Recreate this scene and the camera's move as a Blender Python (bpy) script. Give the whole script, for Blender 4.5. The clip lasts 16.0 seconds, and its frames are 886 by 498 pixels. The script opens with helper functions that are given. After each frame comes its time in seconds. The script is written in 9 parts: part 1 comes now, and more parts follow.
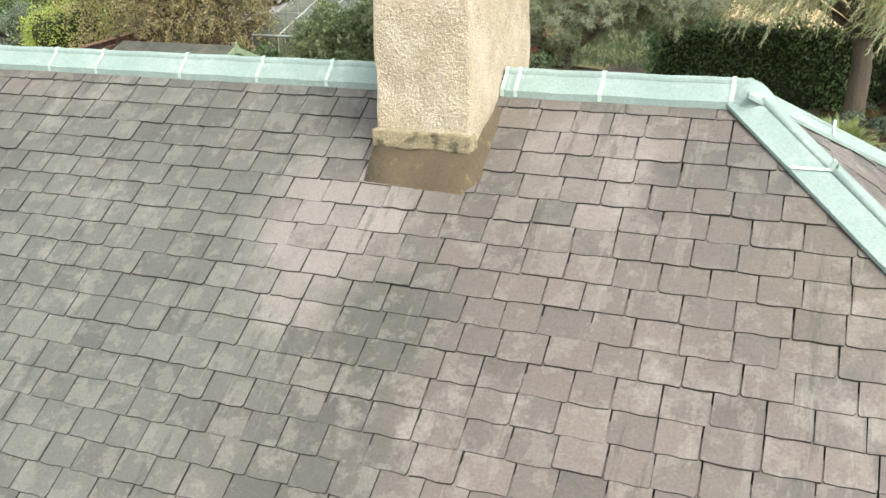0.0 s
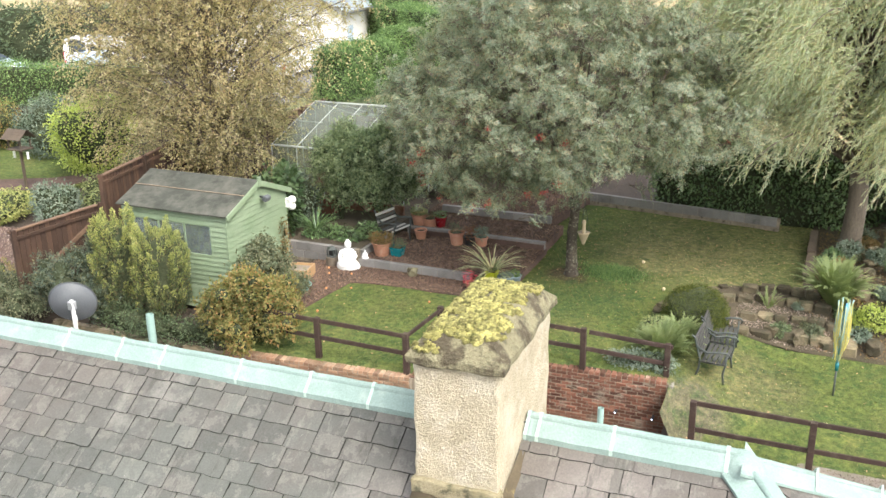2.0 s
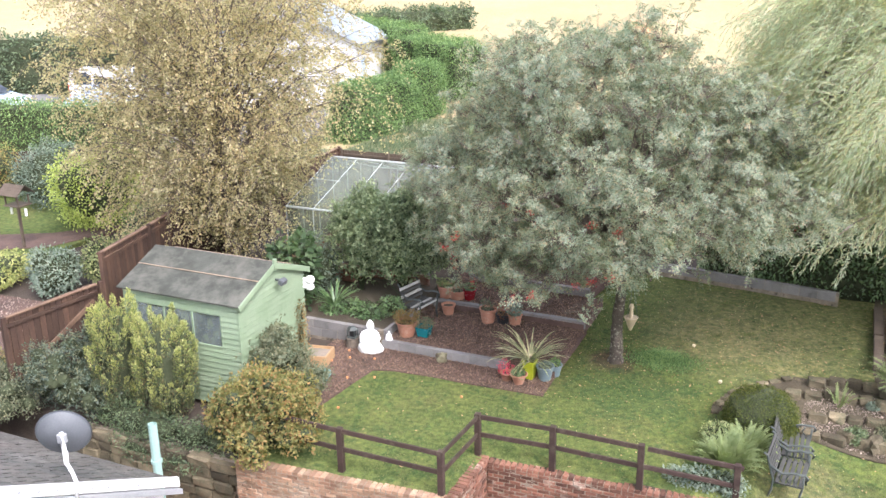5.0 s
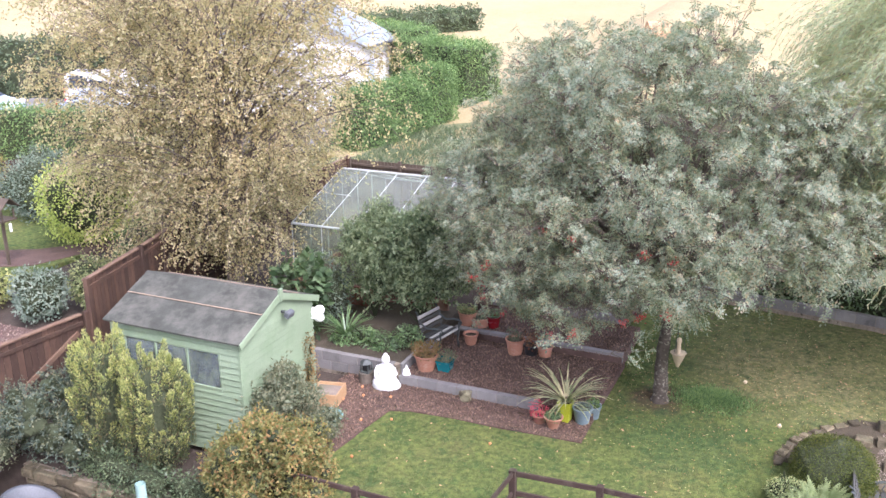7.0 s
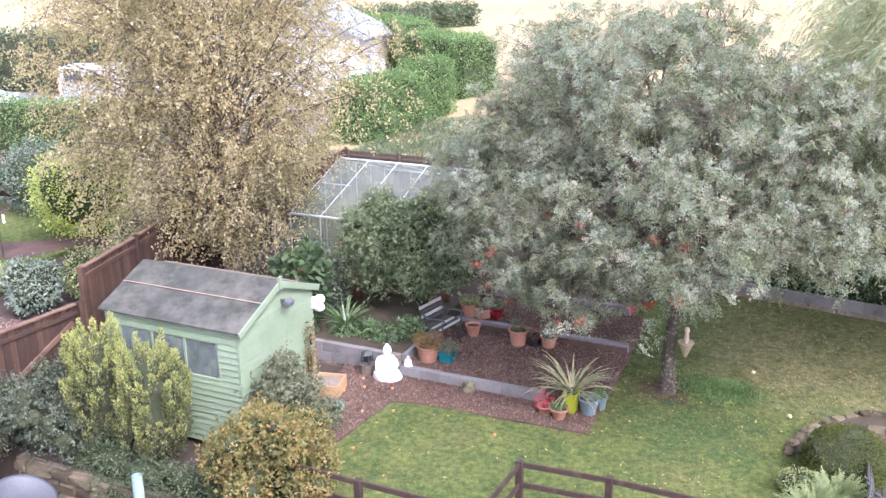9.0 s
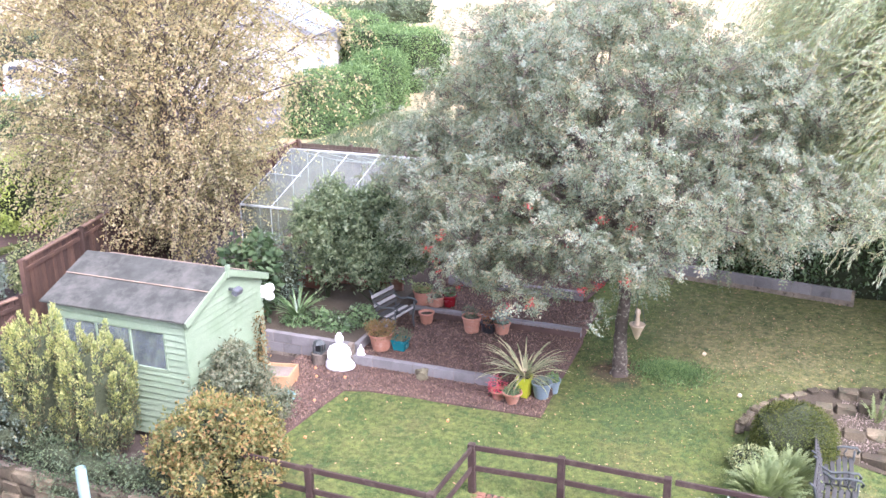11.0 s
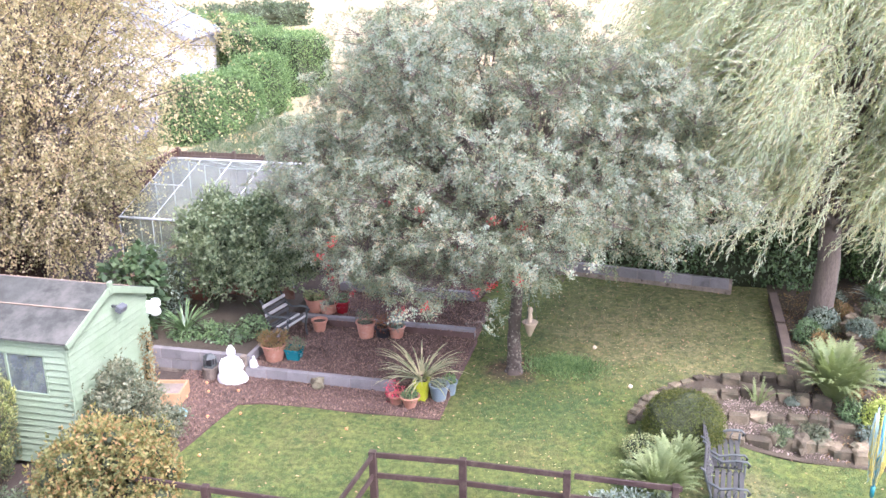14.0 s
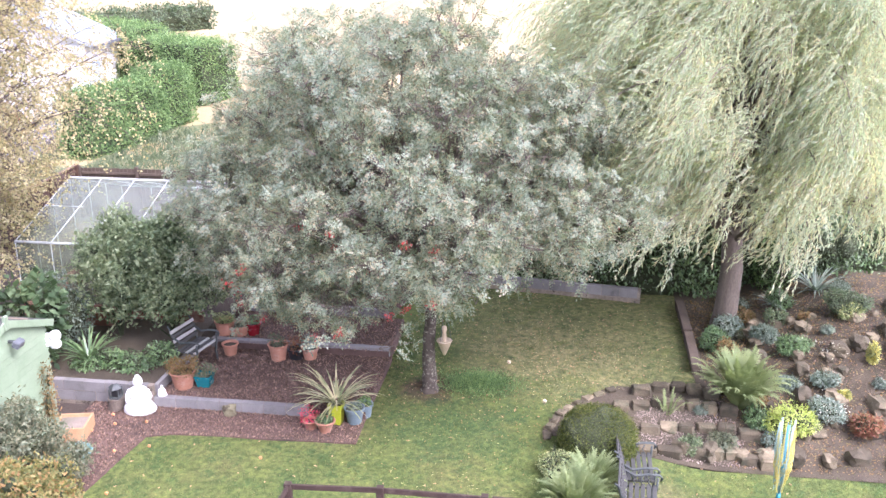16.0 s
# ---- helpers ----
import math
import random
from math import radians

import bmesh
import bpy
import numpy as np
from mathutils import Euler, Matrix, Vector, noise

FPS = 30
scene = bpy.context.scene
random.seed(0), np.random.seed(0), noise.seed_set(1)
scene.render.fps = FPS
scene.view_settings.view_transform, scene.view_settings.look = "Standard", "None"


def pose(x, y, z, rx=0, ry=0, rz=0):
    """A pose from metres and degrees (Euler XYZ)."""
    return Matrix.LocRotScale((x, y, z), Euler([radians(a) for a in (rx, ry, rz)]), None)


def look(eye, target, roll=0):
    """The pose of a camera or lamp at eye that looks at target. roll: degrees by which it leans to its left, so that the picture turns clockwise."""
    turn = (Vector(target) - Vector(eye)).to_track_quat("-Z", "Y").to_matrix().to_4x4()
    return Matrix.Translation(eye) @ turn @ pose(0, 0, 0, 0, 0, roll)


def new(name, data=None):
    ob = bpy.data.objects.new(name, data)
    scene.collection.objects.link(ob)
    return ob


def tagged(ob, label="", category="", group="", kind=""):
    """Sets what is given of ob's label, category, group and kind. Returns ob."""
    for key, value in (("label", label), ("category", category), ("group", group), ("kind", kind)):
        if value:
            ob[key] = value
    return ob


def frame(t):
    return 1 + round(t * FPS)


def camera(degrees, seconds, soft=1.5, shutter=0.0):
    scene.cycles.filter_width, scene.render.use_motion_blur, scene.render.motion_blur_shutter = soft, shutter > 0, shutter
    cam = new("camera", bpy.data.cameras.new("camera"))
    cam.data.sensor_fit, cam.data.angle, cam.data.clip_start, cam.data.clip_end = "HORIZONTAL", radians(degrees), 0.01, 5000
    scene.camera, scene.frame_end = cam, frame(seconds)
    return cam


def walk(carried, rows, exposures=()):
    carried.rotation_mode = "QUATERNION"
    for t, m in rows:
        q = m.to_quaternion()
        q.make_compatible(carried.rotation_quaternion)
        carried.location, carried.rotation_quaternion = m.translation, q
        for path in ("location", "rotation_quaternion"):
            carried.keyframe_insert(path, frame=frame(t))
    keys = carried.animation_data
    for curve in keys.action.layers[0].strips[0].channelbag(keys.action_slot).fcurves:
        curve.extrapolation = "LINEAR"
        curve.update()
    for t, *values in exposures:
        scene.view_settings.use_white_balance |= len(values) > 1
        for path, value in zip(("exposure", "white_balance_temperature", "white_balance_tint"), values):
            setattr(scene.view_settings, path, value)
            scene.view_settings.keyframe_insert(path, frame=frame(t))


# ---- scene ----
# camera and its way
cam = camera(51.6, 16.0)
PATH = [
    (0, (0.045, 0.905, 5.635), (-0.041, 2.768, 4.914), -1.4),
    (0.5, (0.044, 0.848, 6.136), (-0.045, 2.72, 5.437), -1.0),
    (1, (-0.025, 0.843, 6.72), (-0.115, 2.719, 6.033), -1.1),
    (1.5, (-0.091, 0.852, 7.344), (-0.182, 2.735, 6.678), -0.8),
    (2, (-0.109, 0.875, 7.966), (-0.203, 2.762, 7.31), -0.7),
    (2.5, (-0.168, 0.978, 8.543), (-0.264, 2.866, 7.892), -0.6),
    (3, (-0.26, 1.128, 8.825), (-0.358, 3.019, 8.184), -0.6),
    (3.5, (-0.371, 1.457, 8.847), (-0.472, 3.351, 8.213), -0.5),
    (4, (-0.485, 1.915, 8.834), (-0.588, 3.81, 8.204), -0.6),
    (4.5, (-0.632, 2.521, 8.834), (-0.736, 4.416, 8.205), -0.6),
    (5, (-0.792, 3.238, 8.82), (-0.9, 5.133, 8.191), -0.6),
    (5.2, (-0.842, 3.51, 8.807), (-0.954, 5.406, 8.18), -0.7),
    (7.5, (-1.485, 5.567, 8.581), (-1.596, 7.464, 7.955), -0.5),
    (8, (-1.551, 5.617, 8.526), (-1.658, 7.513, 7.897), -0.5),
    (10.3, (-1.469, 5.659, 8.051), (-1.543, 7.557, 7.423), -0.7),
    (10.5, (-1.456, 5.647, 8.038), (-1.512, 7.544, 7.409), -0.6),
    (11, (-1.362, 5.67, 8.042), (-1.376, 7.568, 7.411), -0.6),
    (11.5, (-1.301, 5.662, 8.141), (-1.278, 7.559, 7.509), -0.6),
    (12, (-1.3, 5.737, 8.188), (-1.236, 7.633, 7.555), -0.6),
    (12.5, (-1.335, 5.757, 8.202), (-1.227, 7.651, 7.569), -0.6),
    (13, (-1.377, 5.763, 8.154), (-1.232, 7.655, 7.522), -0.6),
    (13.5, (-1.428, 5.757, 8.098), (-1.241, 7.645, 7.467), -0.5),
    (14, (-1.452, 5.758, 8.07), (-1.22, 7.642, 7.44), -0.5),
    (14.5, (-1.419, 5.806, 8.137), (-1.141, 7.683, 7.505), -0.4),
    (15, (-1.357, 5.85, 8.249), (-1.033, 7.719, 7.616), -0.4),
    (15.5, (-1.332, 5.889, 8.355), (-0.964, 7.75, 7.722), -0.4),
    (16, (-1.393, 5.968, 8.4), (-0.975, 7.819, 7.769), -0.1),
]
EXPOSURES = [(0, 1.38, 6700, 8), (1, 1.42, 6660, 8), (2.5, 1.66, 6480, 9), (3.5, 1.78, 6250, 11), (5, 1.84, 6060, 17), (7.3, 1.80, 5780, 26), (8.2, 1.85, 5720, 27), (10.4, 2.19, 5620, 31), (12.5, 2.31, 5620, 31), (16, 2.20, 5680, 32)]
walk(cam, [(t, look(eye, target, roll)) for t, eye, target, roll in PATH], EXPOSURES)

# world and sun: bright overcast
SUN_AZ, SUN_EL = 145.0, 50.0
world = bpy.data.worlds.new("sky")
scene.world = world
world.use_nodes = True
wn = world.node_tree
sky = wn.nodes.new("ShaderNodeTexSky")
sky.sky_type, sky.sun_disc = "NISHITA", False
sky.sun_elevation, sky.sun_rotation = radians(SUN_EL), radians(SUN_AZ)
sky.air_density, sky.dust_density, sky.ozone_density = 1.0, 4.0, 0.6
soft_sky = wn.nodes.new("ShaderNodeHueSaturation")
soft_sky.inputs["Saturation"].default_value = 0.35
wn.links.new(sky.outputs[0], soft_sky.inputs["Color"])
wn.links.new(soft_sky.outputs[0], wn.nodes["Background"].inputs[0])
wn.nodes["Background"].inputs[1].default_value = 0.18
sun = new("sun", bpy.data.lights.new("sun", "SUN"))
sun.data.energy, sun.data.angle, sun.data.color = 0.65, radians(20), (1.0, 0.95, 0.87)
SUN_DIR = Vector((math.sin(radians(SUN_AZ)) * math.cos(radians(SUN_EL)), math.cos(radians(SUN_AZ)) * math.cos(radians(SUN_EL)), math.sin(radians(SUN_EL))))
sun.rotation_euler = SUN_DIR.to_track_quat("Z", "Y").to_euler()

# ---- tools: the plot is laid out square to the house, turned by YAW about the ridge point (HX, HY) ----
YAW, HX, HY = -20.9, 0.31, 6.83
CU, SU = math.cos(radians(YAW)), math.sin(radians(YAW))


def plot(u, v, z=0.0):
    return Vector((HX + u * CU - v * SU, HY + u * SU + v * CU, z))


def at_plot(u, v, z=0.0, turn=0.0):
    p = plot(u, v, z)
    return pose(p.x, p.y, p.z, 0, 0, YAW + turn)


def sm(t):
    t = np.clip(t, 0, 1)
    return t * t * (3 - 2 * t)


def lawn_z(u, v):
    z = -0.17 + 0.012 * (v - 8.7)
    z = z - 0.6 * sm((u + 1.5) / 3.2) * sm((15.4 - v) / 2.6)
    z = z + (-0.935 - z) * sm((u + 0.75) / 0.4) * sm((10.6 - v) / 1.15)
    return z + 0.9 * sm((u - 1.6) / 4.0) * sm((v - 14.2) / 2.5)


def thing(name, label, category, u, v, z=0.0, turn=0.0, group="", kind=""):
    ob = new(name)
    ob.empty_display_size = 0.2
    ob.matrix_world = at_plot(u, v, z, turn)
    return tagged(ob, label, category, group, kind)


def part(name, bm, material, parent=None, label="", smooth=False, m=None):
    """Links a bmesh or a mesh as one object, under parent if there is one."""
    if isinstance(bm, bmesh.types.BMesh):
        bmesh.ops.recalc_face_normals(bm, faces=bm.faces)
        me = bpy.data.meshes.new(name)
        bm.to_mesh(me)
        bm.free()
    else:
        me = bm
    if material and not me.materials:
        me.materials.append(material)
    if smooth:
        me.polygons.foreach_set("use_smooth", [True] * len(me.polygons))
    ob = new(name, me)
    if parent:
        ob.parent = parent
    if m is not None:
        ob.matrix_basis = m
    if label:
        ob["label"] = label
    return ob


def B():
    return bmesh.new()


def box(bm, x0, x1, y0, y1, z0, z1, bevel=0.0, m=None):
    r = bmesh.ops.create_cube(bm, size=1.0, matrix=Matrix.LocRotScale(((x0 + x1) / 2, (y0 + y1) / 2, (z0 + z1) / 2), None, (abs(x1 - x0), abs(y1 - y0), abs(z1 - z0))))
    vs = r["verts"]
    if bevel:
        es = list({e for w in vs for e in w.link_edges})
        out = bmesh.ops.bevel(bm, geom=es, offset=bevel, segments=1, affect="EDGES", profile=0.6)
        vs = list({w for f in out["faces"] for w in f.verts} | {w for w in vs if w.is_valid})
    if m is not None:
        bmesh.ops.transform(bm, matrix=m, verts=vs)
    return vs


def tube(bm, pts, radii, seg=8, caps=True):
    """A round tube along points."""
    pts = [Vector(p) for p in pts]
    if not hasattr(radii, "__len__"):
        radii = [radii] * len(pts)
    rings = []
    for i, p in enumerate(pts):
        d = (pts[min(i + 1, len(pts) - 1)] - pts[max(i - 1, 0)]).normalized()
        a = d.cross(Vector((0, 0, 1)) if abs(d.z) < 0.9 else Vector((1, 0, 0))).normalized()
        b = d.cross(a)
        rings.append([bm.verts.new(p + radii[i] * (math.cos(k * 2 * math.pi / seg) * a + math.sin(k * 2 * math.pi / seg) * b)) for k in range(seg)])
    for r0, r1 in zip(rings, rings[1:]):
        for k in range(seg):
            bm.faces.new((r0[k], r0[(k + 1) % seg], r1[(k + 1) % seg], r1[k]))
    if caps:
        bm.faces.new(rings[0][::-1])
        bm.faces.new(rings[-1])


def lathe(bm, prof, seg=20, cx=0.0, cy=0.0, sy=1.0):
    """Turns (radius, height) pairs round the z axis."""
    rings = []
    for r, z in prof:
        if r < 1e-5:
            rings.append([bm.verts.new((cx, cy, z))])
        else:
            rings.append([bm.verts.new((cx + r * math.cos(k * 2 * math.pi / seg), cy + sy * r * math.sin(k * 2 * math.pi / seg), z)) for k in range(seg)])
    for a, b in zip(rings, rings[1:]):
        for k in range(seg):
            q = (k + 1) % seg
            if len(a) == 1 and len(b) > 1:
                bm.faces.new((a[0], b[q], b[k]))
            elif len(b) == 1 and len(a) > 1:
                bm.faces.new((a[k], a[q], b[0]))
            elif len(a) > 1:
                bm.faces.new((a[k], a[q], b[q], b[k]))


def prism(bm, outline, z0, z1):
    """An upright slab over a flat outline."""
    lo = [bm.verts.new((x, y, z0)) for x, y in outline]
    hi = [bm.verts.new((x, y, z1)) for x, y in outline]
    n = len(lo)
    for i in range(n):
        bm.faces.new((lo[i], lo[(i + 1) % n], hi[(i + 1) % n], hi[i]))
    bm.faces.new(lo[::-1])
    bm.faces.new(hi)


def rock(bm, c, size, seed, flat=0.8):
    """A rough stone: a cube cut and shaken."""
    rr = random.Random(seed)
    r = bmesh.ops.create_icosphere(bm, subdivisions=2, radius=1.0)
    k = Vector((rr.uniform(0, 90), rr.uniform(0, 90), rr.uniform(0, 90)))
    turn = Euler((rr.uniform(-0.2, 0.2), rr.uniform(-0.2, 0.2), rr.uniform(0, 6.3))).to_matrix()
    for w in r["verts"]:
        d = w.co.normalized()
        q = max(abs(d.x), abs(d.y), abs(d.z))
        d = d / (q ** 0.95)
        d = d * (0.85 + 0.34 * noise.noise(d * 1.2 + k) + 0.16 * noise.noise(d * 3.1 + k))
        w.co = Vector(c) + turn @ Vector((d.x * size[0], d.y * size[1], d.z * size[2])) * flat


def quad_mesh(name, v, per=4):
    """A mesh of loose faces, each of `per` corners, from an (n*per, 3) array."""
    me = bpy.data.meshes.new(name)
    n = len(v) // per
    me.vertices.add(len(v))
    me.vertices.foreach_set("co", np.ascontiguousarray(v, dtype=np.float32).ravel())
    me.loops.add(n * per)
    me.loops.foreach_set("vertex_index", np.arange(n * per, dtype=np.int32))
    me.polygons.add(n)
    me.polygons.foreach_set("loop_start", np.arange(0, n * per, per, dtype=np.int32))
    me.update(calc_edges=True)
    return me


def unit(a):
    return a / np.maximum(np.linalg.norm(a, axis=-1, keepdims=True), 1e-9)


def leaf_quads(p, d, nrm, length, width):
    """Pointed leaves at p along d: (n*4, 3)."""
    n = len(p)
    d = unit(d)
    s = unit(np.cross(d, nrm))
    up = np.cross(s, d)
    length, width = np.broadcast_to(length, (n,))[:, None], np.broadcast_to(width, (n,))[:, None]
    out = np.empty((n, 4, 3))
    out[:, 0] = p
    out[:, 1] = p + d * length * 0.45 + s * width * 0.5 + up * width * 0.18
    out[:, 2] = p + d * length
    out[:, 3] = p + d * length * 0.45 - s * width * 0.5 + up * width * 0.18
    return out.reshape(-1, 3)


def rand_dirs(rng, n):
    return unit(rng.normal(size=(n, 3)))


def lump_points(rng, lumps, n, shell=0.35, keep_out=0.8):
    """Points near the skins of lumps (cx, cy, cz, rx, ry, rz), those deep inside another lump left out, with outward directions."""
    L = np.array(lumps, float)
    area = (L[:, 3] * L[:, 4] + L[:, 4] * L[:, 5] + L[:, 3] * L[:, 5])
    which = rng.choice(len(L), size=int(n * 1.6), p=area / area.sum())
    d = rand_dirs(rng, len(which))
    r = 1.0 - shell * rng.random(len(which)) ** 1.5 + 0.10 * rng.normal(size=len(which)) * shell * 2
    p = L[which, :3] + d * L[which, 3:] * r[:, None]
    ok = np.ones(len(p), bool)
    for i in range(len(L)):
        q = (((p - L[i, :3]) / L[i, 3:]) ** 2).sum(1)
        ok &= (q > keep_out ** 2) | (which == i)
    return p[ok][:n], d[ok][:n]


def core_mesh(bm, lumps, f=0.72, sub=2, seed=0):
    for i, (x, y, z, a, b, c) in enumerate(lumps):
        r = bmesh.ops.create_icosphere(bm, subdivisions=sub, radius=1.0)
        for w in r["verts"]:
            q = w.co * f * (1 + 0.25 * noise.noise(w.co * 1.7 + Vector((i * 7.1 + seed, 0, 0))))
            w.co = Vector((x + q.x * a, y + q.y * b, z + q.z * c))

# ---- materials ----
def nodes_of(name):
    m = bpy.data.materials.new(name)
    m.use_nodes = True
    nt = m.node_tree
    return m, nt, nt.nodes["Principled BSDF"], nt.nodes["Material Output"]


def nd(nt, kind, **kw):
    n = nt.nodes.new("ShaderNode" + kind)
    for k, x in kw.items():
        n.inputs[k.replace("_", " ")].default_value = x
    return n


def mixc(nt, fac, a, b, mode="MIX"):
    n = nt.nodes.new("ShaderNodeMix")
    n.data_type, n.blend_type = "RGBA", mode
    for sock, val in ((n.inputs[0], fac), (n.inputs[6], a), (n.inputs[7], b)):
        if isinstance(val, bpy.types.NodeSocket):
            nt.links.new(val, sock)
        elif isinstance(val, (int, float)):
            sock.default_value = val
        else:
            sock.default_value = (*val, 1.0)
    return n.outputs[2]


def ramp(nt, src, stops):
    n = nt.nodes.new("ShaderNodeValToRGB")
    e = n.color_ramp.elements
    while len(e) < len(stops):
        e.new(0.5)
    for k, (pos, c) in zip(e, stops):
        k.position = pos
        k.color = (*c, 1.0) if hasattr(c, "__len__") else (c, c, c, 1.0)
    nt.links.new(src, n.inputs[0])
    return n.outputs[0]


def noise_tex(nt, scale, detail=4.0, rough=0.6, coord="Object", stretch=None):
    if coord == "Position":
        src = nt.nodes.new("ShaderNodeNewGeometry").outputs["Position"]
    else:
        src = nt.nodes.new("ShaderNodeTexCoord").outputs[coord]
    if stretch:
        mp = nt.nodes.new("ShaderNodeMapping")
        mp.inputs["Scale"].default_value = stretch
        nt.links.new(src, mp.inputs["Vector"])
        src = mp.outputs[0]
    n = nd(nt, "TexNoise", Scale=scale, Detail=detail, Roughness=rough)
    nt.links.new(src, n.inputs["Vector"])
    return n.outputs["Fac"]


def bump(nt, bsdf, height, strength, dist=0.02):
    b = nd(nt, "Bump", Strength=strength, Distance=dist)
    nt.links.new(height, b.inputs["Height"])
    nt.links.new(b.outputs[0], bsdf.inputs["Normal"])


def surf(name, base, alt, scale=4.0, fine=60.0, rough=0.85, bumps=0.4, dist=0.01, stain=None, stain_scale=1.2, stain_at=(0.5, 0.68), rnd=0.0, metal=0.0, coord="Position", stretch=None, spec=0.4, island=0.0):
    """A surface with broad and fine variation, stains and relief."""
    m, nt, p, _ = nodes_of(name)
    big = noise_tex(nt, scale, 5, 0.62, coord, stretch)
    small = noise_tex(nt, fine, 3, 0.7, coord, stretch)
    col = mixc(nt, ramp(nt, big, [(0.3, 0.0), (0.7, 1.0)]), base, alt)
    col = mixc(nt, 0.55, col, mixc(nt, ramp(nt, small, [(0.25, 0.35), (0.75, 1.0)]), (0.25, 0.25, 0.25), (1.35, 1.35, 1.35)), "MULTIPLY")
    if stain:
        s = noise_tex(nt, stain_scale, 6, 0.68, coord)
        col = mixc(nt, ramp(nt, s, [(stain_at[0], 0.0), (stain_at[1], 0.9)]), col, stain)
    for amount, node, out in ((rnd, "ObjectInfo", "Random"), (island, "NewGeometry", "Random Per Island")):
        if amount:
            o = nt.nodes.new("ShaderNode" + node).outputs[out]
            col = mixc(nt, 1.0, col, ramp(nt, o, [(0.0, 1 - amount), (1.0, 1 + amount)]), "MULTIPLY")
    nt.links.new(col, p.inputs["Base Color"])
    p.inputs["Metallic"].default_value = metal
    p.inputs["Specular IOR Level"].default_value = spec
    rr = ramp(nt, big, [(0.2, max(rough - 0.12, 0.05)), (0.8, min(rough + 0.1, 1.0))])
    nt.links.new(rr, p.inputs["Roughness"])
    if bumps:
        bump(nt, p, small, bumps, dist)
    return m


def leafy(name, cols, rough=0.45, trans=0.35, patch=0.5, spec=0.5):
    """Leaves: each its own shade, drifting in patches, letting some light through."""
    m, nt, p, out = nodes_of(name)
    rnd = nt.nodes.new("ShaderNodeNewGeometry").outputs["Random Per Island"]
    n = len(cols)
    col = ramp(nt, rnd, [((i + 0.5) / n, c) for i, c in enumerate(cols)])
    drift = noise_tex(nt, patch, 3, 0.6, "Position")
    col = mixc(nt, 1.0, col, ramp(nt, drift, [(0.3, (0.75, 0.8, 0.78)), (0.7, (1.2, 1.15, 1.1))]), "MULTIPLY")
    nt.links.new(col, p.inputs["Base Color"])
    p.inputs["Roughness"].default_value = rough
    p.inputs["Specular IOR Level"].default_value = spec
    t = nt.nodes.new("ShaderNodeBsdfTranslucent")
    nt.links.new(mixc(nt, 1.0, col, (1.2, 1.25, 0.8), "MULTIPLY"), t.inputs["Color"])
    mx = nt.nodes.new("ShaderNodeMixShader")
    mx.inputs[0].default_value = trans
    nt.links.new(p.outputs[0], mx.inputs[1])
    nt.links.new(t.outputs[0], mx.inputs[2])
    nt.links.new(mx.outputs[0], out.inputs["Surface"])
    return m


def plain(name, c, rough=0.5, metal=0.0, spec=0.5):
    return surf(name, c, tuple(x * 0.88 for x in c), 6, 90, rough, 0.1, 0.002, metal=metal, spec=spec)


M = {}
# weathering of the slates: centre in plan, inner and outer radius, strength, colour
SLATE_ZONES = (((-2.6, 6.2), 0.4, 2.4, 0.75, (0.088, 0.096, 0.084)), ((0.9, 5.2), 0.3, 2.2, 0.6, (0.112, 0.094, 0.083)), ((-0.85, 6.15), 0.15, 0.75, 0.7, (0.205, 0.187, 0.172)), ((0.66, 6.2), 0.1, 0.6, 0.45, (0.19, 0.17, 0.155)), ((-0.55, 5.5), 0.1, 0.5, 0.8, (0.056, 0.057, 0.047)), ((-0.8, 4.9), 0.1, 0.6, 0.6, (0.062, 0.063, 0.052)), ((1.75, 5.3), 0.05, 0.5, 0.3, (0.135, 0.115, 0.08)))


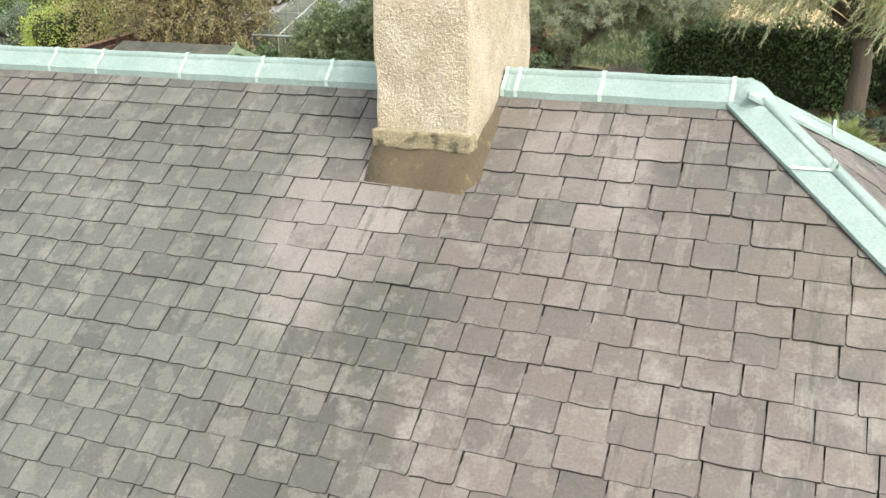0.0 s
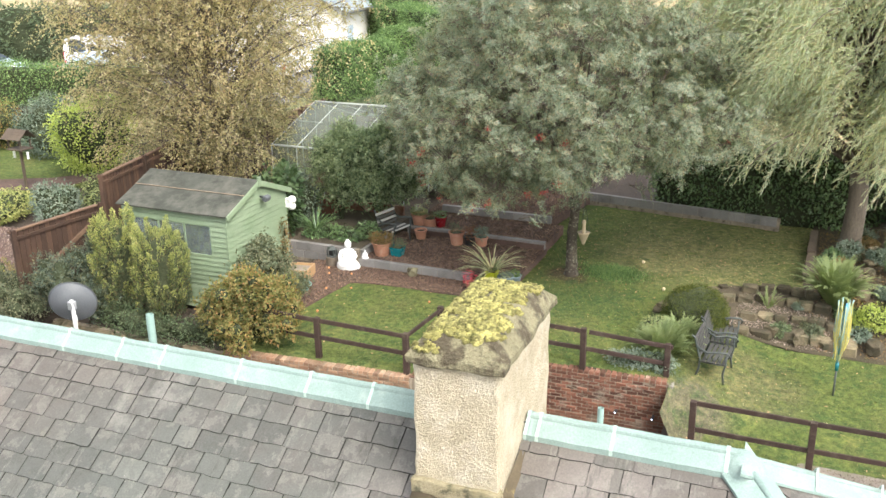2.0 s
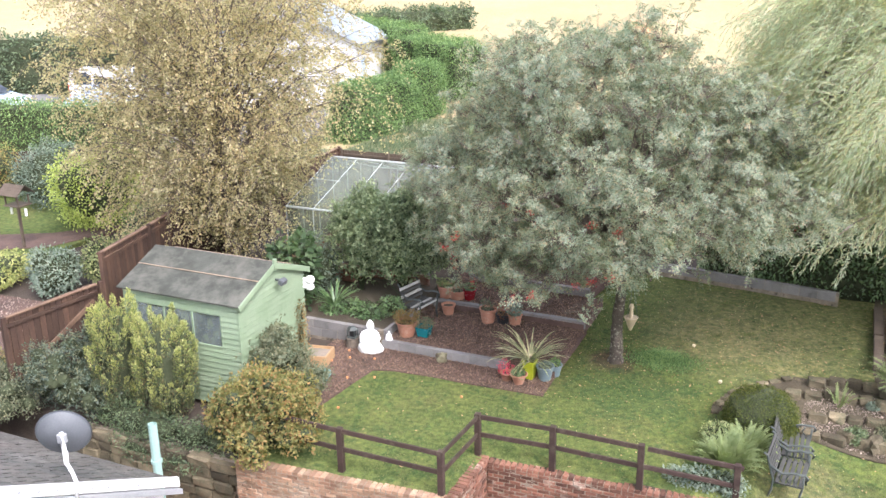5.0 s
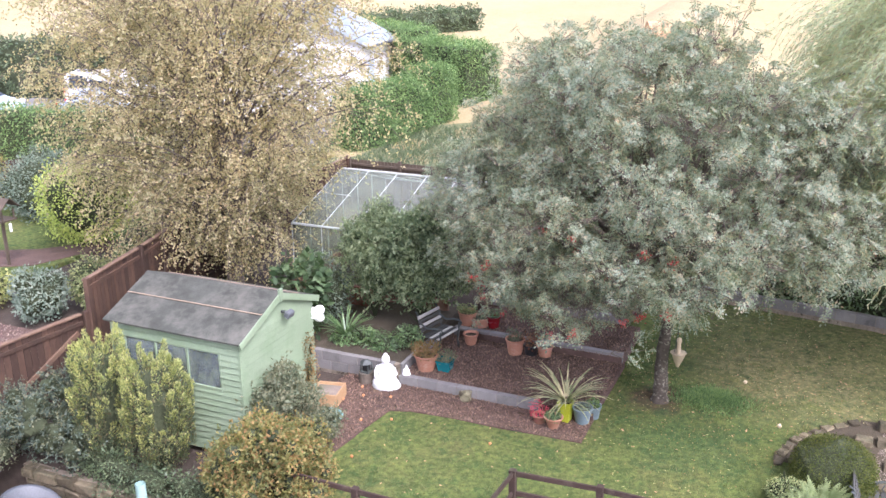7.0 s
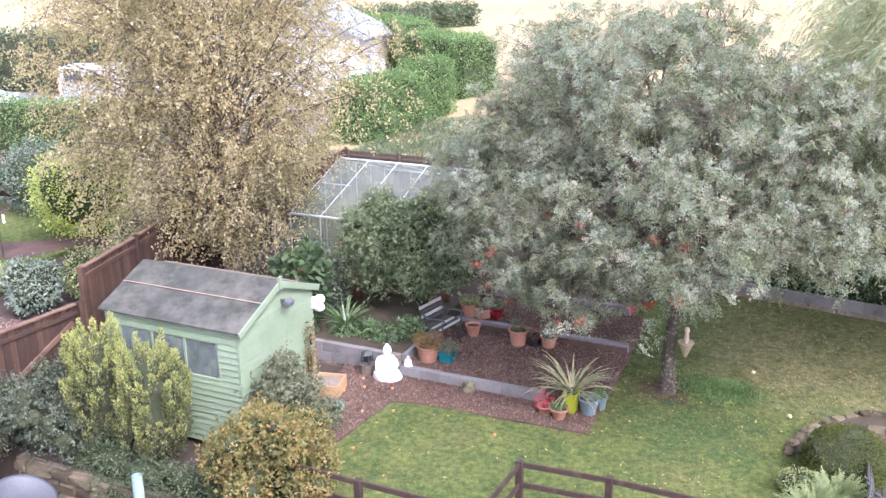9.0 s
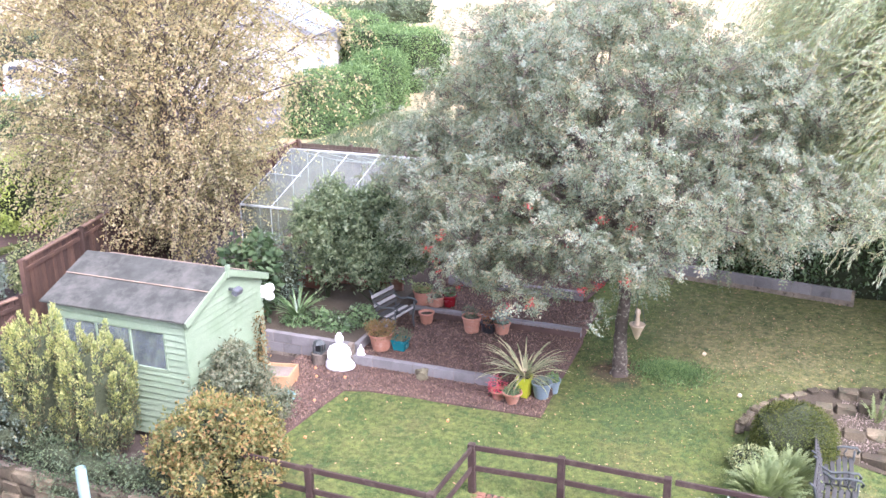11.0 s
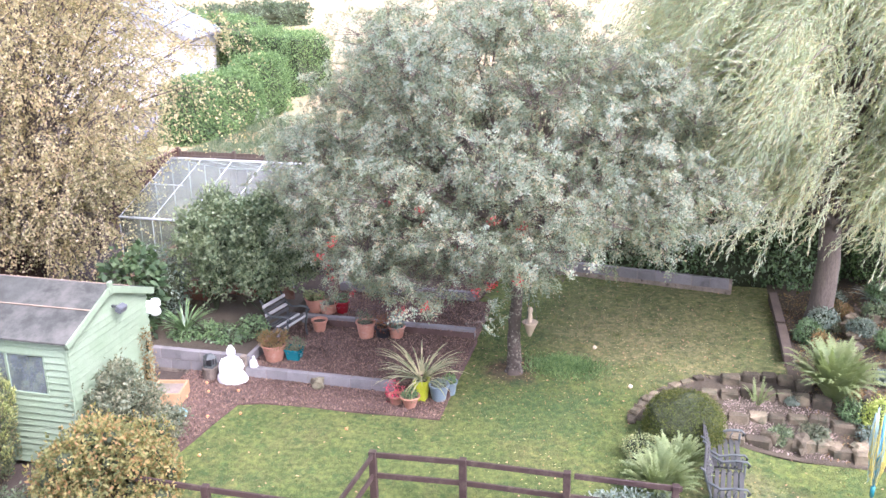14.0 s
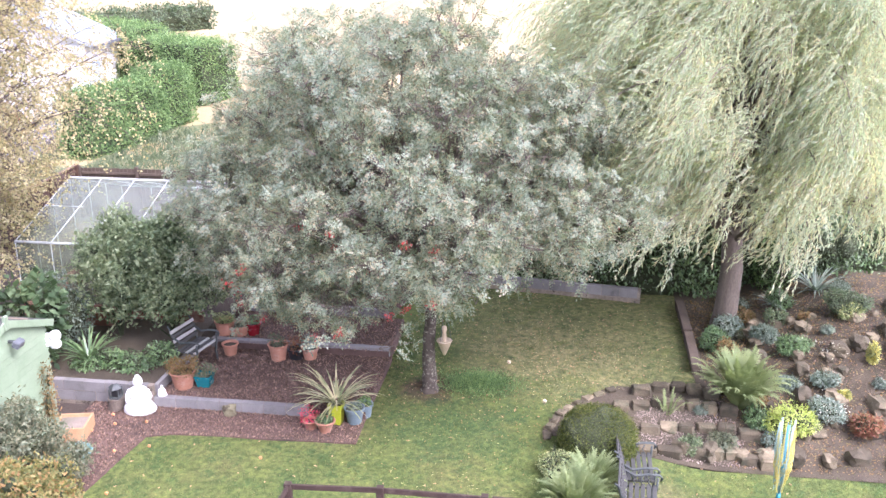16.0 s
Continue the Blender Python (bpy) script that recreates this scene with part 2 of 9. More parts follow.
def slate_material(name, node, out):
    """Weathered slate: drifting grey and mauve, pale worn patches, lichen spots, damp streaks."""
    m, nt, p, _ = nodes_of(name)
    rnd = nt.nodes.new("ShaderNode" + node).outputs[out]
    pos = nt.nodes.new("ShaderNodeNewGeometry").outputs["Position"]
    shift = nt.nodes.new("ShaderNodeVectorMath")
    shift.operation = "SCALE"
    cmb = nt.nodes.new("ShaderNodeCombineXYZ")
    for s_ in cmb.inputs:
        nt.links.new(rnd, s_)
    nt.links.new(cmb.outputs[0], shift.inputs[0])
    shift.inputs["Scale"].default_value = 37.0
    own = nt.nodes.new("ShaderNodeVectorMath")
    nt.links.new(pos, own.inputs[0])
    nt.links.new(shift.outputs[0], own.inputs[1])

    def tex(scale, detail, rough, vec=pos):
        n = nd(nt, "TexNoise", Scale=scale, Detail=detail, Roughness=rough)
        nt.links.new(vec, n.inputs["Vector"])
        return n.outputs["Fac"]

    drift = mixc(nt, 0.22, tex(0.5, 4, 0.6), rnd)
    col = mixc(nt, ramp(nt, drift, [(0.3, 0.0), (0.68, 1.0)]), (0.075, 0.078, 0.069), (0.104, 0.090, 0.078))
    # broad weathering: cool green-grey far up the slope, pale bloom under the chimney, a sooty damp streak below it, ochre lichen by the hip
    for (x_, y_), near_, far_, amount_, tone_ in SLATE_ZONES:
        dist_ = nt.nodes.new("ShaderNodeVectorMath")
        dist_.operation = "DISTANCE"
        flat_ = nt.nodes.new("ShaderNodeVectorMath")
        flat_.operation = "MULTIPLY"
        nt.links.new(pos, flat_.inputs[0])
        flat_.inputs[1].default_value = (1, 1, 0)
        nt.links.new(flat_.outputs[0], dist_.inputs[0])
        dist_.inputs[1].default_value = (x_, y_, 0)
        fade_ = nd(nt, "MapRange")
        nt.links.new(dist_.outputs["Value"], fade_.inputs["Value"])
        for key_, val_ in (("From Min", near_), ("From Max", far_), ("To Min", 1.0), ("To Max", 0.0)):
            fade_.inputs[key_].default_value = val_
        blotch_ = mixc(nt, 0.3, mixc(nt, 1.0, fade_.outputs[0], ramp(nt, tex(2.4, 5, 0.7), [(0.3, 0.25), (0.6, 1.5)]), "MULTIPLY"), mixc(nt, 1.0, fade_.outputs[0], ramp(nt, rnd, [(0.2, 0.0), (0.9, 1.6)]), "MULTIPLY"))
        col = mixc(nt, ramp(nt, blotch_, [(0.08, 0.0), (0.75, amount_)]), col, tone_)
    col = mixc(nt, 1.0, col, ramp(nt, rnd, [(0.0, 0.80), (0.15, 0.92), (0.85, 1.03), (1.0, 1.18)]), "MULTIPLY")
    col = mixc(nt, ramp(nt, tex(4.5, 6, 0.7, own.outputs[0]), [(0.535, 0.0), (0.565, 0.36)]), col, (0.18, 0.166, 0.146))
    col = mixc(nt, ramp(nt, tex(1.3, 6, 0.75), [(0.56, 0.0), (0.66, 0.5)]), col, (0.22, 0.205, 0.185))
    col = mixc(nt, ramp(nt, tex(2.2, 5, 0.7, own.outputs[0]), [(0.60, 0.0), (0.72, 0.6)]), col, (0.055, 0.06, 0.048))
    col = mixc(nt, ramp(nt, tex(3.4, 5, 0.7), [(0.62, 0.0), (0.76, 0.35)]), col, (0.15, 0.135, 0.09))
    col = mixc(nt, ramp(nt, tex(34, 4, 0.75), [(0.70, 0.0), (0.76, 0.8)]), col, (0.42, 0.41, 0.38))
    # run-off streaks down the slope
    turn = nt.nodes.new("ShaderNodeVectorRotate")
    turn.rotation_type = "Z_AXIS"
    turn.inputs["Angle"].default_value = radians(19.1)
    nt.links.new(pos, turn.inputs["Vector"])
    long_ = nt.nodes.new("ShaderNodeVectorMath")
    long_.operation = "MULTIPLY"
    nt.links.new(turn.outputs[0], long_.inputs[0])
    long_.inputs[1].default_value = (1.0, 0.16, 0.16)
    col = mixc(nt, ramp(nt, tex(5.5, 5, 0.75, long_.outputs[0]), [(0.58, 0.0), (0.64, 0.5)]), col, (0.046, 0.047, 0.038))
    col = mixc(nt, ramp(nt, tex(8.5, 6, 0.75, long_.outputs[0]), [(0.60, 0.0), (0.63, 0.26)]), col, (0.21, 0.20, 0.175))
    fine = tex(70, 4, 0.75)
    col = mixc(nt, 0.36, col, ramp(nt, fine, [(0.3, 0.4), (0.7, 1.6)]), "MULTIPLY")
    nt.links.new(col, p.inputs["Base Color"])
    p.inputs["Specular IOR Level"].default_value = 0.45
    nt.links.new(ramp(nt, tex(6, 4, 0.6), [(0.3, 0.48), (0.7, 0.78)]), p.inputs["Roughness"])
    bump(nt, p, mixc(nt, 0.5, tex(26, 5, 0.7, own.outputs[0]), fine), 0.55, 0.006)
    return m


M["slate"] = slate_material("slate", "ObjectInfo", "Random")
M["slate_rest"] = slate_material("slate_rest", "NewGeometry", "Random Per Island")
# dirty slate edges, with the shadow beneath each tail put into the colour
M["slate_edge_dirt_shade"] = surf("slate_edge_dirt_shade", (0.022, 0.022, 0.020), (0.045, 0.044, 0.04), 8, 60, 0.9, 0.3, 0.003)
M["underlay"] = surf("underlay", (0.05, 0.05, 0.05), (0.07, 0.065, 0.06), 3, 40)
M["zinc"] = surf("zinc", (0.185, 0.255, 0.232), (0.245, 0.318, 0.292), 2.5, 70, 0.72, 0.15, 0.002, stain=(0.30, 0.37, 0.34), stain_scale=5, stain_at=(0.55, 0.75), spec=0.3)
M["zinc_strap"] = surf("zinc_strap", (0.34, 0.44, 0.40), (0.41, 0.50, 0.465), 6, 70, 0.45, 0.1, 0.002)
M["harl"] = surf("harl", (0.42, 0.36, 0.25), (0.56, 0.495, 0.365), 3.2, 52, 0.95, 0.9, 0.045, stain=(0.66, 0.61, 0.50), stain_scale=4.5, stain_at=(0.48, 0.75))
M["mortar_skirt"] = surf("mortar_skirt", (0.065, 0.05, 0.03), (0.105, 0.083, 0.052), 4, 80, 0.95, 0.5, 0.01, stain=(0.22, 0.18, 0.08), stain_scale=9, stain_at=(0.58, 0.72))
M["lichen_stone"] = surf("lichen_stone", (0.30, 0.26, 0.17), (0.22, 0.19, 0.11), 7, 60, 0.95, 0.8, 0.02, stain=(0.05, 0.05, 0.03), stain_scale=6, stain_at=(0.5, 0.62))
M["cap_stone"] = surf("cap_stone", (0.175, 0.158, 0.095), (0.30, 0.275, 0.17), 7, 50, 0.95, 1.0, 0.03, stain=(0.062, 0.048, 0.03), stain_scale=6, stain_at=(0.45, 0.58))
M["moss"] = surf("moss", (0.235, 0.215, 0.068), (0.43, 0.395, 0.145), 9, 120, 1.0, 1.0, 0.02, stain=(0.12, 0.118, 0.035), stain_scale=11, stain_at=(0.53, 0.65), island=0.5)
M["white_render"] = surf("white_render", (0.66, 0.65, 0.62), (0.72, 0.71, 0.68), 1.5, 50, 0.9, 0.3, 0.006)
M["white_paint"] = surf("white_paint", (0.78, 0.78, 0.76), (0.72, 0.72, 0.70), 3, 80, 0.5, 0.1, 0.002, stain=(0.5, 0.5, 0.47), stain_scale=4, stain_at=(0.62, 0.8))
M["grey_metal"] = surf("grey_metal", (0.30, 0.31, 0.32), (0.38, 0.39, 0.40), 5, 60, 0.5, 0.1, 0.002, metal=0.3)
M["dish_grey"] = surf("dish_grey", (0.08, 0.087, 0.095), (0.11, 0.117, 0.127), 3, 60, 0.5, 0.1, 0.002)
M["brick"] = surf("brick", (0.115, 0.046, 0.030), (0.20, 0.10, 0.065), 5, 50, 0.9, 1.0, 0.012, stain=(0.36, 0.31, 0.25), stain_scale=3.2, stain_at=(0.55, 0.72), rnd=0.5)
M["brick_rest"] = surf("brick_rest", (0.145, 0.062, 0.040), (0.21, 0.115, 0.075), 3, 60, 0.9, 0.8, 0.008, stain=(0.33, 0.275, 0.21), stain_scale=1.3, stain_at=(0.53, 0.72), island=0.35)
M["buff_brick"] = surf("buff_brick", (0.23, 0.125, 0.078), (0.32, 0.215, 0.14), 5, 50, 0.9, 1.0, 0.012, stain=(0.40, 0.33, 0.245), stain_scale=3.0, stain_at=(0.52, 0.72), rnd=0.35)
M["mortar"] = surf("mortar", (0.30, 0.25, 0.19), (0.17, 0.14, 0.105), 5, 60, 0.95, 0.6, 0.006, stain=(0.05, 0.04, 0.03), stain_scale=9, stain_at=(0.56, 0.66))
M["block"] = surf("block", (0.185, 0.176, 0.166), (0.245, 0.234, 0.222), 3, 90, 0.95, 0.5, 0.005, stain=(0.13, 0.122, 0.115), stain_scale=1.5, rnd=0.12)
M["concrete"] = surf("concrete", (0.27, 0.25, 0.22), (0.20, 0.185, 0.16), 1.5, 60, 0.95, 0.4, 0.006, stain=(0.12, 0.11, 0.09), stain_scale=1.4)
M["stone"] = surf("stone", (0.075, 0.061, 0.037), (0.175, 0.143, 0.09), 2.5, 40, 0.95, 0.8, 0.02, stain=(0.06, 0.062, 0.036), stain_scale=4, rnd=0.5)
M["fence_wood"] = surf("fence_wood", (0.043, 0.024, 0.016), (0.082, 0.046, 0.029), 3, 40, 0.8, 0.5, 0.004, stain=(0.04, 0.022, 0.015), rnd=0.35, stretch=(1, 1, 0.15))
M["fence_rail"] = surf("fence_rail", (0.12, 0.07, 0.045), (0.18, 0.115, 0.075), 3, 40, 0.8, 0.5, 0.004, stain=(0.07, 0.042, 0.03), rnd=0.2)
M["rail_wood"] = surf("rail_wood", (0.028, 0.016, 0.013), (0.05, 0.03, 0.023), 4, 60, 0.7, 0.4, 0.003, stain=(0.075, 0.055, 0.042), stain_scale=5, rnd=0.15)
M["old_wood"] = surf("old_wood", (0.22, 0.16, 0.11), (0.30, 0.23, 0.16), 3, 60, 0.85, 0.5, 0.003, rnd=0.15)
M["timber"] = surf("timber", (0.36, 0.22, 0.11), (0.44, 0.29, 0.16), 3, 60, 0.8, 0.4, 0.003)
M["sleeper"] = surf("sleeper", (0.07, 0.052, 0.038), (0.115, 0.088, 0.064), 3, 40, 0.9, 0.6, 0.006)
M["shed_green"] = surf("shed_green", (0.182, 0.24, 0.152), (0.215, 0.272, 0.18), 1.6, 60, 0.6, 0.15, 0.002, stain=(0.165, 0.225, 0.135), stain_scale=3, rnd=0.06)
M["felt"] = surf("felt", (0.042, 0.044, 0.036), (0.084, 0.087, 0.074), 2.6, 90, 0.9, 0.6, 0.004, stain=(0.125, 0.120, 0.10), stain_scale=1.3, stain_at=(0.46, 0.72), spec=0.15)
M["gravel"] = surf("gravel", (0.09, 0.054, 0.042), (0.145, 0.092, 0.074), 2.0, 45, 0.95, 1.0, 0.02, stain=(0.06, 0.04, 0.035), stain_scale=1.3)
M["gravel_stone"] = surf("gravel_stone", (0.12, 0.074, 0.052), (0.24, 0.165, 0.118), 9, 90, 0.9, 0.2, 0.003, island=0.75)
M["drive_stone"] = surf("drive_stone", (0.17, 0.125, 0.10), (0.30, 0.24, 0.205), 9, 90, 0.9, 0.2, 0.003, island=0.7)
M["pale_gravel"] = surf("pale_gravel", (0.30, 0.23, 0.19), (0.40, 0.33, 0.28), 6, 60, 0.95, 0.8, 0.015, island=0.45)
M["path_gravel"] = surf("path_gravel", (0.15, 0.125, 0.10), (0.22, 0.185, 0.155), 6, 60, 0.95, 0.8, 0.015, stain=(0.09, 0.09, 0.05), stain_scale=1.5, island=0.45)
M["soil"] = surf("soil", (0.05, 0.039, 0.025), (0.092, 0.074, 0.048), 2, 30, 1.0, 0.9, 0.03)
M["lawn"], nt_l, p_l, _ = nodes_of("lawn")
lc = mixc(nt_l, ramp(nt_l, noise_tex(nt_l, 0.9, 5, 0.65, "Position"), [(0.32, 0.0), (0.68, 1.0)]), (0.076, 0.106, 0.033), (0.122, 0.146, 0.046))
lc = mixc(nt_l, ramp(nt_l, noise_tex(nt_l, 0.6, 7, 0.75, "Position"), [(0.50, 0.0), (0.70, 0.6)]), lc, (0.172, 0.155, 0.066))
# worn and bare spots; the last, dark green entry paints the rowan's shadow
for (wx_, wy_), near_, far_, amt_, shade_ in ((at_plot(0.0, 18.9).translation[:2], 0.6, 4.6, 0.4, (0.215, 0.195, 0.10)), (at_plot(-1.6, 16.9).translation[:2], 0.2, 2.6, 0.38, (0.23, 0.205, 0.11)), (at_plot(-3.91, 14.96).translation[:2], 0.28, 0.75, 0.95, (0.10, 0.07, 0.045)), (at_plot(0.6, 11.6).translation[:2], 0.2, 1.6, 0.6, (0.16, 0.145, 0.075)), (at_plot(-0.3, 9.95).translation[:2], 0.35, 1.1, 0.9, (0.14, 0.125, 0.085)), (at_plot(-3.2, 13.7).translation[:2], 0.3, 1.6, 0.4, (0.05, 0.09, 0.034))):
    dist_ = nt_l.nodes.new("ShaderNodeVectorMath")
    dist_.operation = "DISTANCE"
    flat_ = nt_l.nodes.new("ShaderNodeVectorMath")
    flat_.operation = "MULTIPLY"
    nt_l.links.new(nt_l.nodes.new("ShaderNodeNewGeometry").outputs["Position"], flat_.inputs[0])
    flat_.inputs[1].default_value = (1, 1, 0)
    nt_l.links.new(flat_.outputs[0], dist_.inputs[0])
    dist_.inputs[1].default_value = (wx_, wy_, 0)
    rng_ = nd(nt_l, "MapRange")
    nt_l.links.new(dist_.outputs["Value"], rng_.inputs["Value"])
    for key_, val_ in (("From Min", near_), ("From Max", far_), ("To Min", 1.0), ("To Max", 0.0)):
        rng_.inputs[key_].default_value = val_
    # the two back worn spots are also paler, making up for tree shade
    wear_shade_ = mixc(nt_l, 1.0, rng_.outputs[0], ramp(nt_l, noise_tex(nt_l, 1.7, 6, 0.75, "Position"), [(0.35, 0.1), (0.62, 1.6)]), "MULTIPLY")
    lc = mixc(nt_l, ramp(nt_l, wear_shade_, [(0.05, 0.0), (0.55, amt_ * 1.2 if amt_ < 0.8 else amt_)]), lc, shade_)
lc = mixc(nt_l, ramp(nt_l, noise_tex(nt_l, 3.4, 5, 0.75, "Position"), [(0.50, 0.0), (0.64, 0.7)]), lc, (0.045, 0.088, 0.030))
lc = mixc(nt_l, 1.0, lc, ramp(nt_l, noise_tex(nt_l, 8.5, 5, 0.7, "Position"), [(0.3, (0.52, 0.58, 0.55)), (0.5, (1.0, 1.0, 1.0)), (0.72, (1.8, 1.65, 1.45))]), "MULTIPLY")
lc = mixc(nt_l, 0.6, lc, mixc(nt_l, ramp(nt_l, noise_tex(nt_l, 38, 3, 0.75, "Position"), [(0.28, 0.3), (0.75, 1.0)]), (0.3, 0.3, 0.3), (1.35, 1.35, 1.3)), "MULTIPLY")
nt_l.links.new(lc, p_l.inputs["Base Color"])
p_l.inputs["Roughness"].default_value, p_l.inputs["Specular IOR Level"].default_value = 1.0, 0.15
bump(nt_l, p_l, noise_tex(nt_l, 30, 4, 0.75, "Position"), 0.9, 0.03)
M["grass"] = leafy("grass", [(0.08, 0.108, 0.034), (0.115, 0.144, 0.046), (0.15, 0.172, 0.06), (0.20, 0.178, 0.09)], 0.6, 0.3, 2.2, 0.3)
M["rough_grass"] = surf("rough_grass", (0.09, 0.11, 0.045), (0.15, 0.155, 0.07), 0.5, 20, 1.0, 0.9, 0.05, stain=(0.26, 0.21, 0.11), stain_scale=0.6)
M["road"] = surf("road", (0.16, 0.155, 0.15), (0.22, 0.21, 0.20), 0.4, 20, 0.95, 0.4, 0.01)
M["terracotta"] = surf("terracotta", (0.36, 0.165, 0.10), (0.44, 0.23, 0.155), 5, 60, 0.85, 0.2, 0.003, stain=(0.5, 0.36, 0.27), stain_scale=6, stain_at=(0.55, 0.8))
M["pale_teal"] = plain("pale_teal", (0.14, 0.30, 0.28), 0.4)
M["cream_pot"] = plain("cream_pot", (0.46, 0.37, 0.25), 0.7)
M["teal_glaze"] = plain("teal_glaze", (0.015, 0.17, 0.19), 0.25)
M["red_glaze"] = plain("red_glaze", (0.22, 0.015, 0.02), 0.25)
M["lime_glaze"] = plain("lime_glaze", (0.45, 0.50, 0.03), 0.35)
M["blue_grey_glaze"] = plain("blue_grey_glaze", (0.15, 0.20, 0.215), 0.5)
M["black_plastic"] = plain("black_plastic", (0.02, 0.02, 0.022), 0.5)
M["iron"] = surf("iron", (0.045, 0.055, 0.05), (0.08, 0.09, 0.085), 8, 80, 0.6, 0.3, 0.002)
M["statue_white"] = surf("statue_white", (0.80, 0.80, 0.79), (0.85, 0.85, 0.84), 4, 90, 0.6, 0.1, 0.002)
M["tarp"] = surf("tarp", (0.30, 0.125, 0.045), (0.40, 0.19, 0.075), 3, 50, 0.5, 0.3, 0.01)
M["bark"] = surf("bark", (0.10, 0.08, 0.06), (0.17, 0.14, 0.11), 5, 40, 0.95, 0.9, 0.02, stretch=(1, 1, 0.3))
M["rowan_bark"] = surf("rowan_bark", (0.055, 0.043, 0.034), (0.12, 0.098, 0.075), 9, 60, 0.95, 1.0, 0.03, stain=(0.30, 0.28, 0.21), stain_scale=13, stain_at=(0.54, 0.62))
M["birch_bark"] = surf("birch_bark", (0.36, 0.31, 0.25), (0.20, 0.16, 0.12), 4, 40, 0.9, 0.6, 0.01, stain=(0.06, 0.05, 0.04), stain_scale=4)
# filler inside plants, its dark colour standing for shade between the leaves
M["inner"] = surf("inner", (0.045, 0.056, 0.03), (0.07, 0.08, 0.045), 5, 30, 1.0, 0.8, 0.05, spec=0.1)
M["alu"] = plain("alu", (0.44, 0.47, 0.45), 0.5)
M["yellow_cord"] = plain("yellow_cord", (0.60, 0.53, 0.14), 0.5)
M["blue_cord"] = plain("blue_cord", (0.10, 0.35, 0.48), 0.5)
M["pale_green_metal"] = plain("pale_green_metal", (0.30, 0.44, 0.40), 0.45)
M["car_white"] = plain("car_white", (0.75, 0.76, 0.77), 0.25)
M["car_blue"] = plain("car_blue", (0.50, 0.60, 0.68), 0.25)
M["tyre"] = plain("tyre", (0.02, 0.02, 0.02), 0.8)
M["red_plastic"] = plain("red_plastic", (0.55, 0.03, 0.02), 0.3)
M["barn_sheet"] = surf("barn_sheet", (0.36, 0.42, 0.46), (0.42, 0.48, 0.52), 0.6, 20, 0.5, 0.1, 0.01)
M["straw"] = surf("straw", (0.40, 0.24, 0.13), (0.50, 0.32, 0.18), 3, 40, 1.0, 0.8, 0.03)
M["apple"] = plain("apple", (0.70, 0.30, 0.12), 0.5)
M["pale_apple"] = plain("pale_apple", (0.75, 0.62, 0.42), 0.5)
M["berry"] = plain("berry", (0.40, 0.045, 0.035), 0.5)
M["pink_petals"] = leafy("pink_petals", [(0.60, 0.05, 0.12), (0.65, 0.12, 0.20), (0.5, 0.03, 0.05)], 0.6, 0.3, 3)
M["yellow_tag"] = plain("yellow_tag", (0.8, 0.42, 0.02), 0.4)
# foliage
M["rowan"] = leafy("rowan", [(0.15, 0.19, 0.142), (0.215, 0.26, 0.20), (0.278, 0.325, 0.252), (0.345, 0.385, 0.31), (0.35, 0.30, 0.21)], 0.5, 0.52, 0.9, 0.38)
M["birch"] = leafy("birch", [(0.325, 0.298, 0.172), (0.415, 0.374, 0.224), (0.495, 0.44, 0.278), (0.565, 0.50, 0.335), (0.485, 0.378, 0.245)], 0.6, 0.55, 0.5, 0.25)
M["willow"] = leafy("willow", [(0.385, 0.44, 0.35), (0.455, 0.51, 0.41), (0.515, 0.565, 0.465), (0.58, 0.53, 0.39)], 0.7, 0.65, 0.6, 0.2)
M["laurel"] = leafy("laurel", [(0.08, 0.14, 0.06), (0.125, 0.205, 0.088), (0.18, 0.27, 0.12)], 0.35, 0.25, 0.8)
M["evergreen"] = leafy("evergreen", [(0.105, 0.15, 0.08), (0.16, 0.21, 0.115), (0.22, 0.27, 0.155), (0.29, 0.335, 0.205)], 0.5, 0.4, 1.0, 0.3)
M["fig"] = leafy("fig", [(0.045, 0.08, 0.035), (0.07, 0.115, 0.05), (0.11, 0.16, 0.078)], 0.5, 0.3, 1.0, 0.25)
M["hedge"] = leafy("hedge", [(0.08, 0.145, 0.055), (0.14, 0.23, 0.085), (0.23, 0.33, 0.13)], 0.6, 0.3, 0.9, 0.3)
M["dark_hedge"] = leafy("dark_hedge", [(0.06, 0.092, 0.05), (0.09, 0.13, 0.068), (0.13, 0.17, 0.085)], 0.5, 0.25, 0.6)
M["gold_conifer"] = leafy("gold_conifer", [(0.24, 0.285, 0.10), (0.33, 0.365, 0.135), (0.43, 0.445, 0.175), (0.53, 0.51, 0.225)], 0.6, 0.4, 2.0)
M["orange_bush"] = leafy("orange_bush", [(0.145, 0.165, 0.07), (0.21, 0.22, 0.092), (0.285, 0.27, 0.11), (0.355, 0.305, 0.128), (0.35, 0.22, 0.105)], 0.6, 0.5, 1.6, 0.25)
M["dark_bush"] = leafy("dark_bush", [(0.05, 0.075, 0.055), (0.08, 0.112, 0.085), (0.13, 0.165, 0.13), (0.17, 0.17, 0.10)], 0.5, 0.25, 1.5)
M["conifer_green"] = leafy("conifer_green", [(0.085, 0.115, 0.065), (0.13, 0.165, 0.085), (0.17, 0.20, 0.095), (0.18, 0.14, 0.075)], 0.6, 0.3, 2.5)
M["grey_bush"] = leafy("grey_bush", [(0.105, 0.126, 0.076), (0.156, 0.176, 0.108), (0.20, 0.196, 0.12)], 0.6, 0.25, 1.5)
M["blue_bush"] = leafy("blue_bush", [(0.107, 0.147, 0.113), (0.153, 0.207, 0.166), (0.211, 0.252, 0.198)], 0.6, 0.25, 1.5)
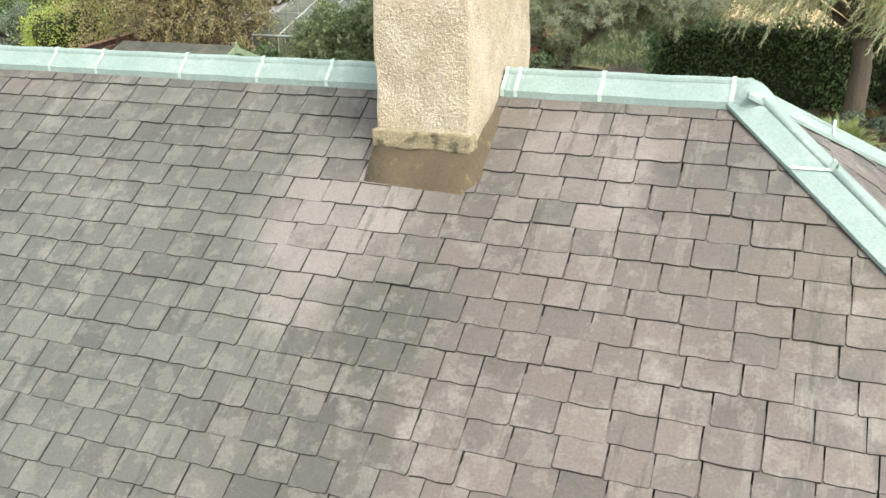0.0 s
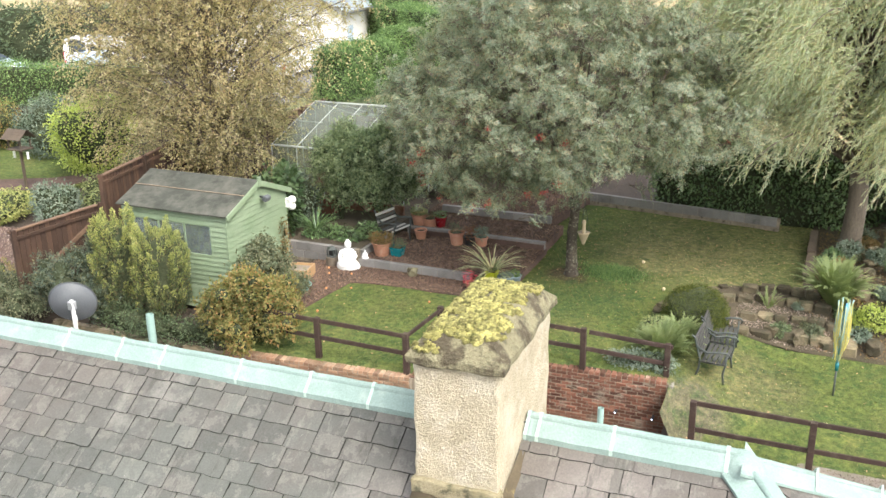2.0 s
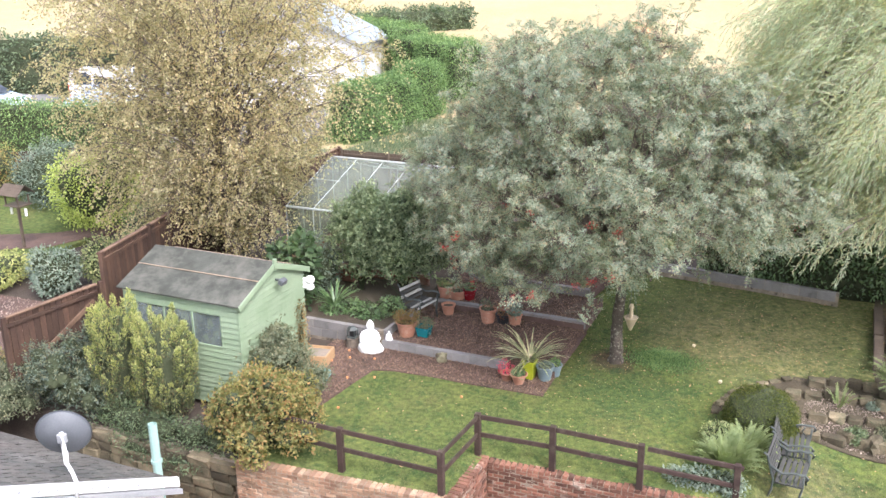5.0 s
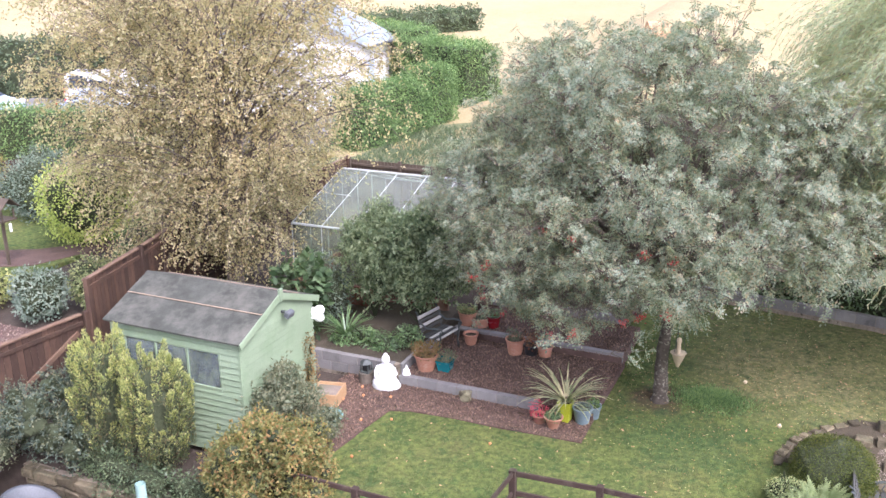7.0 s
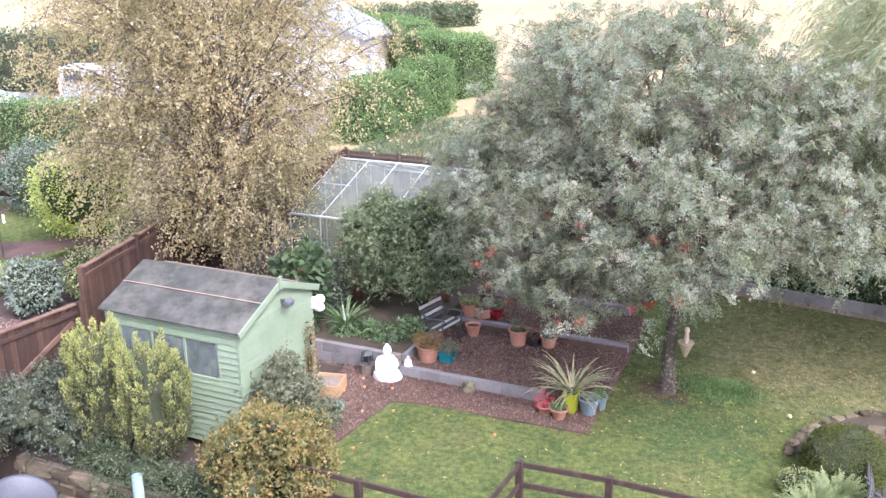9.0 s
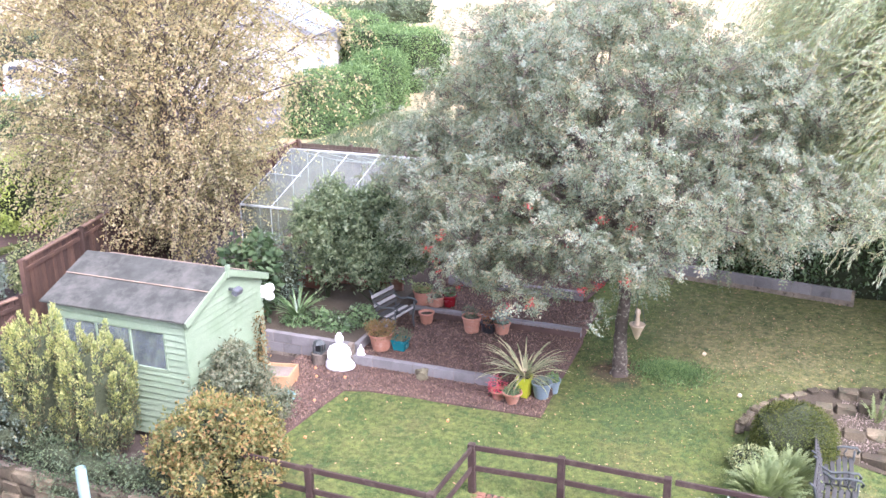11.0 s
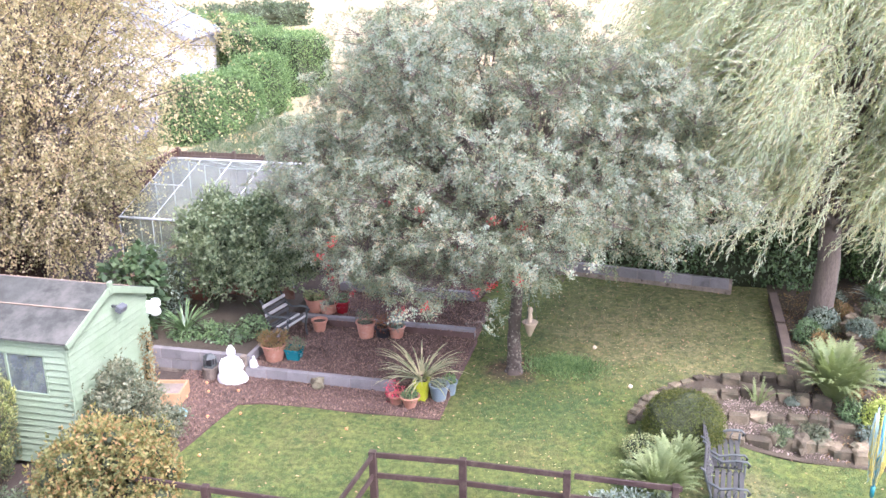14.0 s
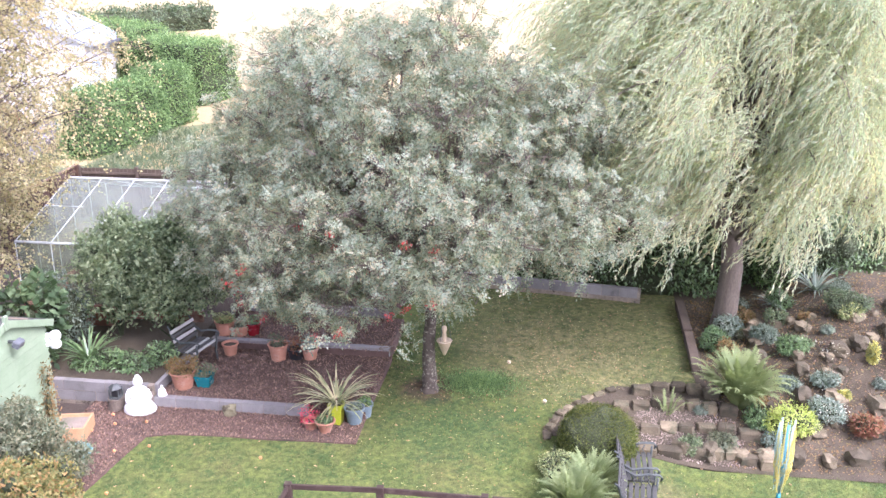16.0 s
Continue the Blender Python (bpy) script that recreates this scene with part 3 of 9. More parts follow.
M["lime_bush"] = leafy("lime_bush", [(0.32, 0.40, 0.09), (0.43, 0.50, 0.13), (0.54, 0.60, 0.19)], 0.5, 0.45, 1.2)
M["yellow_bush"] = leafy("yellow_bush", [(0.34, 0.38, 0.11), (0.45, 0.47, 0.15), (0.55, 0.54, 0.20)], 0.5, 0.35, 1.5)
M["box_bush"] = leafy("box_bush", [(0.05, 0.068, 0.016), (0.08, 0.098, 0.024), (0.115, 0.128, 0.036)], 0.75, 0.2, 5, 0.12)
M["fern"] = leafy("fern", [(0.16, 0.205, 0.095), (0.25, 0.30, 0.145), (0.35, 0.39, 0.20), (0.41, 0.41, 0.215)], 0.65, 0.4, 4, 0.25)
M["yucca"] = leafy("yucca", [(0.199, 0.244, 0.120), (0.369, 0.369, 0.212), (0.515, 0.470, 0.290)], 0.45, 0.25, 3)
M["sage"] = leafy("sage", [(0.146, 0.200, 0.157), (0.194, 0.248, 0.194), (0.241, 0.284, 0.230)], 0.6, 0.2, 2)
M["brown_leaf"] = leafy("brown_leaf", [(0.20, 0.12, 0.05), (0.28, 0.17, 0.07), (0.16, 0.14, 0.05)], 0.6, 0.3, 2)
M["red_leaf"] = leafy("red_leaf", [(0.20, 0.07, 0.04), (0.26, 0.11, 0.06), (0.20, 0.13, 0.06)], 0.6, 0.3, 2)
M["white_petals"] = leafy("white_petals", [(0.6, 0.58, 0.5), (0.7, 0.68, 0.6)], 0.6, 0.3, 2)
M["yellow_petals"] = leafy("yellow_petals", [(0.45, 0.40, 0.08), (0.52, 0.48, 0.16), (0.2, 0.25, 0.1)], 0.6, 0.3, 2)


def glassy(name, tint, rough, alpha, sheen=1.0, film=(1, 1, 1)):
    m, nt, p, out = nodes_of(name)
    g = nt.nodes.new("ShaderNodeBsdfGlossy")
    g.inputs["Roughness"].default_value = rough
    t = nt.nodes.new("ShaderNodeBsdfTransparent")
    t.inputs["Color"].default_value = (*tint, 1)
    # diffuse film: dirt on the greenhouse glass, painted sky reflection on the shed's
    d = nt.nodes.new("ShaderNodeBsdfDiffuse")
    dust_and_sky = noise_tex(nt, 2.5, 4, 0.6, "Position")
    nt.links.new(mixc(nt, 1.0, ramp(nt, dust_and_sky, [(0.3, (0.35, 0.38, 0.36)), (0.7, (0.5, 0.53, 0.50))]), film, "MULTIPLY"), d.inputs["Color"])
    a = nt.nodes.new("ShaderNodeMixShader")
    nt.links.new(ramp(nt, dust_and_sky, [(0.3, alpha * 0.7), (0.7, alpha * 1.3)]), a.inputs[0])
    nt.links.new(t.outputs[0], a.inputs[1])
    nt.links.new(d.outputs[0], a.inputs[2])
    f = nd(nt, "Fresnel", IOR=1.5)
    b = nt.nodes.new("ShaderNodeMixShader")
    gain = nt.nodes.new("ShaderNodeMath")
    gain.operation, gain.use_clamp = "MULTIPLY", True
    gain.inputs[1].default_value = sheen
    nt.links.new(f.outputs[0], gain.inputs[0])
    nt.links.new(gain.outputs[0], b.inputs[0])
    nt.links.new(a.outputs[0], b.inputs[1])
    nt.links.new(g.outputs[0], b.inputs[2])
    nt.links.new(b.outputs[0], out.inputs["Surface"])
    return m


M["old_glass"] = glassy("old_glass", (0.62, 0.66, 0.60), 0.25, 0.20, 0.2, (0.95, 1.0, 0.78))
# strong bluish film stands in for sky mirrored in the panes
M["shed_glass"] = glassy("shed_glass", (0.95, 0.97, 1.0), 0.05, 0.36, 4.0, (0.85, 0.95, 0.98))
M["led"], nt_led, p_led, _ = nodes_of("led")
p_led.inputs["Emission Color"].default_value = (0.65, 0.75, 1.0, 1.0)
p_led.inputs["Emission Strength"].default_value = 2.5
M["car_glass"] = plain("car_glass", (0.08, 0.10, 0.12), 0.1)

# ---- ground: one sheet to the horizon, stepping down to the yard behind the house ----
YARD = -1.62


def step(x, x0, x1):
    return sm((x - x0) / (x1 - x0))


def field_z(u, v):
    rise = np.maximum(0, v - 35)
    rise = 11 * (1 - np.exp(-rise / 60.0))
    return 0.05 + rise * (0.12 + 0.88 * step(u, -24, -12)) + 0.25 * np.sin(u * 0.05) * step(v, 40, 90)


def ground_z(u, v):
    near = lawn_z(u, np.minimum(v, 21.0)) - 0.08
    z = near + (field_z(u, v) - near) * step(v, 21.5, 25.5)
    back = np.where(u < -9.4, 8.45, np.where(u < -5.2, 8.62, np.where(u < -0.65, 10.3, 9.0)))
    low = np.where(u < -0.65, YARD, -0.98)
    z = np.where(v < back, low, z)
    z = np.where((u > -0.65) & (v < 10.15), -0.98, z)
    return np.where(v < 6.0, YARD, z)


def edge_shift(u, v):
    """How far the lawn's edge lies from a straight line, to follow the two brick walls."""
    one = (-0.32 + (u + 9.35) * 0.083) * (1 - step(v, 8.63, 10.0)) * step(v, 6.0, 8.6) * ((u > -9.4) & (u < -5.195) & (v < 10.2))
    two = (-0.11 + (u + 5.1) * 0.0586) * (1 - step(v, 10.32, 12.0)) * step(v, 8.7, 10.28) * ((u > -5.205) & (u < -0.65))
    return one + two


def grid_mesh(name, us, vs, zf, mask=None, shift=None):
    U, V = np.meshgrid(us, vs, indexing="ij")
    Z = zf(U, V)
    W = V
    if shift:
        V = V + shift(U, V)
    X, Y = HX + U * CU - V * SU, HY + U * SU + V * CU
    n, m = len(us), len(vs)
    idx = np.arange(n * m).reshape(n, m)
    q = np.stack([idx[:-1, :-1], idx[1:, :-1], idx[1:, 1:], idx[:-1, 1:]], -1)
    if mask is not None:
        q = q[mask((U[:-1, :-1] + U[1:, 1:]) / 2, (W[:-1, :-1] + W[1:, 1:]) / 2)]
    me = bpy.data.meshes.new(name)
    me.from_pydata(np.stack([X, Y, Z], -1).reshape(-1, 3).tolist(), [], q.reshape(-1, 4).tolist())
    me.polygons.foreach_set("use_smooth", [True] * len(me.polygons))
    return me


def steps_of(*bits):
    out = []
    for a, b, n in bits:
        out += list(np.linspace(a, b, n, endpoint=False))
    return np.array(out + [bits[-1][1]])


gu = steps_of((-900, -60, 14), (-60, -16, 22), (-16, -9.41, 12), (-9.41, -9.39, 1), (-9.39, -5.21, 10), (-5.21, -5.19, 1), (-5.19, -0.66, 10), (-0.66, -0.64, 1), (-0.64, 10, 20), (10, 60, 25), (60, 900, 14))
gv = steps_of((-600, -20, 8), (-20, 5.99, 8), (5.99, 6.01, 1), (6.01, 8.44, 2), (8.44, 8.46, 1), (8.46, 8.61, 2), (8.61, 8.63, 1), (8.63, 8.99, 1), (8.99, 9.01, 1), (9.01, 10.14, 3), (10.14, 10.16, 1), (10.16, 10.29, 1), (10.29, 10.31, 1), (10.31, 26, 30), (26, 100, 40), (100, 2500, 16))
m_ground, nt_g, p_g, _ = nodes_of("ground")
soil_c = mixc(nt_g, ramp(nt_g, noise_tex(nt_g, 1.5, 5, 0.65, "Position"), [(0.35, 0.0), (0.7, 1.0)]), (0.045, 0.033, 0.025), (0.08, 0.06, 0.045))
fld = mixc(nt_g, ramp(nt_g, noise_tex(nt_g, 0.05, 5, 0.7, "Position", (1, 0.35, 1)), [(0.35, 0.0), (0.65, 1.0)]), (0.30, 0.225, 0.105), (0.37, 0.295, 0.165))
fld = mixc(nt_g, ramp(nt_g, noise_tex(nt_g, 1.2, 5, 0.75, "Position", (1, 0.3, 1)), [(0.3, 0.0), (0.75, 0.6)]), fld, (0.20, 0.175, 0.075))
sep = nt_g.nodes.new("ShaderNodeSeparateXYZ")
geo = nt_g.nodes.new("ShaderNodeNewGeometry")
nt_g.links.new(geo.outputs["Position"], sep.inputs[0])
far = nd(nt_g, "MapRange")
nt_g.links.new(sep.outputs["Y"], far.inputs["Value"])
far.inputs["From Min"].default_value, far.inputs["From Max"].default_value = 33.0, 36.0
nt_g.links.new(mixc(nt_g, far.outputs[0], soil_c, fld), p_g.inputs["Base Color"])
p_g.inputs["Roughness"].default_value = 1.0
bump(nt_g, p_g, noise_tex(nt_g, 25, 4, 0.7, "Position"), 0.7, 0.03)
ground = part("ground", grid_mesh("ground", gu, gv, ground_z, None, edge_shift), m_ground)
tagged(ground, "dark garden soil running out to pale stubble fields", "ground", kind="structure")

# lawn
RC, RR = (1.0, 13.2), 2.5


def on_lawn(u, v):
    ring = ((u - RC[0]) ** 2 + (v - RC[1]) ** 2 < RR * RR) & (v > 13.5)
    return ~ring & ~((u > 1.42) & (v > 14.0)) & ~((u > 3.0) & (v > 13.84)) & ~((u < -5.2) & (v < 8.62)) & ~((u > -5.2) & (u < -0.65) & (v < 10.3)) & ~((u > -0.65) & (v < 9.42)) & ~((u < -5.4) & (v > 14))


lawn_us, lawn_vs = steps_of((-9.3, -5.2, 41), (-5.2, -0.65, 46), (-0.65, 10.0, 108)), steps_of((8.62, 10.3, 17), (10.3, 20.75, 140))
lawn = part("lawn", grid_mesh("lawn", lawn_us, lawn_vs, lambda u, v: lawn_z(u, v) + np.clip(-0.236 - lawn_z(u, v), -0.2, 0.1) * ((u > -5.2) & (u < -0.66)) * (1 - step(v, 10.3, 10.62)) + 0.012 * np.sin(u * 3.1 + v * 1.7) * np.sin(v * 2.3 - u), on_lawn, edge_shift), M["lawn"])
tagged(lawn, "mown green lawn with worn yellowish patches", "lawn", kind="structure")

rng = np.random.default_rng(5)


def grass_on(n, size, seed):
    r = np.random.default_rng(seed)
    u, v = r.uniform(-9.2, 7.5, n), r.uniform(8.65, 20.6, n)
    worn = np.maximum(1 - np.hypot(u, v - 18.9) / 4.6, 1.2 * (1 - np.hypot(u + 1.6, v - 16.9) / 2.6))
    k = on_lawn(u, v) & ~((u < -4.95) & (v > 12.6)) & ~((u < -8.7)) & (np.hypot(u + 3.91, v - 14.96) > 0.5) & (r.random(n) > worn * 0.45)
    u, v = u[k], v[k]
    p = np.stack([HX + u * CU - v * SU, HY + u * SU + v * CU, lawn_z(u, v) + 0.002], -1)
    d = unit(np.stack([r.normal(0, 0.6, len(u)), r.normal(0, 0.6, len(u)), np.ones(len(u))], -1))
    return leaf_quads(p, d, rand_dirs(r, len(u)), size * r.uniform(0.6, 1.4, len(u)), 0.012)


tagged(part("grass", quad_mesh("grass", grass_on(60000, 0.042, 3)), M["grass"]), "short green lawn grass blades", "grass", kind="stuff")

g = np.random.default_rng(61)
n = 900
u, v = g.uniform(-8.6, 4.5, n), g.uniform(9.0, 20.4, n)
keep = on_lawn(u, v) & ~((u < -4.95) & (v > 12.6)) & (g.random(n) < 0.35 + 0.65 * (v > 14))
u, v, n = u[keep], v[keep], int(keep.sum())
p = np.stack([HX + u * CU - v * SU, HY + u * SU + v * CU, lawn_z(u, v) + 0.035], -1)
tagged(part("fallen_leaves", quad_mesh("fallen_leaves", leaf_quads(p, unit(g.normal(size=(n, 3)) * np.array([1, 1, 0.2])), unit(np.array([0, 0, 1.0]) + g.normal(0, 0.3, (n, 3))), g.uniform(0.04, 0.09, n), 0.035)), M["straw"]), "pale fallen leaves scattered on the lawn", "leaves", kind="stuff")

rough = part("rough_grass", grid_mesh("rough_grass", np.linspace(-24, -3, 64), np.linspace(24.7, 39, 44), lambda u, v: ground_z(u, v) + 0.03 + 0.1 * np.sin(u * 1.7) * np.sin(v * 1.3)), M["rough_grass"])
tagged(rough, "rough yellow-green grass behind the greenhouse", "grass", kind="structure")
rg = np.random.default_rng(14)
n = 26000
u, v = rg.uniform(-20, -3, n), rg.uniform(24.8, 38, n)
p = np.stack([HX + u * CU - v * SU, HY + u * SU + v * CU, ground_z(u, v)], -1)
tagged(part("tall_weeds", quad_mesh("tall_weeds", leaf_quads(p, unit(np.stack([rg.normal(0, 0.5, n), rg.normal(0, 0.5, n), np.ones(n)], -1)), rand_dirs(rg, n), rg.uniform(0.15, 0.45, n), 0.03)), M["dark_hedge"]), "tall rough weeds and grass behind the greenhouse", "grass", kind="stuff")

# ---- gravel terraces and block walls ----
def gravel_stones(poly, z, n, seed, size=0.02):
    """Loose chips over a flat outline in plot coordinates."""
    r = np.random.default_rng(seed)
    a = np.array(poly)
    u, v = r.uniform(a[:, 0].min(), a[:, 0].max(), n), r.uniform(a[:, 1].min(), a[:, 1].max(), n)
    ok = np.zeros(n, bool)
    for (x0, y0), (x1, y1) in zip(poly, poly[1:] + poly[:1]):
        c = ((y0 > v) != (y1 > v)) & (u < (x1 - x0) * (v - y0) / (y1 - y0 + 1e-9) + x0)
        ok ^= c
    u, v = u[ok], v[ok]
    n = len(u)
    c = np.stack([HX + u * CU - v * SU, HY + u * SU + v * CU, np.full(n, z) if np.isscalar(z) else z(u, v)], -1)
    s = size * r.uniform(0.5, 1.5, (n, 1))
    a1 = rand_dirs(r, n) * s
    b1 = np.cross(unit(a1), rand_dirs(r, n)) * s
    t = c + np.array([0, 0, 1.0]) * s * 0.8
    out = np.stack([c + a1, c + b1, t, c - a1, c - b1, t], 1)
    return out.reshape(-1, 3)


LOWER = [(-10.35, 10.5), (-9.0, 10.5), (-8.75, 12.45), (-8.3, 12.6), (-4.9, 12.72), (-4.92, 13.75), (-10.35, 13.75)]
MIDDLE = [(-9.1, 13.6), (-4.92, 13.6), (-4.9, 16.1), (-9.1, 16.1)]
UPPER = [(-8.8, 16.0), (-4.95, 16.0), (-4.95, 17.8), (-8.8, 17.8)]
TOP = [(-9.0, 17.7), (-5.4, 17.7), (-5.0, 21.0), (-9.0, 21.0)]
for nm, poly, z0, z1, seed in (("gravel_lower", LOWER, -0.3, -0.10, 1), ("gravel_middle", MIDDLE, -0.2, 0.06, 2), ("gravel_upper", UPPER, -0.1, 0.2, 3), ("gravel_top", TOP, 0.0, 0.22, 4)):
    bm = B()
    prism(bm, poly, z0, z1)
    ob = part(nm, bm, M["gravel"])
    ob.matrix_world = at_plot(0, 0)
    tagged(ob, "reddish-brown gravel terrace bed", "gravel", kind="structure")
    if seed < 5:
        area = (max(p[0] for p in poly) - min(p[0] for p in poly)) * (max(p[1] for p in poly) - min(p[1] for p in poly))
        tagged(part("gravel", quad_mesh("gravel", gravel_stones(poly, z1 + 0.002, int(area * 1300), seed, 0.024), 3), M["gravel_stone"]), "loose reddish-brown gravel chips", "gravel", kind="stuff")


def brick_mesh(name, l, w, h, seed, wear=0.004):
    """One brick or block with slightly uneven, softened edges."""
    bm = B()
    box(bm, -l / 2, l / 2, -w / 2, w / 2, 0, h, min(0.006, h * 0.08))
    rr = random.Random(seed)
    for x in bm.verts:
        x.co += Vector((rr.uniform(-wear, wear), rr.uniform(-wear, wear), rr.uniform(-wear, wear)))
    me = bpy.data.meshes.new(name)
    bm.to_mesh(me)
    bm.free()
    return me


def block_wall(name, u0, v0, u1, v1, z0, courses, label, length=0.44, h=0.215, w=0.14, core=True):
    """A wall of concrete blocks, each its own piece, along a line of the plot."""
    turn = math.degrees(math.atan2(v1 - v0, u1 - u0))
    L = math.hypot(u1 - u0, v1 - v0)
    t = thing(name, label, "wall", u0, v0, z0, turn, kind="structure")
    bm = B()
    box(bm, 0.01, L - 0.01, -w / 2 + 0.012, w / 2 - 0.012, -0.25, courses * h - 0.012)
    part("mortar_bed", bm, M["mortar"], t)
    kinds = [brick_mesh("block", length - 0.008, w, h - 0.008, i, 0.003) for i in range(3)]
    half = brick_mesh("block_half", length / 2 - 0.008, w, h - 0.008, 9, 0.003)
    rr = random.Random(name)
    for c in range(courses):
        x = 0.0
        first = c % 2
        while x < L - 0.1:
            l = length / 2 if first or x + length > L + 0.02 else length
            first = 0
            part("block", half if l < length * 0.8 else rr.choice(kinds), M["block"], t, m=pose(x + l / 2, rr.uniform(-0.004, 0.004), c * h, 0, 0, rr.uniform(-0.4, 0.4)))
            x += l
    return t


block_wall("wall_terrace_1", -9.1, 13.62, -6.0, 13.62, -0.11, 1, "single-course grey concrete block terrace wall")
block_wall("wall_terrace_2", -11.2, 13.66, -9.12, 13.66, -0.11, 2, "two-course grey concrete block wall holding a planted bed")
block_wall("wall_terrace_3", -9.14, 13.74, -9.14, 15.4, 0.06, 1, "grey concrete block return wall beside the bed")
block_wall("wall_terrace_4", -8.9, 16.08, -4.95, 16.08, 0.06, 1, "grey concrete block wall between gravel terraces")
block_wall("wall_terrace_5", -8.6, 17.8, -5.4, 17.8, 0.22, 1, "grey concrete block wall of the upper terrace")
block_wall("wall_back", -5.2, 20.95, 0.55, 20.2, 0.09, 1, "grey concrete block edging wall behind the lawn", h=0.25)
bm = B()
prism(bm, [(-11.3, 13.7), (-9.16, 13.7), (-9.16, 17.2), (-11.3, 17.2)], -0.2, 0.28)
prism(bm, [(-14.5, 13.0), (-11.3, 13.0), (-11.3, 20.0), (-14.5, 20.0)], -0.3, 0.05)
ob = part("soil_bed", bm, M["soil"])
ob.matrix_world = at_plot(0, 0)
tagged(ob, "dark bare soil of the raised planting bed", "soil", kind="structure")

# rockery soil: inside the ring and up the bank
def bank_mask(u, v):
    ring = ((u - RC[0]) ** 2 + (v - RC[1]) ** 2 < (RR + 0.12) ** 2) & (v > 13.46)
    return ring | ((u > 1.35) & (v > 13.5)) | ((u > 3.0) & (v > 13.72))


tagged(part("rockery_soil", grid_mesh("rockery_soil", np.linspace(-1.8, 11, 129), np.linspace(13.1, 21.2, 82), lambda u, v: lawn_z(u, v) + 0.02, bank_mask), M["soil"]), "dark soil of the rockery bank", "soil", kind="structure")

# ---- brick retaining walls ----
def brick_wall(name, u0, v0, u1, v1, z0, z1, label, mat="brick"):
    turn = math.degrees(math.atan2(v1 - v0, u1 - u0))
    L = math.hypot(u1 - u0, v1 - v0)
    t = thing(name, label, "wall", u0, v0, z0, turn, kind="structure")
    bl, bh, w = 0.215, 0.074, 0.2
    bm = B()
    box(bm, 0.005, L - 0.005, -w / 2 + 0.011, w / 2 - 0.011, 0, z1 - z0 - 0.02)
    part("mortar_bed", bm, M["mortar"], t)
    kinds = [brick_mesh("brick", bl - 0.019, w, bh - 0.018, 20 + i, 0.006) for i in range(4)]
    halves = [brick_mesh("half_brick", bl / 2 - 0.017, w, bh - 0.015, 30 + i, 0.004) for i in range(2)]
    n = int(round((z1 - z0) / bh))
    rr = random.Random(name)
    rest = []
    made = 0
    for c in range(n - 1, -1, -1):
        x = 0.0
        first = c % 2
        while x < L - 0.05:
            l = bl / 2 if first or c == n - 1 or x + bl > L + 0.03 else bl
            first = 0
            me = rr.choice(halves) if l < 0.15 else rr.choice(kinds)
            m = pose(x + l / 2, rr.uniform(-0.012, 0.010), c * bh, rr.uniform(-0.6, 0.6), rr.uniform(-0.5, 0.5), rr.uniform(-0.8, 0.8))
            if made < 290:
                part("brick", me if mat == "brick" else me.copy(), M[mat], t, m=m)
                made += 1
            else:
                rest.append((me, m))
            x += l
    if rest:
        bm = B()
        for me, m in rest:
            box(bm, min(q.co.x for q in me.vertices), max(q.co.x for q in me.vertices), -w / 2, w / 2, 0, bh - 0.017, 0, m)
        tagged(part("lower_brickwork", bm, M["brick_rest"], t), kind="stuff")
    return t


brick_wall("wall_retaining_1", -9.35, 8.26, -5.25, 8.60, YARD, -0.15, "weathered buff and orange brick retaining wall below the lawn", "buff_brick")
brick_wall("wall_retaining_2", -5.22, 8.56, -5.2, 10.12, YARD, -0.15, "brick return of the retaining wall")
brick_wall("wall_retaining_3", -5.1, 10.16, -0.66, 10.42, YARD, -0.24, "dark red brick retaining wall at the patio")

# rough stone wall to the left of the yard
t = thing("wall_stone", "low rough sandstone retaining wall with gaps", "wall", -14.2, 8.38, YARD, 0, kind="structure")
bm = B()
box(bm, 0, 4.85, -0.05, 0.2, 0, 1.3)
part("backing", bm, M["mortar"], t)
rr = random.Random(4)
for c in range(6):
    x = rr.uniform(0, 0.2)
    while x < 4.7:
        l = rr.uniform(0.25, 0.55)
        bm = B()
        box(bm, -l / 2, l / 2, -0.12, 0.12, 0, 0.2, 0.025)
        for q in bm.verts:
            q.co += Vector((rr.uniform(-0.02, 0.02), rr.uniform(-0.03, 0.02), rr.uniform(-0.015, 0.015)))
        part("stone", bm, M["stone"], t, m=pose(x + l / 2, -0.04 + rr.uniform(-0.02, 0.02), c * 0.22, 0, 0, rr.uniform(-3, 3)))
        x += l + 0.015

# yard paving
bm = B()
box(bm, -9.3, 0.6, 3.4, 8.5, YARD - 0.1, YARD + 0.03)
ob = part("yard", bm, M["concrete"])
ob.matrix_world = at_plot(0, 0)
tagged(ob, "worn damp concrete yard floor", "paving", kind="structure")
bm = B()
box(bm, -0.655, -0.57, 10.28, 10.54, -1.5, -0.27, 0.015)
ob = part("wall_end", bm, M["concrete"])
ob.matrix_world = at_plot(0, 0)
tagged(ob, "mossy concrete end of the retaining wall", "wall", kind="structure")
bm = B()
box(bm, -0.6, 9.0, 8.2, 9.55, -1.3, -0.93)
ob = part("gravel_path", bm, M["path_gravel"])
ob.matrix_world = at_plot(0, 0)
tagged(ob, "grey-brown gravel path beside the lower lawn", "path", kind="structure")
tagged(part("gravel", quad_mesh("gravel", gravel_stones([(-0.3, 8.2), (9.0, 8.2), (9.0, 9.45), (-0.3, 9.45)], -0.928, 9000, 8, 0.018), 3), M["path_gravel"]), "loose grey-brown gravel chips of the path", "gravel", kind="stuff")
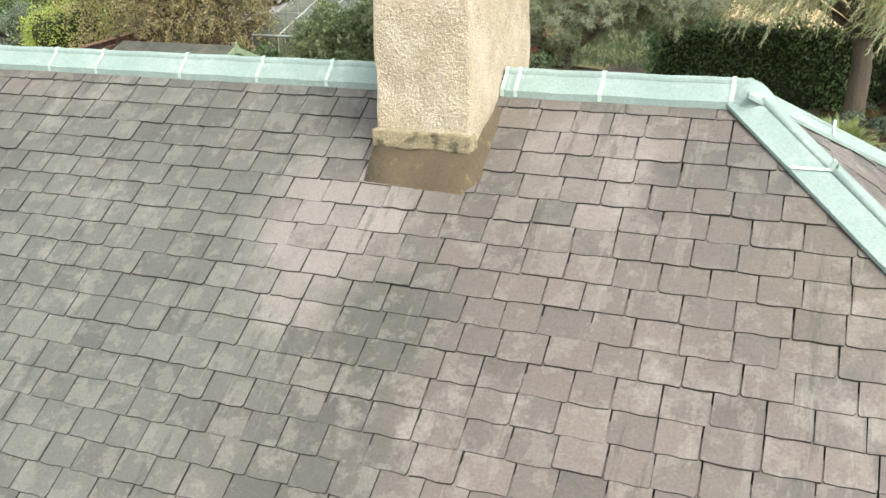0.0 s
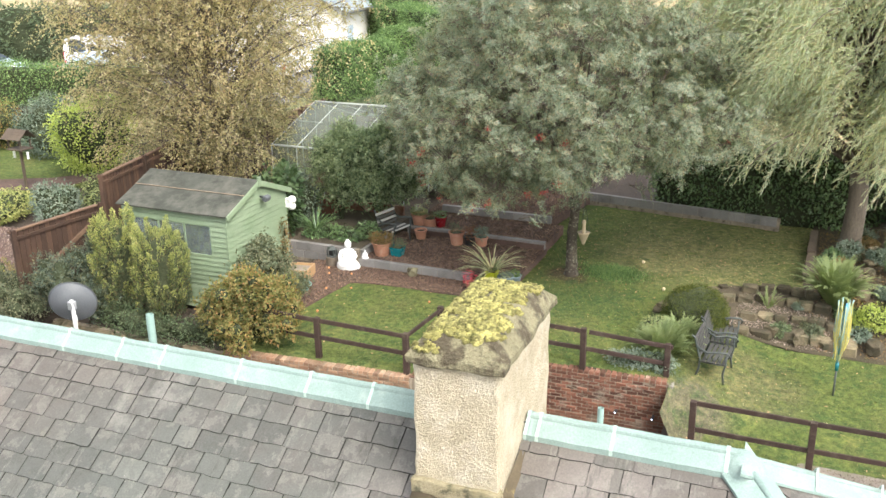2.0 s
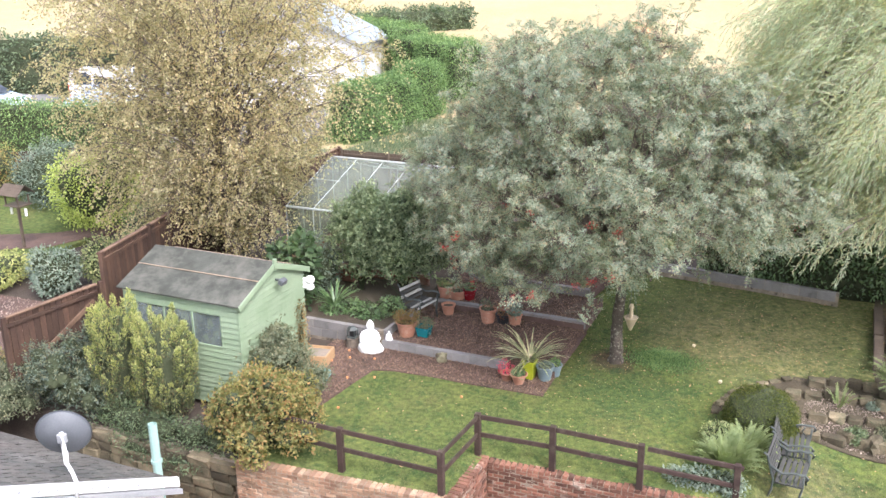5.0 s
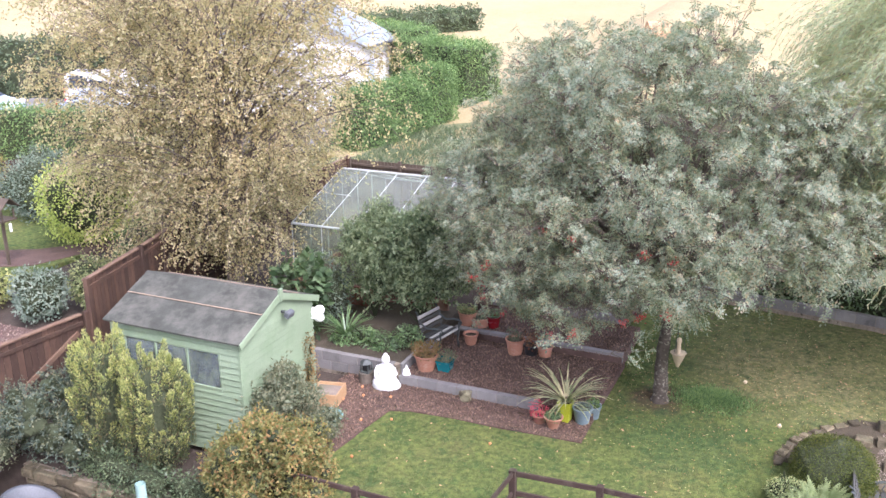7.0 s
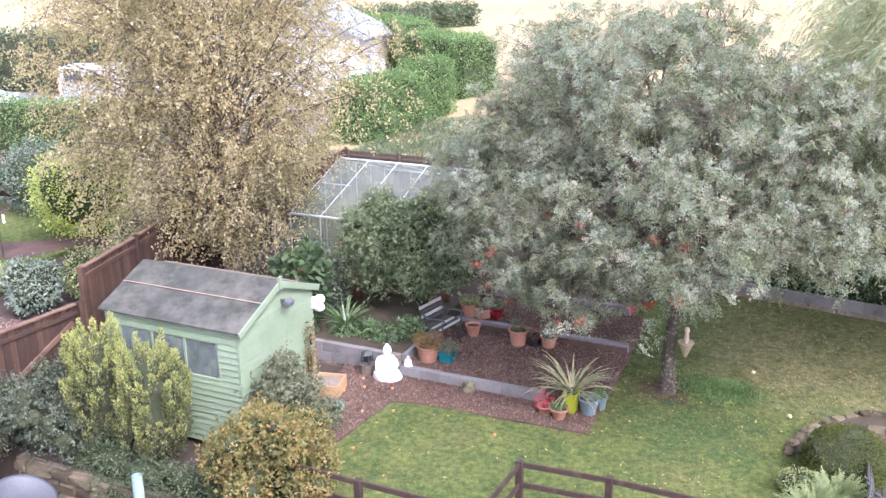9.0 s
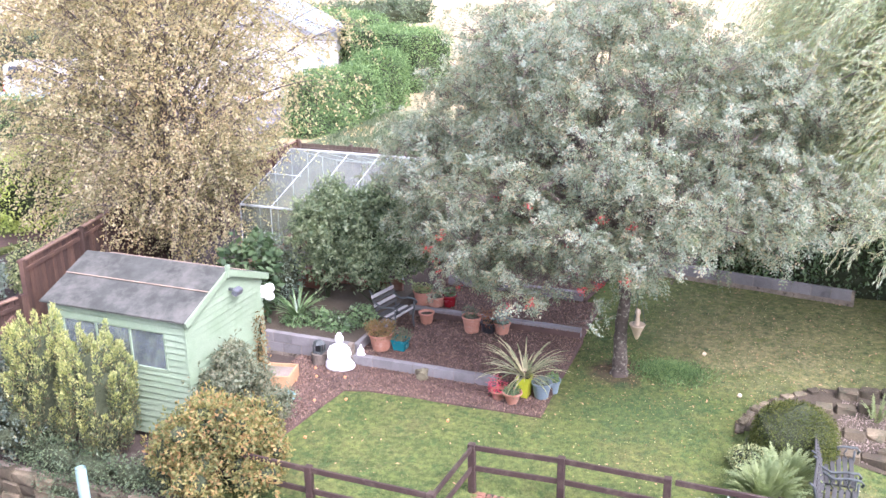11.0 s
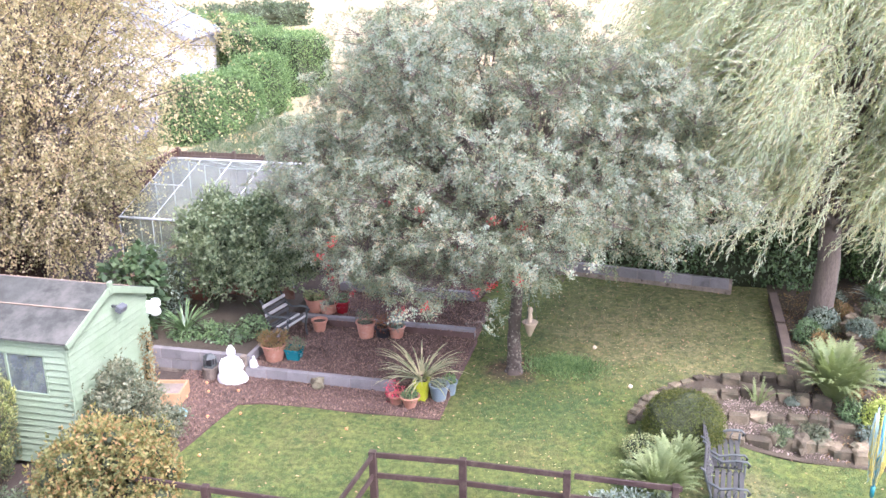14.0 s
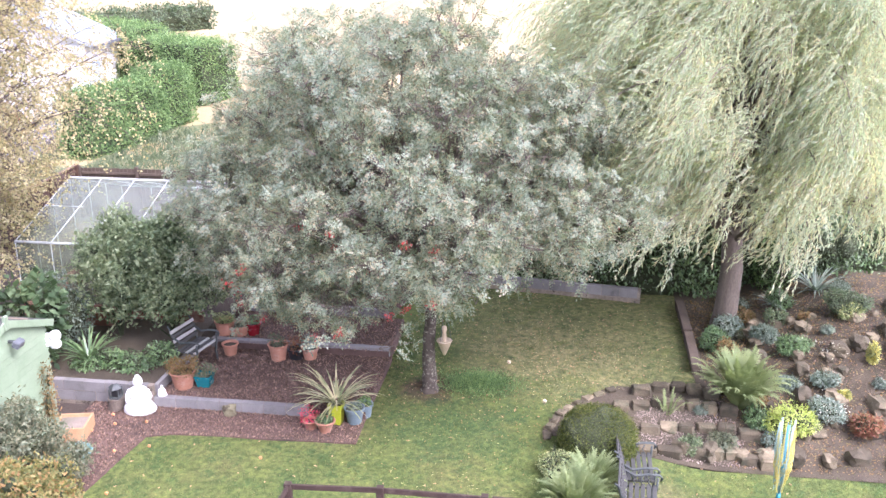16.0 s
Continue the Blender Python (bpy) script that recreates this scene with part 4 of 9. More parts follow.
for i in range(5):
    bm = B()
    box(bm, -0.45, 0.45, -0.3, 0.3, 0, 0.05, 0.012)
    t = thing("paving_slab", "dark grey stone slab laid in the gravel path", "slab", 0.55 + i * 1.15, 8.85, -0.93, random.Random(i).uniform(-2, 2), "slabs along the path")
    part("slab", bm, M["block"], t)

# ---- the house below the camera ----
house = thing("house", "slate-roofed house with a pale green metal ridge and a harled chimney", "house", 0, 0, YARD)
house.matrix_world = pose(0.31, 6.94, YARD, 0, 0, -19.1)
LIFT = Matrix.Translation((0, 0, -YARD))
RZ, PT, HIPU = 4.44, 0.667, 1.42          # ridge height, pitch, where the hips begin
EV = 3.3                                   # half depth of the roof in plan
EZ = RZ - EV * PT
EB = 1.35                                  # plan depth of the back slope
EZB = RZ - EB * PT
bm = B()
box(bm, -11.0, HIPU + EV - 0.25, -EV + 0.3, EB - 0.12, YARD, EZ + 0.05)
part("wall", bm, M["white_render"], house, m=LIFT)
bm = B()
W0 = -11.2


def roof_shell(bm, dz, thick):
    a = [(W0, -EV, EZ), (HIPU + EV, -EV, EZ), (HIPU + EV, EB, EZ), (HIPU + EB, EB, EZB), (W0, EB, EZB), (W0, 0, RZ), (HIPU, 0, RZ)]
    up = [bm.verts.new((x, y, z + dz)) for x, y, z in a]
    lo = [bm.verts.new((x, y, z + dz - thick)) for x, y, z in a]
    for f in ((0, 1, 6, 5), (1, 2, 3, 6), (3, 4, 5, 6)):
        bm.faces.new([up[i] for i in f])
        bm.faces.new([lo[i] for i in f][::-1])
    for i, j in ((0, 1), (1, 2), (2, 3), (3, 4), (4, 5), (5, 0)):
        bm.faces.new((lo[i], lo[j], up[j], up[i]))


roof_shell(bm, -0.03, 0.12)
roof = part("roof", bm, M["underlay"], house, "roof of purplish grey natural slates", m=LIFT)

CU0, CU1, CV0, CV1 = -0.74, -0.115, -0.68, 0.60   # chimney in plan
SL_W, SL_L, SL_G = 0.248, 0.30, 0.18     # slate width, length, gauge down the slope
COSP = 1 / math.sqrt(1 + PT * PT)
PITCH = math.degrees(math.atan(PT))


def slate_mesh(seed, w=SL_W):
    """One hand-cut slate: ragged tail, chipped corners; tail at y = -SL_L."""
    rr = random.Random(seed)
    h = w / 2 - 0.0022
    tail = -SL_L
    cl, cr = (rr.choice((0.002, 0.003, 0.004, 0.006, 0.010, 0.024)) for _ in range(2))
    low = [(-h, tail + cl + rr.uniform(0, 0.008)), (-h + cl, tail + rr.uniform(-0.004, 0.006))]
    low += [(-h * 0.35, tail + rr.uniform(-0.006, 0.006)), (h * 0.3, tail + rr.uniform(-0.006, 0.006))]
    low += [(h - cr, tail + rr.uniform(-0.004, 0.006)), (h, tail + cr + rr.uniform(0, 0.008))]
    out = low + [(h + rr.uniform(-0.004, 0.002), 0), (-h + rr.uniform(-0.002, 0.004), 0)]
    bm = B()
    th = rr.uniform(0.013, 0.020)
    lo = [bm.verts.new((x, y, 0)) for x, y in out]
    inner = 0.002
    hi = [bm.verts.new((x * (1 - inner / h), y + (inner if y < -0.1 else 0), th + rr.uniform(-0.0012, 0.0012))) for x, y in out]
    n = len(out)
    for i in range(n):
        bm.faces.new((lo[i], lo[(i + 1) % n], hi[(i + 1) % n], hi[i]))
    # side faces take the dark edge colour: dirt plus painted tail shadow
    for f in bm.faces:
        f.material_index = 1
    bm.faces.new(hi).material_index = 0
    bmesh.ops.recalc_face_normals(bm, faces=bm.faces)
    me = bpy.data.meshes.new("slate")
    bm.to_mesh(me)
    bm.free()
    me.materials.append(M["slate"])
    me.materials.append(M["slate_edge_dirt_shade"])
    return me


SLATES = [slate_mesh(i) for i in range(14)]
rest_slates = []
rr = random.Random(77)


def slate_row(course, side):
    """Places of the slates in one course; side 0: front slope, 1: hip end."""
    s = 0.05 + SL_G * (course + 1)                    # slope distance of the tail from the ridge
    vv = s * COSP
    if side == 0:
        lo_, hi_ = -11.1, HIPU + vv
    else:
        lo_, hi_ = -vv - 0.1, min(vv, EB)
    if side == 2:
        lo_, hi_ = -HIPU - vv, 11.1
    x = lo_ - rr.uniform(0.0, 0.2)
    out = []
    while x < hi_ - 0.04:
        k = rr.uniform(0.84, 1.14)
        w = SL_W * k
        out.append((x + w / 2, s, k))
        x += w
    return out


for side, count in ((0, 22), (1, 22), (2, 8)):
    for c in range(count):
        for x, s, k in slate_row(c, side):
            head = s - SL_L
            lift = 0.012 + rr.uniform(0, 0.004)
            tip = 4.6 + rr.uniform(-0.9, 1.3)
            local = Matrix.Translation((x, -head * COSP, RZ - head * COSP * PT + lift)) @ pose(0, 0, 0, PITCH - tip * 0.55, 0, rr.uniform(-0.5, 0.5)) @ Matrix.Diagonal((k, 1, 1, 1))
            if side:
                local = (Matrix.Translation((HIPU, 0, 0)) @ pose(0, 0, 0, 0, 0, 90) if side == 1 else pose(0, 0, 0, 0, 0, 180)) @ local
            if side == 0 and c < 3 and CU0 + 0.1 < x < CU1 - 0.1:
                continue                                   # the chimney stands here
            cuts = ((1, 1, 0),) if side == 0 and x > HIPU - 0.5 else ((-1, -1, 0), (-1, 1, 0)) if side == 1 else ((1, -1, 0),) if side == 2 and x < -HIPU + 0.5 else ()
            near = not cuts and side == 0 and -2.3 < x < 2.2 and c < 17
            if near and len(roof.children) < 298:
                ob = part("slate", rr.choice(SLATES), None, roof, m=local)
            else:
                rest_slates.append((rr.randrange(14), local, cuts))
vs_, fs_, mi_ = [], [], []
for i, m, cuts in rest_slates:
    bm = B()
    bm.from_mesh(SLATES[i])
    bmesh.ops.transform(bm, matrix=m, verts=bm.verts)
    for c in cuts:                                         # cut along the hip
        bmesh.ops.bisect_plane(bm, geom=bm.verts[:] + bm.edges[:] + bm.faces[:], plane_co=(HIPU, 0, 0), plane_no=c, clear_outer=True)
    b0 = len(vs_)
    bm.verts.index_update()
    vs_ += [tuple(q.co) for q in bm.verts]
    fs_ += [tuple(b0 + q.index for q in f.verts) for f in bm.faces]
    mi_ += [f.material_index for f in bm.faces]
    bm.free()
me = bpy.data.meshes.new("slate_covering")
me.from_pydata(vs_, [], fs_)
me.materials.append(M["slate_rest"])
me.materials.append(M["slate_edge_dirt_shade"])
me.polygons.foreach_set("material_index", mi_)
tagged(part("slate_covering", me, M["slate_rest"], roof), kind="stuff")

# ridge and hip capping in lengths, with straps over the joints
def capping(p0, p1, name, wing=0.16, roll=0.032, slope=PITCH, parent=house):
    """A folded metal capping from p0 to p1 with a round roll on top."""
    p0, p1 = Vector(p0), Vector(p1)
    ax = (p1 - p0)
    Lc = ax.length
    c, s = math.cos(radians(slope)), math.sin(radians(slope))
    prof = [(-wing * c, -wing * s - 0.045), (-wing * c, -wing * s), (-roll * 1.02, 0.0)]
    prof += [(-roll * math.cos(a), roll * 0.15 + roll * math.sin(a)) for a in np.linspace(0.1, math.pi - 0.1, 7)]
    prof += [(roll * 1.02, 0.0), (wing * c, -wing * s), (wing * c, -wing * s - 0.045)]
    bm = B()
    rings = []
    for k in range(5):
        sag = 0.003 * math.sin(k * 2.1 + p0.x)
        rings.append([bm.verts.new((k * Lc / 4, y, z + 0.088 + sag)) for y, z in prof])
    for a, b in zip(rings, rings[1:]):
        for i in range(len(prof) - 1):
            bm.faces.new((a[i], a[i + 1], b[i + 1], b[i]))
    flat = Vector((ax.x, ax.y, 0))
    m = Matrix.Translation(p0 + Vector((0, 0, -YARD))) @ pose(0, 0, 0, 0, 0, math.degrees(math.atan2(ax.y, ax.x))) @ pose(0, 0, 0, 0, -math.degrees(math.atan2(ax.z, flat.length)), 0)
    ob = part(name, bm, M["zinc"], parent, "pale green metal capping", m=m)
    bm = B()
    prev = None
    for x in (-0.013, 0.013):
        ring = [bm.verts.new((x, y * 1.03, z + 0.096)) for y, z in prof]
        if prev:
            for i in range(len(prof) - 1):
                bm.faces.new((prev[i], prev[i + 1], ring[i + 1], ring[i]))
        prev = ring
    part("strap", bm, M["zinc_strap"], ob, smooth=False)
    return ob


joints = [-11.1, -10.3, -9.5, -8.7, -7.9, -7.0, -6.2, -5.4, -4.45, -3.85, -3.39, -2.61, -1.944, -1.38, -0.8]
for a, b in zip(joints, joints[1:]):
    capping((a, 0, RZ), (b, 0, RZ), "ridge_capping")
for a, b in ((-0.09, 0.0), (0.0, 0.55), (0.55, 1.34), (1.34, HIPU + 0.03)):
    capping((a, 0, RZ), (b, 0, RZ), "ridge_capping")


def hip_piece(sg, a, b):
    """One length of hip capping: a wing on each slope, lying on the slates, and a roll between."""
    k = PT if sg < 0 else PT * 1.02
    ends = []
    for s_ in (a, b):
        top = Vector((HIPU + s_, sg * s_, RZ - s_ * k))
        ends.append((top + Vector((-0.24, 0, 0.066)), top + Vector((-0.03, 0, 0.068)), top + Vector((0, 0, 0.075)), top + Vector((0, -sg * 0.03, 0.068)), top + Vector((0, -sg * 0.24, 0.066)), top))
    bm = B()
    lo, hi = ([bm.verts.new(p + Vector((0, 0, 0.018))) for p in e[:5]] for e in ends)
    for i in range(4):
        bm.faces.new((lo[i], lo[i + 1], hi[i + 1], hi[i]))
    for e in ((lo[0], hi[0]), (hi[4], lo[4])):
        dn = [bm.verts.new(q.co - Vector((0, 0, 0.022))) for q in e]
        bm.faces.new((e[1], e[0], dn[0], dn[1]))
    bmesh.ops.recalc_face_normals(bm, faces=bm.faces[:])
    ob = part("hip_capping", bm, M["zinc"], house, "pale green metal hip capping", m=LIFT)
    bm = B()
    tube(bm, [ends[0][5] + Vector((0, 0, 0.075)), ends[1][5] + Vector((0, 0, 0.075))], 0.024, 10)
    part("roll", bm, M["zinc"], ob, smooth=True)
    bm = B()
    d = (ends[1][5] - ends[0][5]).normalized() * 0.028
    q0 = [bm.verts.new(p + Vector((0, 0, 0.028 + (0.04 if i == 2 else 0)))) for i, p in enumerate(ends[0][:5])]
    q1 = [bm.verts.new(p + d + Vector((0, 0, 0.028 + (0.04 if i == 2 else 0)))) for i, p in enumerate(ends[0][:5])]
    for i in range(4):
        bm.faces.new((q0[i], q0[i + 1], q1[i + 1], q1[i]))
    if a > 0.1:
        part("strap", bm, M["zinc_strap"], ob)
    else:
        bm.free()


for sg in (-1, 1):
    for i in range(6 if sg < 0 else 3):
        hip_piece(sg, 0.02 + i * 0.5, min(0.02 + (i + 1) * 0.5, 3.0 if sg < 0 else EB))

# saddle where the hips meet the ridge
bm = B()
lathe(bm, [(0.17, -0.12), (0.14, -0.065), (0.10, -0.02), (0.06, 0.012), (0.03, 0.026), (0, 0.03)], 20)
part("saddle", bm, M["zinc"], house, "whitish metal saddle over the ridge end", smooth=True, m=LIFT @ pose(HIPU + 0.02, 0, RZ + 0.085))

# chimney
chim = part("chimney", bpy.data.meshes.new("chimney"), M["harl"], house, "cream harled chimney with a mossy stone cap", m=LIFT)


def rough_block(bm, x0, x1, y0, y1, z0, z1, n=0.09, amp=0.006, corner=0.02):
    """A box with a fine skin, shaken a little, and rounded arrises."""
    r = box(bm, x0, x1, y0, y1, z0, z1)
    es = list({e for q in r for e in q.link_edges})
    bmesh.ops.bevel(bm, geom=es, offset=corner, segments=2, affect="EDGES", profile=0.5)
    cuts = max(1, int(max(x1 - x0, y1 - y0, z1 - z0) / n))
    bmesh.ops.subdivide_edges(bm, edges=[e for e in bm.edges if e.calc_length() > n * 1.5], cuts=min(cuts, 12), use_grid_fill=True)
    for q in bm.verts:
        q.co += q.co.normalized() * 0 + Vector((noise.noise(q.co * 9), noise.noise(q.co * 9 + Vector((7, 0, 0))), noise.noise(q.co * 9 + Vector((0, 5, 0))))) * amp * 2


bm = B()
rough_block(bm, CU0, CU1, CV0, CV1, 3.7, 5.2)
bm.to_mesh(chim.data)
bm.free()
bm = B()
rough_block(bm, CU0 - 0.015, CU1 + 0.015, CV0 - 0.045, CV0 + 0.06, 4.165, 4.275, 0.05, 0.008, 0.012)
part("base_course", bm, M["lichen_stone"], chim, "lichen-stained stone string course")
bm = B()
ring_hi = [(CU0 - 0.01, CV0 - 0.035, 4.17), (CU1 + 0.01, CV0 - 0.035, 4.17), (CU1 + 0.012, -0.08, 4.40), (CU0 - 0.012, -0.08, 4.40)]
ring_lo = [(CU0 - 0.07, CV0 - 0.13, 0), (CU1 - 0.02, CV0 - 0.15, 0), (CU1 + 0.07, CV0 - 0.04, 0), (CU1 + 0.10, -0.1, 0), (CU0 - 0.08, -0.1, 0)]
hi = [bm.verts.new(p) for p in ring_hi]
lo = [bm.verts.new((x, y, RZ + y * PT + 0.028)) for x, y, _ in ring_lo]
for f in ((hi[0], lo[0], lo[1], hi[1]), (hi[1], lo[1], lo[2]), (hi[1], lo[2], lo[3], hi[2]), (hi[3], lo[4], lo[0], hi[0])):
    bm.faces.new(f)
bmesh.ops.subdivide_edges(bm, edges=bm.edges[:], cuts=4, use_grid_fill=True)
for q in bm.verts:
    q.co += Vector((noise.noise(q.co * 6), noise.noise(q.co * 6 + Vector((9, 0, 0))), noise.noise(q.co * 6 + Vector((0, 9, 0))))) * 0.012
sol = part("mortar_skirt", bm, M["mortar_skirt"], chim, "brown mortar skirt with yellow lichen", smooth=True)
# cap: overhanging edge, bevelled sides, slightly crowned top
bm = B()
o = 0.035
CCX, CCY, CHX, CHY = (CU0 + CU1) / 2, (CV0 + CV1) / 2, (CU1 - CU0) / 2 + o, (CV1 - CV0) / 2 + o
CAP = [(0.0, 5.180), (-0.006, 5.192), (-0.005, 5.238), (0.016, 5.268), (0.055, 5.312), (0.10, 5.352), (0.14, 5.372), (0.20, 5.386), (0.28, 5.396)]
prev = None
for ins, z in CAP:
    ring = []
    for i in range(4):
        corner = ((-1, -1), (1, -1), (1, 1), (-1, 1))
        (xa, ya), (xb, yb) = corner[i], corner[(i + 1) % 4]
        for f in np.linspace(0, 1, 13)[:-1]:
            w_ = Vector((CCX + (xa + (xb - xa) * f) * (CHX - ins), CCY + (ya + (yb - ya) * f) * (CHY - ins * 1.1), z))
            k = Vector((noise.noise(w_ * 6), noise.noise(w_ * 6 + Vector((4, 0, 0))), noise.noise(w_ * 6 + Vector((0, 4, 0)))))
            k2 = Vector((noise.noise(w_ * 21), noise.noise(w_ * 21 + Vector((4, 0, 0))), noise.noise(w_ * 21 + Vector((0, 4, 0)))))
            ring.append(bm.verts.new(w_ + k * 0.018 + k2 * 0.008))
    if prev:
        n = len(ring)
        for i in range(n):
            bm.faces.new((prev[i], prev[(i + 1) % n], ring[(i + 1) % n], ring[i]))
    else:
        bm.faces.new(ring[::-1])
    prev = ring
bm.faces.new(prev)
part("cap", bm, M["cap_stone"], chim, "weathered stone cap with grey lichen")
# moss cushions over the top of the cap
r = np.random.default_rng(12)
bm = B()
bmesh.ops.create_icosphere(bm, subdivisions=1, radius=1.0)
ball_v, ball_f = np.array([q.co[:] for q in bm.verts]), [[q.index for q in f.verts] for f in bm.faces]
bm.free()
vs_, fs_ = [], []
for i in range(7000):
    a, b = r.uniform(-1, 1), r.uniform(-1, 1)
    x, y = CCX + a * CHX, CCY + b * CHY
    ins = min(CHX * (1 - abs(a)), CHY * (1 - abs(b)) / 1.1)
    if ins < 0.02:
        continue
    z = np.interp(ins, [c_[0] for c_ in CAP[3:]], [c_[1] for c_ in CAP[3:]])
    cover = noise.noise(Vector((x * 5, y * 5, 3))) + 0.5 * noise.noise(Vector((x * 14, y * 14, 8)))
    if cover < (-0.28 if ins > 0.09 else 0.10) + 0.75 * max(0, a - 0.2) + 0.9 * max(0, -0.62 - b):
        continue
    s = r.uniform(0.008, 0.021) * (1.25 if ins > 0.09 else 0.8)
    b0 = len(vs_)
    vs_ += (np.array([x, y, z + 0.004]) + ball_v * np.array([1.2, 1.2, 0.85]) * s + 0.3 * s * r.normal(size=ball_v.shape)).tolist()
    fs_ += [[b0 + k for k in f] for f in ball_f]
me = bpy.data.meshes.new("moss")
me.from_pydata(vs_, [], fs_)
tagged(part("moss", me, M["moss"], chim, "yellow-green moss cushions", smooth=True), kind="stuff")

# vent pipes
def vent_pipe(u, v, z0, z1, r=0.055, label="pale green vent pipe with a collar", at=0.6):
    t = thing("vent_pipe", label, "pipe", u, v, z0)
    bm = B()
    h = z1 - z0
    tube(bm, [(0, 0, 0), (0, 0, h)], r, 14, False)
    tube(bm, [(0, 0, h - 0.3), (0, 0, h)], r * 0.85, 14, False)
    part("pipe", bm, M["pale_green_metal"], t, smooth=True)
    bm = B()
    tube(bm, [(0, 0, h * at), (0, 0, h * at + 0.06)], r * 1.28, 14)
    part("collar", bm, M["pale_green_metal"], t)
    return t


vent_pipe(-10.33, 7.25, YARD, 0.87, 0.08, at=0.69)

# ---- flat-roofed extension behind the house, with a low brick wall beyond it ----
ext = thing("extension", "flat-roofed rear extension with a pale green metal edge", "extension", 0.0, 4.0, YARD)
bm = B()
box(bm, -1.5, 2.9, -2.6, 3.1, 0, 0.08 - YARD)
part("wall", bm, M["white_render"], ext)
bm = B()
box(bm, -1.58, 3.0, -2.62, 3.16, 0.085 - YARD, 0.19 - YARD, 0.01)
part("roof", bm, M["felt"], ext, "dark worn felt flat roof")
for x0_, x1_, y0_, y1_ in ((-1.62, -1.5, -2.6, 3.2), (-1.5, 3.04, 3.08, 3.2)):
    bm = B()
    box(bm, x0_, x1_, y0_, y1_, 0.10 - YARD, 0.225 - YARD, 0.015)
    part("edge_trim", bm, M["zinc"], ext, "pale green metal roof edge")
brick_wall("wall_parapet", -3.2, 7.40, 0.0, 7.36, -0.7, 0.14, "low weathered buff brick wall beyond the flat roof", "buff_brick")
bm = B()
box(bm, -3.2, 0.0, 7.29, 7.47, YARD, -0.71)
ob = part("wall_parapet_base", bm, M["mortar"])
ob.matrix_world = at_plot(0, 0)
tagged(ob, "rendered base of the low brick wall", "wall", kind="structure")
for u_ in (-1.62, -0.9):
    t = thing("wall_light", "tiny blue-white solar light on the brick wall", "lamp", u_, 10.16, -0.98)
    bm = B()
    tube(bm, [(0, 0.14, 0), (0, 0.0, 0)], 0.03, 10)
    body = part("body", bm, M["black_plastic"], t)
    bm = B()
    lathe(bm, [(0, 0.012), (0.012, 0.008), (0.014, 0)], 8)
    part("lens", bm, M["led"], t, "glowing blue-white lens", m=pose(0, -0.002, 0, 90, 0, 0))

# ---- neighbouring wing: white gable, slate roof, satellite dish ----
wing = thing("neighbour_wing", "white rendered wing with a slate roof and white bargeboard", "house", -9.35, 6.4, YARD)
wl = Matrix.Translation((9.35, -6.4, -YARD))
GE, GS, GV = 0.42, 0.54, 6.5
bm = B()
out = [(6.3, YARD), (-3.5, YARD), (-3.5, 0.4), (0.9, GE + 5.5 * GS - 0.14), (6.3, GE - 0.05)]
a = [bm.verts.new((-9.36, v, z)) for v, z in out]
b = [bm.verts.new((-17.5, v, z)) for v, z in out]
bm.faces.new(a)
bm.faces.new(b[::-1])
for i in range(5):
    bm.faces.new((a[i], a[(i + 1) % 5], b[(i + 1) % 5], b[i]))
part("wall", bm, M["white_render"], wing, m=wl)
bm = B()
for v0, v1 in ((GV, 0.9), (-4.0, 0.9)):
    z0, z1 = GE, GE + (GV - 0.9) * GS
    q = [bm.verts.new(p) for p in ((-9.25, v0, z0), (-17.7, v0, z0), (-17.7, v1, z1), (-9.25, v1, z1), (-9.25, v0, z0 - 0.08), (-17.7, v0, z0 - 0.08), (-17.7, v1, z1 - 0.08), (-9.25, v1, z1 - 0.08))]
    for f in ((0, 1, 2, 3), (7, 6, 5, 4), (0, 3, 7, 4), (1, 5, 6, 2), (0, 4, 5, 1)):
        bm.faces.new([q[i] for i in f])
wroof = part("roof", bm, M["underlay"], wing, "brownish slate roof", m=wl)
ang = math.degrees(math.atan(GS))
cg = math.cos(radians(ang))
vs_, fs_, mi_ = [], [], []
for c in range(22):
    s = 0.03 + c * 0.19
    x = -9.22 - rr.uniform(0, 0.12)
    while x > -13.5:
        w = 0.26 * rr.uniform(0.85, 1.1)
        m = Matrix.Translation((x - w / 2, GV - s * cg, GE + s * cg * GS + 0.03)) @ pose(0, 0, 0, 0, 0, 180) @ pose(0, 0.27 * 0, 0.0, ang - 2.0, 0, rr.uniform(-0.8, 0.8)) @ Matrix.Translation((0, 0.28, 0))
        i = rr.randrange(14)
        b0 = len(vs_)
        vs_ += [tuple(m @ q.co) for q in SLATES[i].vertices]
        fs_ += [tuple(b0 + j for j in f.vertices) for f in SLATES[i].polygons]
        mi_ += [f.material_index for f in SLATES[i].polygons]
        x -= w
me = bpy.data.meshes.new("slate_covering")
me.from_pydata(vs_, [], fs_)
me.materials.append(M["slate_rest"])
me.materials.append(M["slate_edge_dirt_shade"])
me.polygons.foreach_set("material_index", mi_)
tagged(part("slate_covering", me, M["slate_rest"], wroof), kind="stuff")
bm = B()
